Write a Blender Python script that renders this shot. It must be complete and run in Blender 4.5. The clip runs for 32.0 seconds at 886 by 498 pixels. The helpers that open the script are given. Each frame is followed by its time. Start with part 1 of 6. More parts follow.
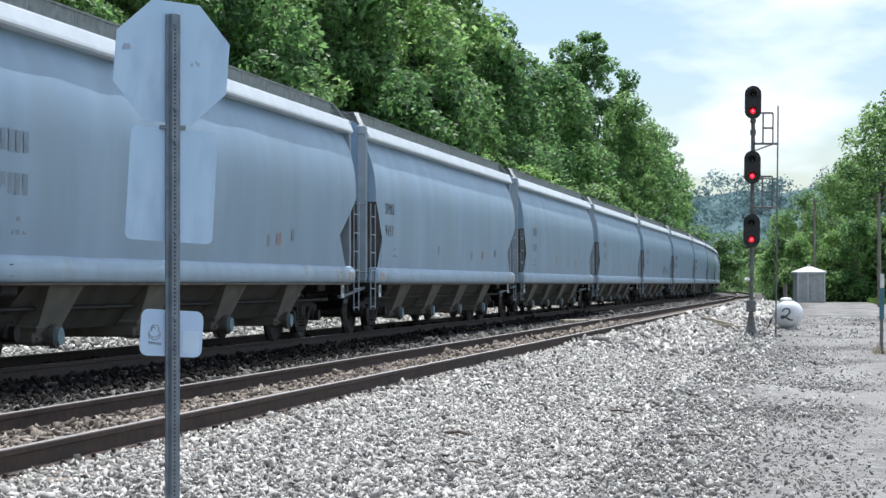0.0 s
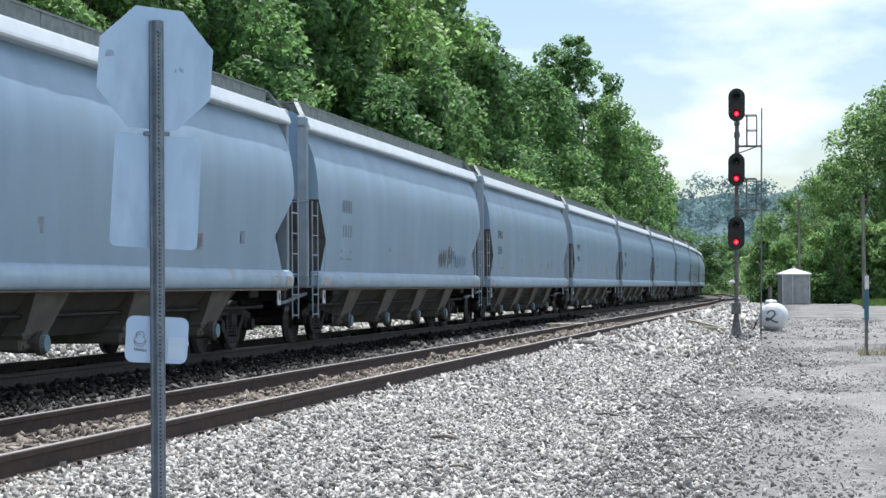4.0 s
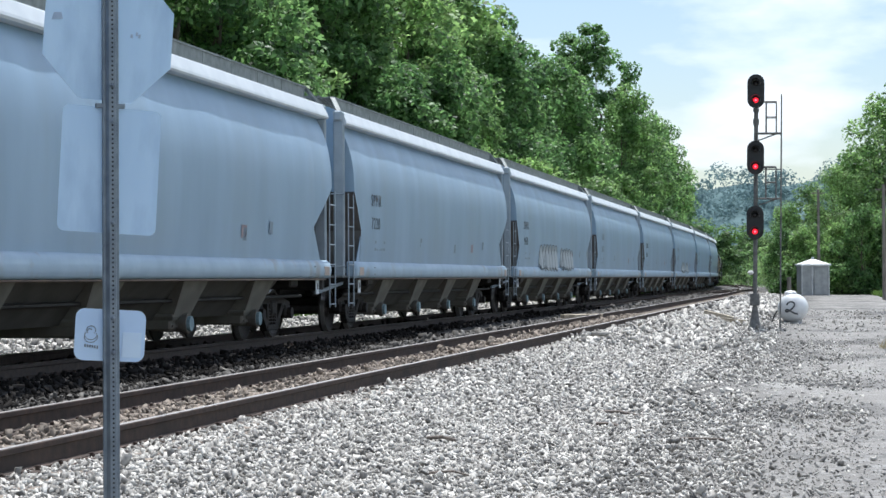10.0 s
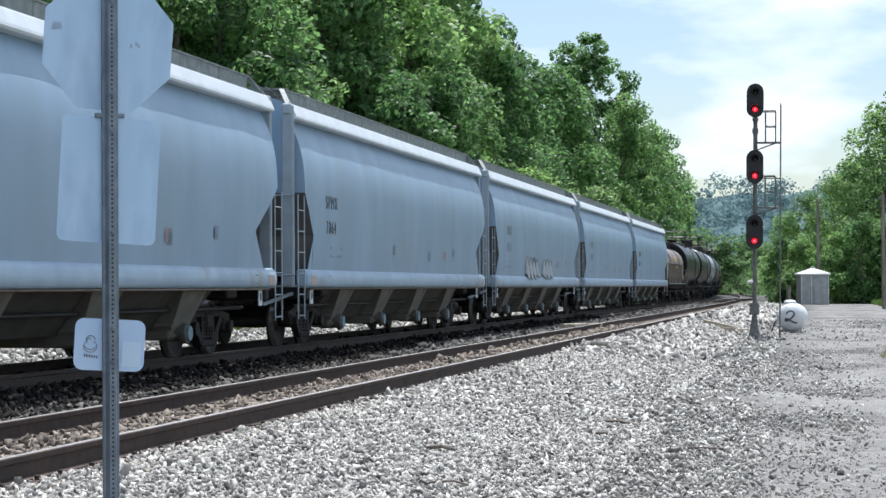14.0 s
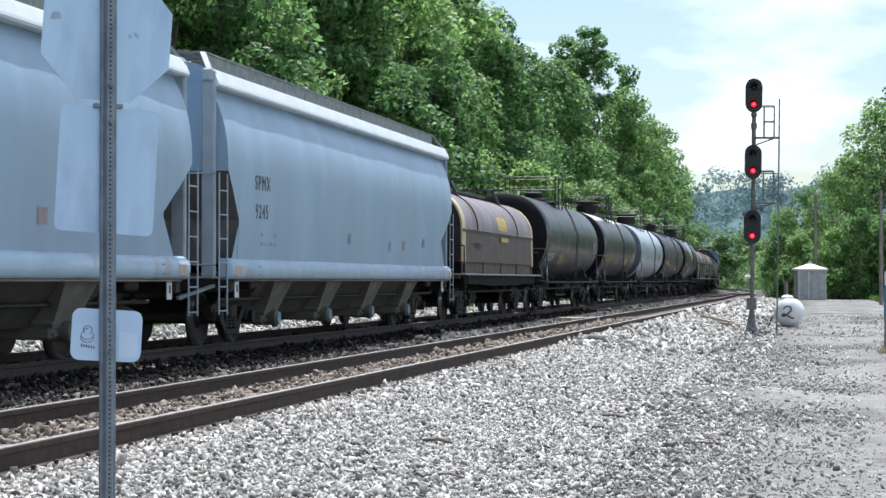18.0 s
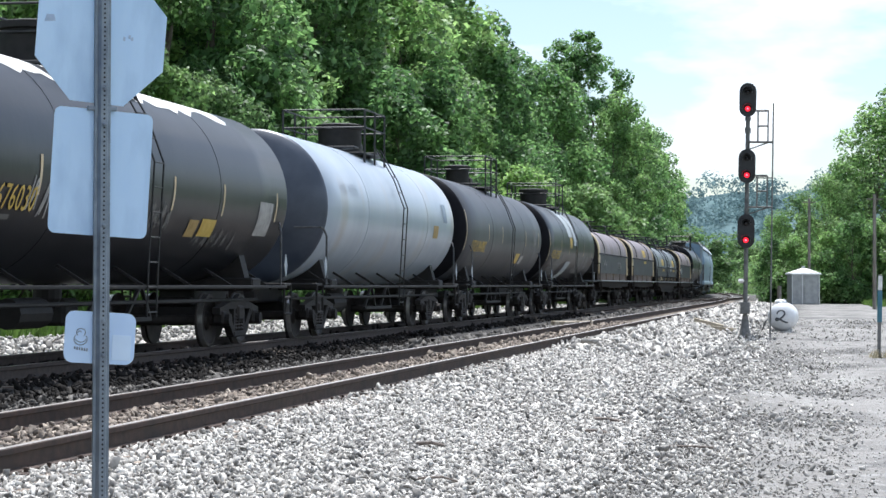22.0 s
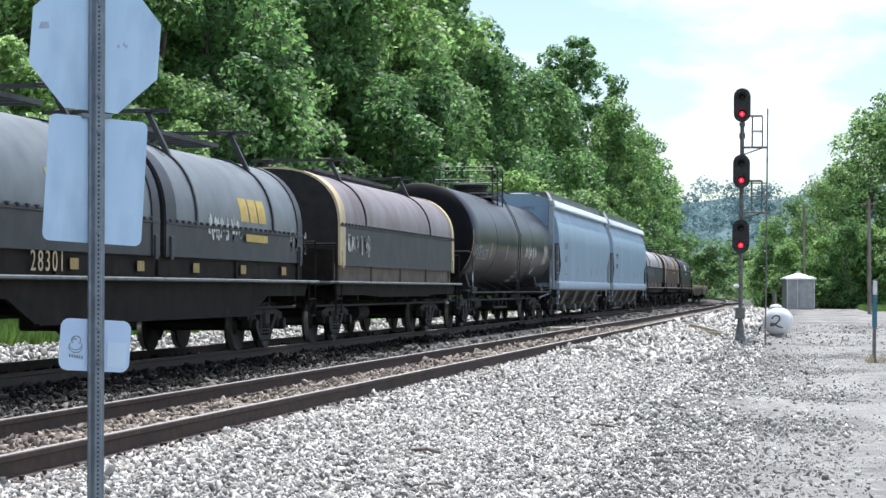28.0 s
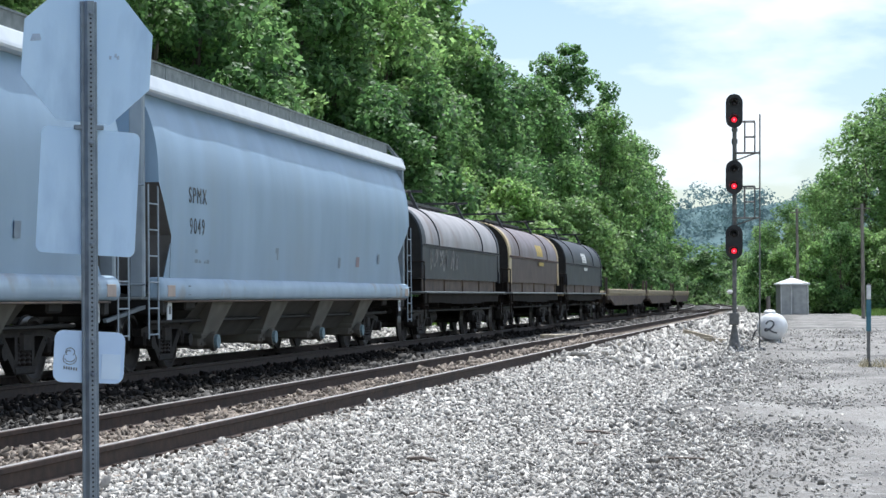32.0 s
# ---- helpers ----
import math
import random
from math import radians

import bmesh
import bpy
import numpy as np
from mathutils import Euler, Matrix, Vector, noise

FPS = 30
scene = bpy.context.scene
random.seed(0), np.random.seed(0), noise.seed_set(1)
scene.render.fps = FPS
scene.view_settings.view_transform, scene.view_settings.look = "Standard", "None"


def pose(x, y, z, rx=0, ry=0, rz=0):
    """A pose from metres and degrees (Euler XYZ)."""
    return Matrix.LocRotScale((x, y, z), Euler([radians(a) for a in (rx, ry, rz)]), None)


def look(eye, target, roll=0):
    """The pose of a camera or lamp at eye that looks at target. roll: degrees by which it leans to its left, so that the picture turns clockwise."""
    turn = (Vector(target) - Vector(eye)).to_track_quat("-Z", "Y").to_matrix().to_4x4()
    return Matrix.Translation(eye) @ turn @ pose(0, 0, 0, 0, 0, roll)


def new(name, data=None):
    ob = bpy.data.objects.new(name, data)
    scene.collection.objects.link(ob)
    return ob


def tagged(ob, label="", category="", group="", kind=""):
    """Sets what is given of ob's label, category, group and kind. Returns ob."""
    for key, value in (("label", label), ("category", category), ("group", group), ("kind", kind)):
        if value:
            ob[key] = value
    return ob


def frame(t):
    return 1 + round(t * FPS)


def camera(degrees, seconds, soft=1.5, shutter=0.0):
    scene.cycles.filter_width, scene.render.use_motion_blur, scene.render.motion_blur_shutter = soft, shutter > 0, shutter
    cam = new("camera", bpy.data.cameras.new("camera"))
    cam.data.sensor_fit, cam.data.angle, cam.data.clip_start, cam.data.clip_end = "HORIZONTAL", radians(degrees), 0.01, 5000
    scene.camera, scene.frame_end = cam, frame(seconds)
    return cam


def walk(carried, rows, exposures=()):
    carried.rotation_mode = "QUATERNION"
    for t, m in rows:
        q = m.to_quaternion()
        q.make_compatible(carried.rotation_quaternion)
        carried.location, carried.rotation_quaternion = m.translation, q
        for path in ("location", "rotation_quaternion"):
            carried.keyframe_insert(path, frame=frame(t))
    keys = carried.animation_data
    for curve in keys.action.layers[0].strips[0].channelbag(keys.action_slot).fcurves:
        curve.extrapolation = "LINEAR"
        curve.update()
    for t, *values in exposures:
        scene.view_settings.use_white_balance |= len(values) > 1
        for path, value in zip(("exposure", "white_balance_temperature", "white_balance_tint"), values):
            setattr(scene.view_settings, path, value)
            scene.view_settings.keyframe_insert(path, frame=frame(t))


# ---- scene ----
# Camera: it stands beside the tracks; each row is seconds, place, turn to the left, tilt up, lean.
PATH = [
    (0, 0.05, -1.30, 1.50, 10.665, 0.980, -0.052),
    (0.5, 0.05, -1.30, 1.50, 10.523, 1.052, -0.232),
    (1, 0.05, -1.30, 1.50, 10.317, 1.105, 0.081),
    (1.5, 0.05, -1.30, 1.50, 10.138, 1.022, -0.008),
    (2, 0.05, -1.30, 1.50, 10.067, 0.914, 0.210),
    (2.5, 0.05, -1.30, 1.50, 10.176, 0.911, 0.063),
    (3, 0.05, -1.30, 1.50, 10.245, 0.931, -0.233),
    (3.5, 0.05, -1.30, 1.50, 10.226, 1.012, -0.513),
    (5.5, 0.05, -1.30, 1.50, 10.311, 1.282, -0.160),
    (6, 0.05, -1.30, 1.50, 10.204, 1.101, -0.274),
    (6.5, 0.04, -1.10, 1.50, 10.059, 0.903, -0.635),
    (7, 0.00, 0.00, 1.50, 10.374, 0.883, -0.664),
    (7.5, 0.00, 0.00, 1.50, 10.292, 0.889, -0.488),
    (8, 0.00, 0.00, 1.50, 10.359, 0.956, -0.610),
    (8.5, 0.00, 0.00, 1.50, 10.537, 0.943, -0.639),
    (9, 0.00, 0.00, 1.50, 10.735, 0.952, -0.475),
    (9.5, 0.00, 0.00, 1.50, 10.816, 0.954, -0.586),
    (10, 0.00, 0.00, 1.50, 10.759, 0.828, -0.342),
    (10.5, 0.00, 0.00, 1.50, 10.819, 0.806, -0.361),
    (11, 0.00, 0.00, 1.50, 10.875, 0.900, -0.325),
    (11.5, 0.00, 0.00, 1.50, 10.893, 0.987, -0.263),
    (12, 0.00, 0.00, 1.50, 10.864, 1.064, -0.398),
    (12.5, 0.00, 0.00, 1.50, 10.818, 1.085, -0.427),
    (13, 0.00, 0.00, 1.50, 10.684, 1.255, -0.261),
    (13.5, 0.00, 0.00, 1.50, 10.626, 1.232, -0.427),
    (14, 0.00, 0.00, 1.50, 10.743, 1.094, -0.382),
    (14.5, 0.00, 0.00, 1.50, 10.754, 1.032, -0.344),
    (16.5, 0.00, 0.00, 1.50, 10.889, 0.948, -0.117),
    (17, 0.00, 0.00, 1.50, 10.872, 0.875, -0.014),
    (17.5, 0.00, 0.00, 1.50, 10.821, 0.897, -0.025),
    (18, 0.00, 0.00, 1.50, 10.678, 0.889, 0.029),
    (18.5, 0.00, 0.00, 1.50, 10.609, 0.960, -0.109),
    (19, 0.00, 0.00, 1.50, 10.680, 0.971, -0.000),
    (19.5, 0.00, 0.00, 1.50, 10.662, 1.028, -0.058),
    (20, 0.00, 0.00, 1.50, 10.563, 1.077, -0.050),
    (20.5, 0.00, 0.00, 1.50, 10.467, 1.142, -0.012),
    (21, 0.00, 0.00, 1.50, 10.529, 1.022, -0.027),
    (21.5, 0.00, 0.00, 1.50, 10.553, 0.886, 0.136),
    (22, 0.00, 0.00, 1.50, 10.502, 0.987, 0.175),
    (22.5, 0.00, 0.00, 1.50, 10.487, 0.964, 0.044),
    (23, 0.00, 0.00, 1.50, 10.497, 1.038, 0.091),
    (23.5, 0.00, 0.00, 1.50, 10.497, 0.936, 0.268),
    (24, 0.00, 0.00, 1.50, 10.376, 0.963, 0.146),
    (24.5, 0.00, 0.00, 1.50, 10.247, 0.938, 0.128),
    (25, 0.00, 0.00, 1.50, 10.285, 0.821, 0.012),
    (25.5, 0.00, 0.00, 1.50, 10.330, 0.834, -0.007),
    (27.5, 0.00, 0.00, 1.50, 10.288, 1.118, 0.096),
    (28, 0.00, 0.00, 1.50, 10.360, 1.164, -0.026),
    (28.5, 0.00, 0.00, 1.50, 10.437, 1.153, 0.379),
    (29, 0.00, 0.00, 1.50, 10.510, 1.155, 0.047),
    (29.5, 0.00, 0.00, 1.50, 10.581, 1.073, -0.363),
    (30, 0.00, 0.00, 1.50, 10.442, 1.064, -0.306),
    (30.5, 0.00, 0.00, 1.50, 10.287, 1.206, -0.326),
    (31, 0.00, 0.00, 1.50, 10.260, 1.396, -0.554),
    (31.5, 0.00, 0.00, 1.50, 10.202, 1.416, -0.421),
    (32, 0.00, 0.00, 1.50, 10.178, 1.398, -0.554),
]
cam = camera(24.57, 32.0, soft=1.5)


def aim(x, y, z, yaw, tilt, lean):
    return pose(x, y, z, 90 + tilt, 0, yaw) @ pose(0, 0, 0, 0, 0, lean)


walk(cam, [(t, aim(*r)) for t, *r in PATH],
     exposures=[(0, 0.13, 6000, 9), (16, 0.13, 6000, 9), (20, 0.37, 5990, 10), (29, 0.4, 5990, 10), (31, 0.3, 5940, 9), (32, 0.2, 5950, 9)])

# ---- light ----
SUN_TILT = (-0.02, 0.42, 1.0)           # towards the sun: ahead, a little to the left and high
sun_dir = Vector(SUN_TILT).normalized()
world = bpy.data.worlds.new("sky")
scene.world = world
world.use_nodes = True
wn, wl = world.node_tree.nodes, world.node_tree.links
wn.clear()
sky = wn.new("ShaderNodeTexSky")
sky.sky_type, sky.sun_disc = "NISHITA", False
sky.sun_elevation = math.asin(sun_dir.z)
sky.sun_rotation = math.atan2(sun_dir.x, sun_dir.y)
sky.air_density, sky.dust_density, sky.ozone_density = 1.0, 1.0, 0.3
coord = wn.new("ShaderNodeTexCoord")
stretch = wn.new("ShaderNodeMapping")
stretch.inputs["Scale"].default_value = (3.2, 3.2, 9.0)
stretch.inputs["Location"].default_value = (0.35, 0.0, 0.55)
puffs = wn.new("ShaderNodeTexNoise")
puffs.inputs["Scale"].default_value, puffs.inputs["Detail"].default_value = 1.6, 7.0
ramp = wn.new("ShaderNodeValToRGB")
ramp.color_ramp.elements[0].position, ramp.color_ramp.elements[1].position = 0.47, 0.6
mixer = wn.new("ShaderNodeMixRGB")
mixer.inputs[2].default_value = (9.3, 9.5, 9.7, 1)
back = wn.new("ShaderNodeBackground")
back.inputs["Strength"].default_value = 0.122
out = wn.new("ShaderNodeOutputWorld")
wl.new(coord.outputs["Generated"], stretch.inputs["Vector"])
wl.new(stretch.outputs["Vector"], puffs.inputs["Vector"])
wl.new(puffs.outputs["Fac"], ramp.inputs["Fac"])
wl.new(ramp.outputs["Color"], mixer.inputs[0])
wl.new(sky.outputs["Color"], mixer.inputs[1])
wl.new(mixer.outputs["Color"], back.inputs["Color"])
wl.new(back.outputs["Background"], out.inputs["Surface"])

sun = new("sun", bpy.data.lights.new("sun", "SUN"))
sun.data.energy, sun.data.angle, sun.data.color = 5.0, radians(0.5), (1.0, 0.96, 0.9)
sun.matrix_world = look((0, 0, 60), Vector((0, 0, 60)) - sun_dir * 10)


# ---- materials ----
def material(name, dark, light, rough=0.7, metal=0.0, scale=3.0, bump=0.0, bump_scale=40.0,
             random_piece=0.0, island=False, stain=None, stain_scale=0.6, stain_cut=(0.5, 0.75), stretch_z=1.0, translucent=0.0, gloss=0.5, by_plant=0.0):
    """A surface between two colours by noise, with stains, fine relief and variation from piece to piece."""
    m = bpy.data.materials.new(name)
    m.use_nodes = True
    n, k = m.node_tree.nodes, m.node_tree.links
    b = n["Principled BSDF"]
    b.inputs["Roughness"].default_value, b.inputs["Metallic"].default_value = rough, metal
    b.inputs["Specular IOR Level"].default_value = gloss
    tc = n.new("ShaderNodeTexCoord")
    mp = n.new("ShaderNodeMapping")
    mp.inputs["Scale"].default_value = (1, 1, stretch_z)
    k.new(tc.outputs["Object"], mp.inputs["Vector"])
    no = n.new("ShaderNodeTexNoise")
    no.inputs["Scale"].default_value, no.inputs["Detail"].default_value = scale, 8
    k.new(mp.outputs["Vector"], no.inputs["Vector"])
    cr = n.new("ShaderNodeValToRGB")
    cr.color_ramp.elements[0].position, cr.color_ramp.elements[1].position = 0.32, 0.68
    cr.color_ramp.elements[0].color, cr.color_ramp.elements[1].color = (*dark, 1), (*light, 1)
    k.new(no.outputs["Fac"], cr.inputs["Fac"])
    col = cr.outputs["Color"]
    if stain:
        ns = n.new("ShaderNodeTexNoise")
        ns.inputs["Scale"].default_value, ns.inputs["Detail"].default_value = stain_scale, 6
        k.new(mp.outputs["Vector"], ns.inputs["Vector"])
        rs = n.new("ShaderNodeMapRange")
        rs.inputs["From Min"].default_value, rs.inputs["From Max"].default_value = stain_cut
        k.new(ns.outputs["Fac"], rs.inputs["Value"])
        mx = n.new("ShaderNodeMixRGB")
        k.new(rs.outputs["Result"], mx.inputs[0])
        k.new(col, mx.inputs[1])
        mx.inputs[2].default_value = (*stain, 1)
        col = mx.outputs["Color"]
    if random_piece:
        if island:
            src = n.new("ShaderNodeNewGeometry").outputs["Random Per Island"]
        else:
            src = n.new("ShaderNodeObjectInfo").outputs["Random"]
        rr = n.new("ShaderNodeMapRange")
        rr.inputs["To Min"].default_value, rr.inputs["To Max"].default_value = 1 - random_piece, 1 + random_piece
        k.new(src, rr.inputs["Value"])
        hv = n.new("ShaderNodeHueSaturation")
        k.new(rr.outputs["Result"], hv.inputs["Value"])
        k.new(col, hv.inputs["Color"])
        col = hv.outputs["Color"]
    if by_plant:
        oi = n.new("ShaderNodeObjectInfo").outputs["Random"]
        hs = n.new("ShaderNodeHueSaturation")
        for sock, lo, hi in (("Value", 1 - by_plant, 1 + by_plant), ("Hue", 0.515, 0.49)):
            mr = n.new("ShaderNodeMapRange")
            mr.inputs["To Min"].default_value, mr.inputs["To Max"].default_value = lo, hi
            k.new(oi, mr.inputs["Value"])
            k.new(mr.outputs["Result"], hs.inputs[sock])
        k.new(col, hs.inputs["Color"])
        col = hs.outputs["Color"]
    k.new(col, b.inputs["Base Color"])
    if bump:
        nb = n.new("ShaderNodeTexNoise")
        nb.inputs["Scale"].default_value, nb.inputs["Detail"].default_value = bump_scale, 5
        k.new(tc.outputs["Object"], nb.inputs["Vector"])
        bp = n.new("ShaderNodeBump")
        bp.inputs["Strength"].default_value, bp.inputs["Distance"].default_value = bump, 0.02
        k.new(nb.outputs["Fac"], bp.inputs["Height"])
        k.new(bp.outputs["Normal"], b.inputs["Normal"])
    if translucent:
        tr = n.new("ShaderNodeBsdfTranslucent")
        k.new(col, tr.inputs["Color"])
        ms = n.new("ShaderNodeMixShader")
        ms.inputs[0].default_value = translucent
        k.new(b.outputs["BSDF"], ms.inputs[1])
        k.new(tr.outputs["BSDF"], ms.inputs[2])
        k.new(ms.outputs["Shader"], n["Material Output"].inputs["Surface"])
    return m


def glow(name, colour, power):
    m = bpy.data.materials.new(name)
    m.use_nodes = True
    b = m.node_tree.nodes["Principled BSDF"]
    b.inputs["Base Color"].default_value = (*colour, 1)
    b.inputs["Emission Color"].default_value = (*colour, 1)
    b.inputs["Emission Strength"].default_value = power
    return m


HOPPER_PAINT = material("hopper_paint", (0.25, 0.36, 0.485), (0.31, 0.435, 0.57), 0.42, 0, 1.2, 0.05, 8, 0.06,
                        stain=(0.27, 0.36, 0.45), stain_scale=0.9, stain_cut=(0.5, 0.85), stretch_z=0.25)
HOPPER_WHITE = material("hopper_eave_paint", (0.6, 0.64, 0.68), (0.7, 0.74, 0.77), 0.5, 0, 2.0, 0.05, 10, 0.05)
SILL_PAINT = material("sill_paint", (0.31, 0.42, 0.53), (0.4, 0.52, 0.63), 0.45, 0, 2.0, 0.05, 10, 0.05,
                      stain=(0.3, 0.26, 0.22), stain_scale=1.6, stain_cut=(0.58, 0.8))
CAP_BLUE = material("pale_blue_outlet_cap", (0.16, 0.24, 0.27), (0.24, 0.33, 0.36), 0.6, 0, 6)
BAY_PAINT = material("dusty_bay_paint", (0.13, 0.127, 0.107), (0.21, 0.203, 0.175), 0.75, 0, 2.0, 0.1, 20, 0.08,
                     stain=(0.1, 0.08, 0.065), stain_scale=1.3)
WALK_GREY = material("roof_walk_galvanised", (0.15, 0.165, 0.165), (0.26, 0.28, 0.275), 0.6, 0.3, 6.0, 0.2, 60)
END_GREY = material("end_frame_grey", (0.27, 0.32, 0.37), (0.36, 0.42, 0.47), 0.5, 0, 3.0, 0.05, 20)
# Darker than the body, so that the end slopes look shaded.
RECESS_SHADE = material("end_slope_shade_paint", (0.09, 0.085, 0.08), (0.16, 0.15, 0.145), 0.7, 0, 2.5, 0.08, 20)
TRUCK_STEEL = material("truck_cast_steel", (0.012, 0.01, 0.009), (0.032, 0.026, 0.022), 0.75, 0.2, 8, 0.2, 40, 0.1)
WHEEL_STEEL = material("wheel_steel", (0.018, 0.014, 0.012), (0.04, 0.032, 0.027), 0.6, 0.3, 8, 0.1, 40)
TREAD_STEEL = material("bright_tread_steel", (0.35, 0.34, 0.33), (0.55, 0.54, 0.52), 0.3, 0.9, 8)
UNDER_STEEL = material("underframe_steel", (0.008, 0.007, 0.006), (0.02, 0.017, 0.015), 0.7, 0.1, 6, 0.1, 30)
TANK_BLACK = material("tank_black_paint", (0.008, 0.0095, 0.013), (0.016, 0.0175, 0.022), 0.32, 0, 1.4, 0.04, 12, 0.12,
                      stain=(0.028, 0.028, 0.032), stain_scale=0.8, stain_cut=(0.48, 0.9), stretch_z=0.35, gloss=0.24)
TANK_GREY = material("tank_faded_black_paint", (0.03, 0.034, 0.043), (0.055, 0.06, 0.07), 0.42, 0, 1.4, 0.04, 12, 0.1,
                     stain=(0.07, 0.066, 0.066), stain_scale=0.8, stain_cut=(0.48, 0.9), stretch_z=0.35, gloss=0.3)
TANK_WHITE = material("tank_white_paint", (0.32, 0.375, 0.44), (0.42, 0.47, 0.53), 0.3, 0, 1.2, 0.03, 12,
                      stain=(0.36, 0.33, 0.29), stain_scale=1.1, stain_cut=(0.56, 0.85), stretch_z=0.3)
COIL_HOOD = material("coil_hood_brown", (0.17, 0.14, 0.145), (0.26, 0.22, 0.23), 0.5, 0.1, 2.0, 0.06, 14, 0.1,
                     stain=(0.12, 0.075, 0.055), stain_scale=1.2, stain_cut=(0.52, 0.8), stretch_z=0.5)
COIL_DARK = material("coil_side_charcoal", (0.03, 0.033, 0.04), (0.052, 0.057, 0.066), 0.5, 0.1, 2.0, 0.06, 14, 0.1,
                     stain=(0.1, 0.075, 0.063), stain_scale=1.4, stain_cut=(0.55, 0.85), gloss=0.3)
COIL_PALE = material("coil_hood_bleached", (0.26, 0.25, 0.255), (0.38, 0.365, 0.37), 0.55, 0.1, 2.0, 0.06, 14, 0.1,
                     stain=(0.16, 0.1, 0.07), stain_scale=1.2, stain_cut=(0.55, 0.8), stretch_z=0.5)
COIL_GREY = material("coil_hood_slate", (0.12, 0.135, 0.145), (0.18, 0.2, 0.21), 0.45, 0.1, 2.0, 0.06, 14, 0.05)
DECK_BROWN = material("coil_deck_brown", (0.07, 0.055, 0.045), (0.14, 0.1, 0.075), 0.75, 0, 2.5, 0.12, 20, 0.1,
                      stain=(0.24, 0.17, 0.11), stain_scale=1.8, stain_cut=(0.56, 0.8))
TRIM_CREAM = material("faded_yellow_trim", (0.5, 0.38, 0.2), (0.66, 0.55, 0.36), 0.6, 0, 4)
DECAL_YELLOW = material("yellow_decal", (0.5, 0.34, 0.05), (0.62, 0.44, 0.1), 0.5, 0, 8)
DECAL_WHITE = material("white_decal", (0.6, 0.6, 0.58), (0.8, 0.8, 0.78), 0.5, 0, 8)
DECAL_FADED = material("faded_white_patch", (0.24, 0.23, 0.22), (0.42, 0.41, 0.39), 0.6, 0, 5)
DECAL_DARK = material("dark_stencil_paint", (0.05, 0.055, 0.06), (0.1, 0.11, 0.12), 0.6, 0, 8)
DECAL_PALE = material("pale_stencil_paint", (0.2, 0.25, 0.31), (0.25, 0.31, 0.37), 0.6, 0, 8)
DECAL_ORANGE = material("orange_reflector", (0.42, 0.33, 0.28), (0.5, 0.4, 0.34), 0.5, 0, 8)
DECAL_RED = material("dull_red_decal", (0.27, 0.2, 0.22), (0.34, 0.26, 0.28), 0.5, 0, 8)
FLAT_WOOD = material("flatcar_deck_planks", (0.22, 0.18, 0.11), (0.36, 0.3, 0.19), 0.8, 0, 4, 0.1, 20, 0.15)
SIGNAL_BLACK = material("signal_black_paint", (0.012, 0.012, 0.013), (0.03, 0.03, 0.03), 0.5, 0, 5)
SIGNAL_GREY = material("signal_mast_aluminium", (0.11, 0.11, 0.106), (0.2, 0.2, 0.19), 0.6, 0.2, 8)
RED_LIT = glow("lit_red_lens", (1.0, 0.015, 0.035), 1.1)
RED_CORE = glow("lit_red_lens_core", (1.0, 0.2, 0.28), 1.3)
LENS_DARK = material("unlit_lens", (0.01, 0.01, 0.01), (0.02, 0.015, 0.015), 0.15)
SIGN_BACK = material("bare_sign_aluminium", (0.52, 0.71, 0.93), (0.61, 0.79, 0.98), 0.5, 0.0, 3.5, 0.03, 30,
                     stain=(0.38, 0.54, 0.74), stain_scale=5, stain_cut=(0.5, 0.78), stretch_z=0.3)
SIGN_WHITE = material("white_sign_back", (0.54, 0.7, 0.93), (0.61, 0.77, 0.97), 0.45, 0, 3)
POST_STEEL = material("galvanised_post", (0.18, 0.21, 0.25), (0.28, 0.32, 0.36), 0.5, 0.6, 12, 0.1, 60,
                      stain=(0.14, 0.15, 0.165), stain_scale=6, stain_cut=(0.55, 0.8))
HOLE_DARK = material("punched_hole", (0.012, 0.012, 0.012), (0.02, 0.02, 0.02), 0.9)
RAIL_RUST = material("rusty_rail_side", (0.038, 0.025, 0.019), (0.08, 0.05, 0.036), 0.8, 0.1, 10, 0.15, 80,
                     stain=(0.03, 0.022, 0.018), stain_scale=2.0)
RAIL_TOP = material("worn_rail_head", (0.42, 0.38, 0.35), (0.6, 0.56, 0.52), 0.35, 0.6, 10)
RAIL_DARK = material("dark_rail_side", (0.035, 0.026, 0.022), (0.07, 0.05, 0.04), 0.8, 0.1, 10, 0.15, 80)
TIE_WOOD = material("weathered_tie_wood", (0.13, 0.1, 0.08), (0.3, 0.25, 0.2), 0.9, 0, 6, 0.4, 30, 0.25, stretch_z=6)
STONE = material("ballast_stone", (0.32, 0.3, 0.272), (0.58, 0.555, 0.51), 0.85, 0, 14, 0.2, 60, 0.62, island=True)
STONE_DIRTY = material("dusty_ballast_stone", (0.08, 0.074, 0.067), (0.165, 0.154, 0.14), 0.9, 0, 14, 0.2, 60, 0.5, island=True)
PEBBLE = material("lot_pebble", (0.29, 0.275, 0.25), (0.42, 0.4, 0.37), 0.9, 0, 14, 0.2, 60, 0.45, island=True)
BARK = material("tree_bark", (0.07, 0.055, 0.042), (0.17, 0.14, 0.11), 0.95, 0, 6, 0.5, 20, 0.1, stretch_z=0.3)
STICK_WOOD = material("dead_stick_wood", (0.12, 0.1, 0.085), (0.24, 0.2, 0.17), 0.9, 0, 20, 0.3, 50)
BOARD_PALE = material("pale_lumber", (0.45, 0.38, 0.28), (0.6, 0.52, 0.4), 0.8, 0, 8, 0.1, 40)
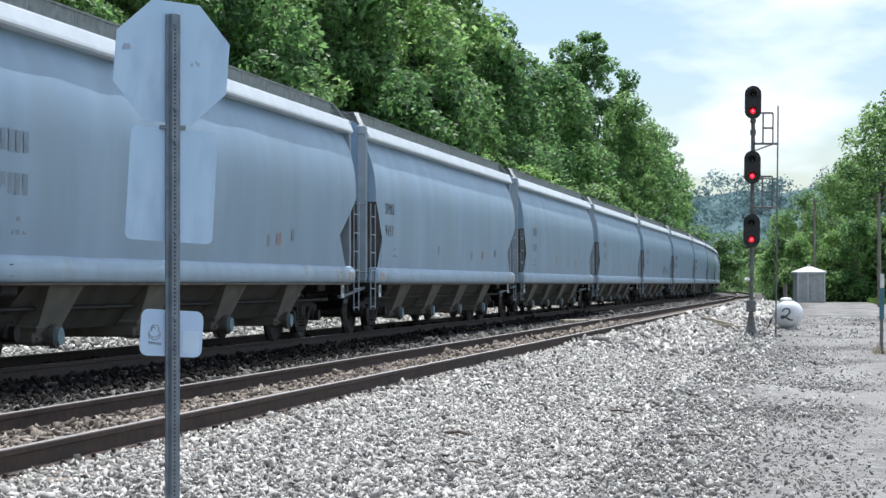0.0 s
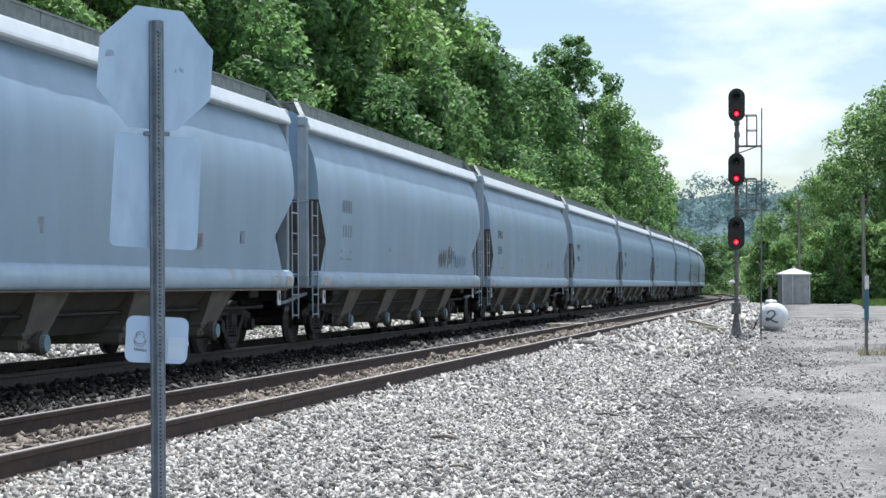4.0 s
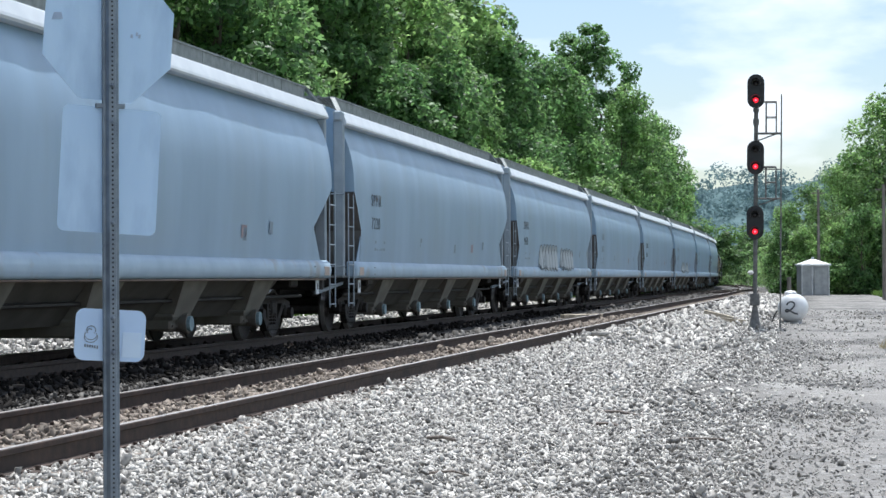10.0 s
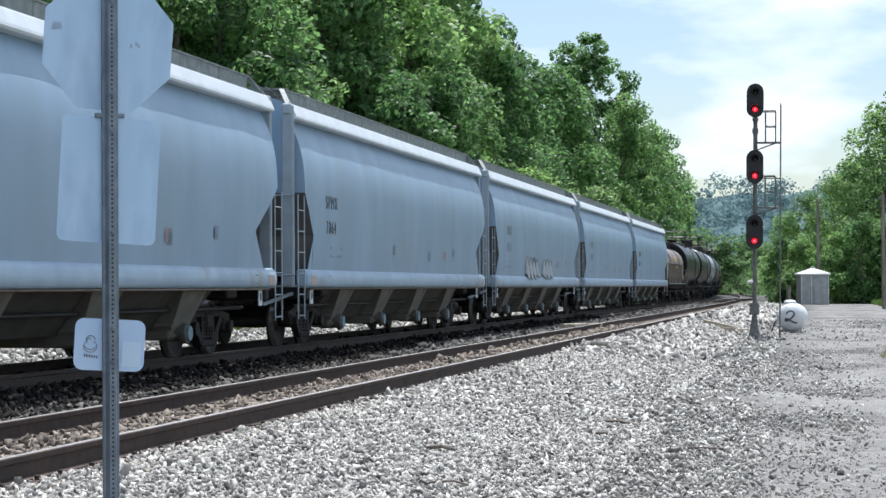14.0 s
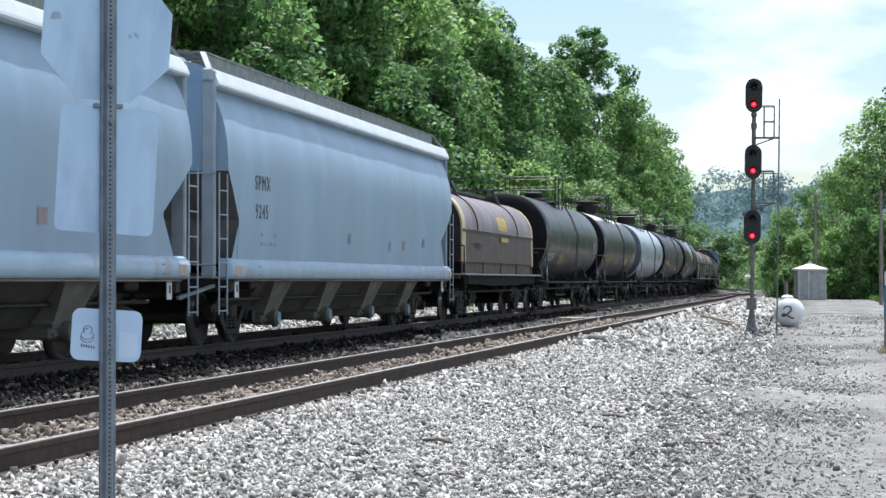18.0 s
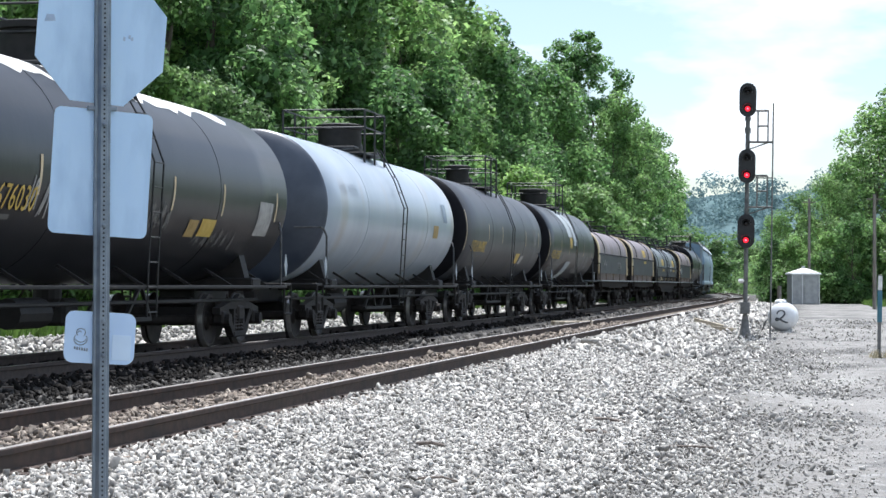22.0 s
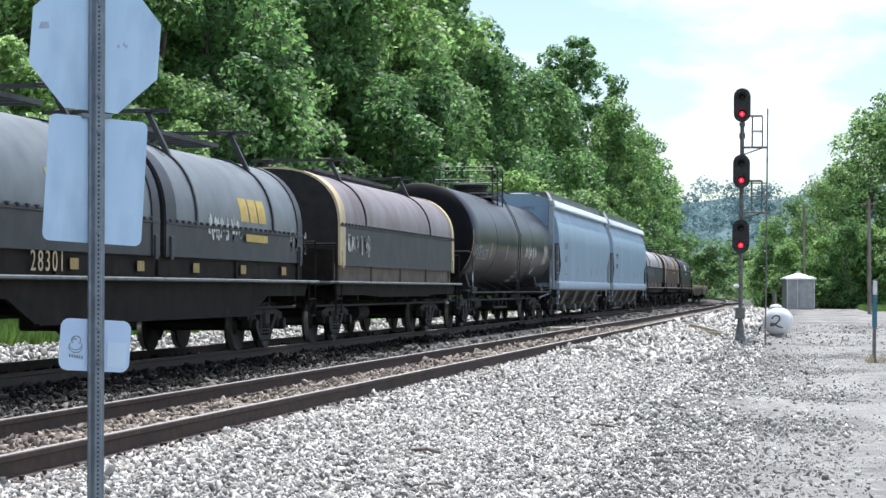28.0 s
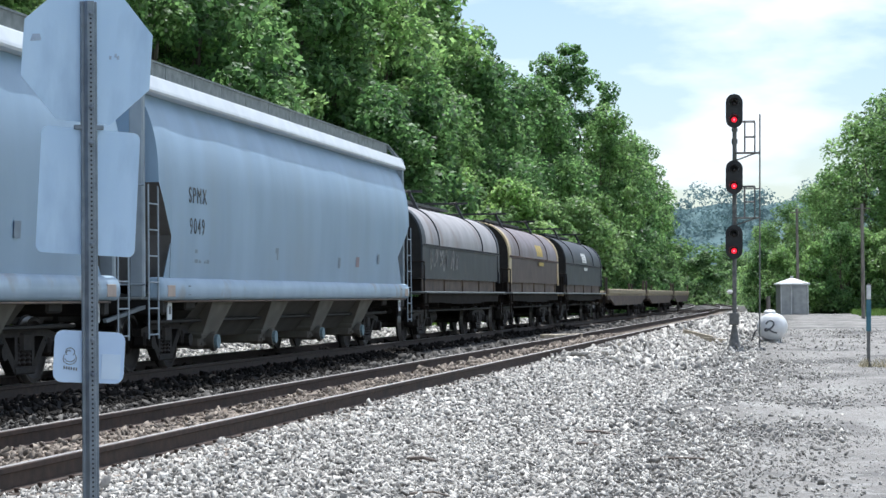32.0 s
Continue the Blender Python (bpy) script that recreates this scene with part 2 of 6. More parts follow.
TANK_GAS = material("propane_tank_white", (0.62, 0.63, 0.64), (0.75, 0.76, 0.76), 0.4, 0, 3, 0.02, 20,
                    stain=(0.45, 0.42, 0.38), stain_scale=2.5, stain_cut=(0.58, 0.85))
SHED_METAL = material("shed_painted_metal", (0.3, 0.31, 0.31), (0.42, 0.43, 0.43), 0.5, 0.1, 3, 0.05, 20)
SHED_ROOF = material("shed_white_roof", (0.62, 0.63, 0.63), (0.76, 0.77, 0.77), 0.5, 0, 3)
POLE_WOOD = material("utility_pole_wood", (0.16, 0.14, 0.12), (0.3, 0.27, 0.24), 0.9, 0, 5, 0.3, 30, stretch_z=0.2)
TEAL = material("teal_marker_plastic", (0.035, 0.13, 0.18), (0.06, 0.18, 0.23), 0.5, 0, 6)
GRASS = material("grass_blades", (0.09, 0.17, 0.03), (0.19, 0.3, 0.07), 0.8, 0, 2, 0, 40, 0.35, island=True, translucent=0.3)
LEAF_A = material("leaf_deep_green", (0.078, 0.17, 0.058), (0.225, 0.375, 0.135), 0.5, 0, 0.4, 0, 40, 0.65, island=True, translucent=0.58, by_plant=0.34)
LEAF_B = material("leaf_mid_green", (0.11, 0.225, 0.07), (0.32, 0.48, 0.17), 0.5, 0, 0.4, 0, 40, 0.6, island=True, translucent=0.58, by_plant=0.34)
LEAF_C = material("leaf_light_green", (0.138, 0.258, 0.085), (0.33, 0.47, 0.19), 0.5, 0, 0.4, 0, 40, 0.55, island=True, translucent=0.58, by_plant=0.34)
# Distance haze is painted in: pale blue-green instead of leaf green.
LEAF_HAZE = material("far_hill_haze_foliage", (0.165, 0.25, 0.262), (0.2, 0.295, 0.3), 0.95, 0, 0.04, 0, 40, 0.2, island=True, translucent=0.3, gloss=0.1)
# Tank heads turned from the sun: their shade is painted as near-black.
TANK_HEAD_SHADE = material("tank_head_shade_paint", (0.004, 0.004, 0.006), (0.009, 0.009, 0.012), 0.6, 0, 2.0, 0.05, 20, gloss=0.1)
MARK_ORANGE = material("orange_marker_cap", (0.5, 0.12, 0.04), (0.62, 0.18, 0.07), 0.5, 0, 6)
# Near-black stands for brake dust and for the train's shadow on the bed.
STONE_DUST_SHADE = material("brake_dust_and_shade_stone", (0.012, 0.011, 0.01), (0.03, 0.027, 0.025), 0.95, 0, 14, 0.2, 60, 0.5, island=True, gloss=0.15)
SPRAY_FILL = material("pale_spray_fill", (0.36, 0.4, 0.42), (0.44, 0.48, 0.5), 0.6, 0, 6)
SPRAY_BLUE = material("blue_spray_paint", (0.1, 0.22, 0.32), (0.16, 0.3, 0.4), 0.6, 0, 6)
STONE_BROWN = material("brown_dusted_ballast_stone", (0.17, 0.138, 0.11), (0.33, 0.28, 0.23), 0.9, 0, 14, 0.2, 60, 0.55, island=True)
DECK_DARK = material("coil_frame_dark_brown", (0.01, 0.008, 0.007), (0.024, 0.019, 0.016), 0.75, 0, 2.5, 0.12, 20, 0.1,
                     stain=(0.045, 0.036, 0.028), stain_scale=1.8, stain_cut=(0.58, 0.8), gloss=0.12)
HANDRAIL = material("worn_handrail_paint", (0.05, 0.052, 0.055), (0.12, 0.12, 0.125), 0.5, 0.2, 8)
DECAL_STENCIL = material("weathered_white_stencil", (0.34, 0.34, 0.34), (0.5, 0.5, 0.49), 0.6, 0, 8)
FADED_YELLOW = material("faded_yellow_reflector", (0.3, 0.2, 0.06), (0.42, 0.29, 0.1), 0.6, 0, 8)

COIL_BROWN = material("coil_side_brown", (0.062, 0.036, 0.03), (0.105, 0.066, 0.056), 0.55, 0.1, 2.0, 0.06, 14, 0.1,
                      stain=(0.13, 0.095, 0.08), stain_scale=1.4, stain_cut=(0.55, 0.85))
DRY_GRASS = material("dry_grass_blades", (0.26, 0.23, 0.15), (0.4, 0.36, 0.25), 0.9, 0, 2, 0, 40, 0.3, island=True, translucent=0.3)
DECAL_GHOST = material("worn_stencil_paint", (0.09, 0.088, 0.084), (0.17, 0.165, 0.158), 0.6, 0, 8)
# The white tank's head, its shade painted as dark blue-grey.
TANK_HEAD_BLUE_SHADE = material("tank_head_blue_grey_shade", (0.04, 0.05, 0.072), (0.075, 0.09, 0.12), 0.4, 0, 2.0, 0.05, 20)
# Deep shade between the bays is put into this slope sheet colour.
BAY_SHADE = material("slope_sheet_shade_paint", (0.04, 0.038, 0.032), (0.07, 0.066, 0.057), 0.8, 0, 2.0, 0.1, 20, 0.08)
STICKER_GREY = material("worn_grey_sticker", (0.36, 0.45, 0.58), (0.46, 0.56, 0.7), 0.6, 0, 20)
STICKER = material("pale_sticker", (0.62, 0.76, 0.93), (0.68, 0.82, 0.97), 0.4, 0, 6)


# ---- building helpers ----
class Shape:
    """Vertices and faces gathered for one mesh, with a material slot for each face."""

    def __init__(self):
        self.v, self.f, self.s = [], [], []

    def add(self, verts, faces, slot=0):
        o = len(self.v)
        self.v.extend(tuple(p) for p in verts)
        self.f.extend(tuple(i + o for i in q) for q in faces)
        self.s.extend([slot] * len(faces))
        return self

    def box(self, c, d, chamfer=0.0, m=None, slot=0):
        """A box with chamfered edges round the centre c, of size d, turned by m about its centre."""
        h = [a / 2 for a in d]
        r = min(chamfer, *(a * 0.49 for a in h))
        if r <= 0:
            vs = [(x * h[0], y * h[1], z * h[2]) for x in (-1, 1) for y in (-1, 1) for z in (-1, 1)]
            fs = [(0, 1, 3, 2), (4, 6, 7, 5), (0, 4, 5, 1), (2, 3, 7, 6), (0, 2, 6, 4), (1, 5, 7, 3)]
        else:
            vs, at = [], {}
            for x in (-1, 1):
                for y in (-1, 1):
                    for z in (-1, 1):
                        for a in range(3):
                            p = [x * (h[0] - r), y * (h[1] - r), z * (h[2] - r)]
                            p[a] = (x, y, z)[a] * h[a]
                            at[x, y, z, a] = len(vs)
                            vs.append(p)
            fs = []
            for a in range(3):
                b, c2 = (a + 1) % 3, (a + 2) % 3
                for sgn in (-1, 1):
                    q = []
                    for i, j in ((-1, -1), (1, -1), (1, 1), (-1, 1)):
                        key = [0, 0, 0]
                        key[a], key[b], key[c2] = sgn, i, j
                        q.append(at[(*key, a)])
                    fs.append(tuple(q) if sgn > 0 else tuple(q[::-1]))
                for i in (-1, 1):
                    for j in (-1, 1):
                        k1, k2 = [0, 0, 0], [0, 0, 0]
                        k1[b] = k2[b] = i
                        k1[c2] = k2[c2] = j
                        k1[a], k2[a] = -1, 1
                        q = (at[(*k1, b)], at[(*k2, b)], at[(*k2, c2)], at[(*k1, c2)])
                        fs.append(q if i * j > 0 else q[::-1])
            for x in (-1, 1):
                for y in (-1, 1):
                    for z in (-1, 1):
                        q = tuple(at[x, y, z, a] for a in range(3))
                        fs.append(q if x * y * z > 0 else q[::-1])
        t = (m.to_3x3() if m is not None else None)
        pts = []
        for p in vs:
            p = Vector(p)
            if t is not None:
                p = t @ p
            pts.append((p.x + c[0], p.y + c[1], p.z + c[2]))
        return self.add(pts, fs, slot)

    def bar(self, a, b, w, d, slot=0):
        """A square bar from a to b."""
        a, b = Vector(a), Vector(b)
        q = (b - a).to_track_quat("Z", "X").to_matrix().to_4x4()
        return self.box((a + b) / 2, (w, d, (b - a).length), 0, q, slot)

    def rod(self, a, b, r, r2=None, n=8, slot=0, caps=True):
        """A round rod from a to b, which may taper."""
        a, b = Vector(a), Vector(b)
        r2 = r if r2 is None else r2
        q = (b - a).to_track_quat("Z", "X").to_matrix()
        vs = []
        for p, rr in ((a, r), (b, r2)):
            for i in range(n):
                w = 2 * math.pi * i / n
                vs.append(p + q @ Vector((math.cos(w) * rr, math.sin(w) * rr, 0)))
        fs = [(i, (i + 1) % n, n + (i + 1) % n, n + i) for i in range(n)]
        if caps:
            fs += [tuple(range(n))[::-1], tuple(range(n, 2 * n))]
        return self.add(vs, fs, slot)

    def pipe(self, pts, r, n=6, slot=0):
        for a, b in zip(pts, pts[1:]):
            self.rod(a, b, r, n=n, slot=slot)
        return self

    def turned(self, profile, a, axis, n=24, slot=0, caps=True):
        """A solid of revolution: profile rows (distance along the axis, radius) from the point a."""
        a, axis = Vector(a), Vector(axis).normalized()
        q = axis.to_track_quat("Z", "X").to_matrix()
        vs = []
        for h, r in profile:
            for i in range(n):
                w = 2 * math.pi * i / n
                vs.append(a + q @ Vector((math.cos(w) * r, math.sin(w) * r, h)))
        fs = []
        for j in range(len(profile) - 1):
            for i in range(n):
                k = (i + 1) % n
                fs.append((j * n + i, j * n + k, (j + 1) * n + k, (j + 1) * n + i))
        if caps:
            fs += [tuple(range(n))[::-1], tuple(range((len(profile) - 1) * n, len(profile) * n))]
        return self.add(vs, fs, slot)

    def loft(self, rings, closed=True, caps=True, slot=0):
        """Skin over rings of equally many points."""
        n = len(rings[0])
        vs = [p for r in rings for p in r]
        fs = []
        for j in range(len(rings) - 1):
            for i in range(n if closed else n - 1):
                k = (i + 1) % n
                fs.append((j * n + i, j * n + k, (j + 1) * n + k, (j + 1) * n + i))
        if closed and caps:
            fs += [tuple(range(n))[::-1], tuple(range((len(rings) - 1) * n, len(rings) * n))]
        return self.add(vs, fs, slot)

    def slab(self, outline, thick, slot=0):
        """A plate: the outline (3D points in one plane) pushed by the vector thick."""
        t = Vector(thick)
        a = [Vector(p) for p in outline]
        return self.loft([a, [p + t for p in a]], slot=slot)


def mesh_of(name, shape, mats, smooth=False):
    me = bpy.data.meshes.new(name)
    me.from_pydata(shape.v, [], shape.f)
    for m in (mats if isinstance(mats, (list, tuple)) else [mats]):
        me.materials.append(m)
    me.polygons.foreach_set("material_index", shape.s)
    bm = bmesh.new()
    bm.from_mesh(me)
    bmesh.ops.recalc_face_normals(bm, faces=bm.faces)
    bm.to_mesh(me)
    bm.free()
    if smooth:
        me.shade_smooth()
        me.set_sharp_from_angle(angle=radians(smooth if smooth is not True else 40))
    return me


def part(name, shape, mats, parent, label="", smooth=False):
    """One mesh object under a thing or a part."""
    ob = new(name, mesh_of(name, shape, mats, smooth))
    ob.parent = parent
    if label:
        ob["label"] = label
    return ob


def thing(name, label, category, m=None, group="", kind=""):
    ob = new(name)
    ob.empty_display_size = 0.3
    if m is not None:
        ob.matrix_world = m
    return tagged(ob, label, category, group, kind)


def solid(name, shape, mats, label, category, m=None, group="", kind="", smooth=False):
    ob = new(name, mesh_of(name, shape, mats, smooth))
    if m is not None:
        ob.matrix_world = m
    return tagged(ob, label, category, group, kind)


def quick_mesh(name, verts, faces, mat):
    """A large mesh from arrays: verts (n, 3), faces (m, corners)."""
    me = bpy.data.meshes.new(name)
    c = faces.shape[1]
    me.vertices.add(len(verts))
    me.vertices.foreach_set("co", np.ascontiguousarray(verts, dtype=np.float32).ravel())
    me.loops.add(faces.size)
    me.loops.foreach_set("vertex_index", np.ascontiguousarray(faces, dtype=np.int32).ravel())
    me.polygons.add(len(faces))
    me.polygons.foreach_set("loop_start", np.arange(0, faces.size, c, dtype=np.int32))
    me.update(calc_edges=True)
    me.materials.append(mat)
    return me


def lettering(name, text, size, mat, parent, m, label="", gap=1.0, narrow=1.0):
    """Words as a thin mesh, lying in the XY plane of m, centred."""
    cu = bpy.data.curves.new(name, "FONT")
    cu.body, cu.size, cu.align_x, cu.align_y = text, size, "CENTER", "CENTER"
    cu.space_character = gap
    cu.extrude = 0.002
    tmp = bpy.data.objects.new(name, cu)
    scene.collection.objects.link(tmp)
    me = bpy.data.meshes.new_from_object(tmp.evaluated_get(bpy.context.evaluated_depsgraph_get()))
    bpy.data.objects.remove(tmp)
    bpy.data.curves.remove(cu)
    me.materials.clear()
    me.materials.append(mat)
    ob = new(name, me)
    ob.parent = parent
    ob.matrix_local = m @ Matrix.Diagonal((narrow, 1, 1, 1))
    if label:
        ob["label"] = label
    return ob


# ---- plan ----
CURVE_Y, CURVE_R = 128.0, 1750.0
NEAR_U, FAR_U = 6.17, 10.46            # track centres, metres to the left of the camera
NEAR_Z, FAR_Z = 0.385, 0.485           # tops of rail


def bend(y):
    """How far the line has swung to the left at y."""
    d = max(0.0, y - CURVE_Y)
    return d * d / (2 * CURVE_R) if d < 600 else 600 * 600 / (2 * CURVE_R) + (d - 600) * 600 / CURVE_R


def bend_slope(y):
    return min(max(0.0, y - CURVE_Y), 600) / CURVE_R


PROFILE = [(-400, 3.0), (-60, 0.4), (-14, 0.05), (-6, 0.0), (0.6, 0.0), (2.2, 0.02), (3.4, 0.07), (4.2, 0.13), (4.8, 0.185),
           (7.5, 0.19), (8.1, 0.16), (8.7, 0.2), (9.1, 0.28), (11.8, 0.28), (12.6, 0.2), (14.0, 0.2), (20.0, 0.22), (22.5, 0.35), (26, 1.1),
           (34, 4.0), (46, 7.5), (80, 11.0), (400, 26.0)]
PU = [a for a, _ in PROFILE]
PZ = [b for _, b in PROFILE]


def ground_z(u, y):
    z = float(np.interp(u, PU, PZ))
    if u < 3.5 or u > 21:
        z += 0.05 * noise.noise((u * 0.4, y * 0.25, 1.0)) * min(1, abs(u - 3.5) / 2)
    return z


# ---- ground ----
def build_ground():
    us = sorted(set([-3000, -1500, -700, -400, -200, -100, -60, -40, -28, -20] + [x * 0.5 for x in range(-32, 41)] +
                    [3.4, 4.2, 4.8, 8.1, 8.7, 9.1, 11.8, 12.6, 22, 24, 26, 30, 34, 40, 50, 60, 80, 120, 200, 400, 800, 1500, 3000]))
    ys = [-3000, -1500, -800, -600, -400, -250, -150, -80, -40, -20, -10, 0] + [4 + i for i in range(70)] + \
         [76 + 3 * i for i in range(40)] + [200 + 10 * i for i in range(30)] + [520, 560, 620, 700, 800, 1000, 1300, 1800, 2500, 4000]
    vs, off = [], []
    for y in ys:
        for u in us:
            vs.append((-(u + bend(y)), y, ground_z(u, y)))
            off.append(u)
    n = len(us)
    fs = [(j * n + i, j * n + i + 1, (j + 1) * n + i + 1, (j + 1) * n + i) for j in range(len(ys) - 1) for i in range(n - 1)]
    m = bpy.data.materials.new("ground_gravel_dirt_grass")
    m.use_nodes = True
    nd, k = m.node_tree.nodes, m.node_tree.links
    b = nd["Principled BSDF"]
    b.inputs["Roughness"].default_value = 0.95
    at = nd.new("ShaderNodeAttribute")
    at.attribute_name = "offset"
    tc = nd.new("ShaderNodeTexCoord")

    def noise_tex(scale, detail=8.0):
        t = nd.new("ShaderNodeTexNoise")
        t.inputs["Scale"].default_value, t.inputs["Detail"].default_value = scale, detail
        k.new(tc.outputs["Object"], t.inputs["Vector"])
        return t.outputs["Fac"]

    def streak_tex(scale, along, across):
        mp = nd.new("ShaderNodeMapping")
        mp.inputs["Scale"].default_value = (along, across, 1)
        k.new(tc.outputs["Object"], mp.inputs["Vector"])
        t = nd.new("ShaderNodeTexNoise")
        t.inputs["Scale"].default_value, t.inputs["Detail"].default_value = scale, 6
        k.new(mp.outputs["Vector"], t.inputs["Vector"])
        return t.outputs["Fac"]

    def blend(fac, a, c):
        mx = nd.new("ShaderNodeMixRGB")
        k.new(fac, mx.inputs[0])
        for i, v in ((1, a), (2, c)):
            if isinstance(v, tuple):
                mx.inputs[i].default_value = (*v, 1)
            else:
                k.new(v, mx.inputs[i])
        return mx.outputs["Color"]

    def between(value, lo, hi):
        r = nd.new("ShaderNodeMapRange")
        r.inputs["From Min"].default_value, r.inputs["From Max"].default_value = lo, hi
        k.new(value, r.inputs["Value"])
        return r.outputs["Result"]

    def added(a, c, gain):
        q = nd.new("ShaderNodeMath")
        q.operation = "MULTIPLY_ADD"
        k.new(c, q.inputs[0])
        q.inputs[1].default_value = gain
        k.new(a, q.inputs[2])
        return q.outputs[0]

    vor = nd.new("ShaderNodeTexVoronoi")
    vor.inputs["Scale"].default_value = 15.0
    k.new(tc.outputs["Object"], vor.inputs["Vector"])
    sep = nd.new("ShaderNodeSeparateColor")
    k.new(vor.outputs["Color"], sep.inputs[0])
    # Ballast bed painted near-black to stand for shade in the gaps between stones.
    stones = blend(between(sep.outputs[0], 0.1, 0.95), (0.035, 0.033, 0.03), (0.17, 0.163, 0.15))
    stones = blend(between(vor.outputs["Distance"], 0.35, 0.75), stones, (0.06, 0.056, 0.05))
    dirt = blend(between(noise_tex(0.35), 0.38, 0.62), (0.21, 0.198, 0.183), (0.28, 0.265, 0.246))
    dirt = blend(between(noise_tex(9.0), 0.52, 0.72), dirt, (0.33, 0.325, 0.312))
    dirt = blend(between(noise_tex(0.9), 0.56, 0.7), dirt, (0.15, 0.145, 0.138))
    dirt = blend(between(noise_tex(26.0), 0.54, 0.66), dirt, (0.165, 0.158, 0.147))
    dirt = blend(between(noise_tex(4.0), 0.55, 0.68), dirt, (0.33, 0.322, 0.305))
    dirt = blend(between(streak_tex(0.3, 1.0, 0.55), 0.5, 0.62), dirt, (0.125, 0.12, 0.115))
    dirt = blend(between(streak_tex(0.8, 1.0, 0.3), 0.56, 0.66), dirt, (0.31, 0.3, 0.28))
    turf = blend(between(noise_tex(0.8), 0.35, 0.65), (0.05, 0.095, 0.02), (0.11, 0.17, 0.045))
    floor_leaf = blend(between(noise_tex(1.2), 0.35, 0.65), (0.03, 0.045, 0.015), (0.06, 0.075, 0.028))
    u_soft = added(at.outputs["Fac"], noise_tex(0.7), 2.6)
    base = blend(between(u_soft, 1.6, 3.6), dirt, stones)
    # Strip round the far track painted dark: the train's shadow plus brake dust.
    train_shade = nd.new("ShaderNodeMath")
    train_shade.operation = "ABSOLUTE"
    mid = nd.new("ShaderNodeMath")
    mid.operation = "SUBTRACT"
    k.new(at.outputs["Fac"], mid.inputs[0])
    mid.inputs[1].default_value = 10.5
    k.new(mid.outputs[0], train_shade.inputs[0])
    base = blend(between(train_shade.outputs[0], 2.5, 1.9), base, (0.03, 0.027, 0.024))
    base = blend(between(u_soft, 19.0, 20.0), base, turf)
    base = blend(between(u_soft, 26.5, 28.5), base, floor_leaf)
    far_right = added(at.outputs["Fac"], noise_tex(0.25), 4.0)
    inv = nd.new("ShaderNodeMath")
    inv.operation = "MULTIPLY"
    inv.inputs[1].default_value = -1
    k.new(far_right, inv.inputs[0])
    base = blend(between(inv.outputs[0], 7.5, 9.0), base, turf)
    k.new(base, b.inputs["Base Color"])
    bp = nd.new("ShaderNodeBump")
    bp.inputs["Strength"].default_value, bp.inputs["Distance"].default_value = 0.7, 0.03
    hs = nd.new("ShaderNodeMath")
    hs.operation = "ADD"
    k.new(vor.outputs["Distance"], hs.inputs[0])
    k.new(noise_tex(30.0), hs.inputs[1])
    k.new(hs.outputs[0], bp.inputs["Height"])
    k.new(bp.outputs["Normal"], b.inputs["Normal"])
    me = quick_mesh("ground", np.array(vs), np.array(fs), m)
    a = me.attributes.new("offset", "FLOAT", "POINT")
    a.data.foreach_set("value", np.array(off, dtype=np.float32))
    me.shade_smooth()
    return tagged(new("ground", me), "gravel lot, ballast beds and grassy verge", "ground", kind="structure")


build_ground()


# ---- tracks ----
RAIL_SECTION = [(-0.07, -0.18), (0.07, -0.18), (0.07, -0.168), (0.012, -0.15), (0.01, -0.055), (0.036, -0.045), (0.037, -0.008),
                (0.03, 0.0), (-0.03, 0.0), (-0.037, -0.008), (-0.036, -0.045), (-0.01, -0.055), (-0.012, -0.15), (-0.07, -0.168)]


def rail_mesh(u_of, z, y0, y1, mat):
    ys = []
    y = y0
    while y < y1:
        ys.append(y)
        y += 3.0 if 100 < y < 330 else 9.0
    ys.append(y1)
    rings = []
    for y in ys:
        x, s = -u_of(y), bend_slope(y)
        rings.append([(x + px, y + px * s, z + pz) for px, pz in RAIL_SECTION])
    sh = Shape().loft(rings)
    n = len(RAIL_SECTION)
    for i in range(len(sh.f)):
        if len(sh.f[i]) == 4 and i % n == 7:
            sh.s[i] = 1
    return sh, [mat, RAIL_TOP]


def tie_shape(seed):
    rng = random.Random(seed)
    sh = Shape()
    w = 0.225 + rng.uniform(-0.012, 0.012)
    return sh.box((0, 0, 0), (2.59, w, 0.18), 0.012)


def build_track(name, centre, z, y0, y1, tie_from, tie_count, mat, label):
    tr = thing(name, label, "railway track", kind="structure")
    for side in (-0.7535, 0.7535):
        sh, mats = rail_mesh(lambda y: centre - side + bend(y), z, y0, y1, mat)
        part("rail", sh, mats, tr, smooth=30)
    metas = [mesh_of("tie", tie_shape(i), TIE_WOOD) for i in range(4)]
    rng = random.Random(7)
    plates = Shape()
    for i in range(tie_count):
        y = tie_from + i * 0.52
        ob = new("tie", metas[i % 4])
        ob.parent = tr
        ob.matrix_local = pose(-(centre + bend(y)) + rng.uniform(-0.04, 0.04), y, z - 0.18 - 0.09 + rng.uniform(-0.008, 0.004),
                               0, 0, math.degrees(math.atan(bend_slope(y))) + rng.uniform(-1.2, 1.2))
        for side in (-0.7535, 0.7535):
            x = -(centre + bend(y)) + side
            plates.box((x, y, z - 0.184), (0.36, 0.19, 0.02), 0.004)
            for dx in (-0.1, 0.1):
                plates.box((x + dx, y + rng.choice((-0.05, 0.05)), z - 0.165), (0.03, 0.03, 0.05), 0.006)
            if i % 2:
                plates.box((x, y + 0.14, z - 0.178), (0.17, 0.03, 0.05), 0.006)
    part("tie_plates_and_spikes", plates, RAIL_RUST, tr)["kind"] = "stuff"
    return tr


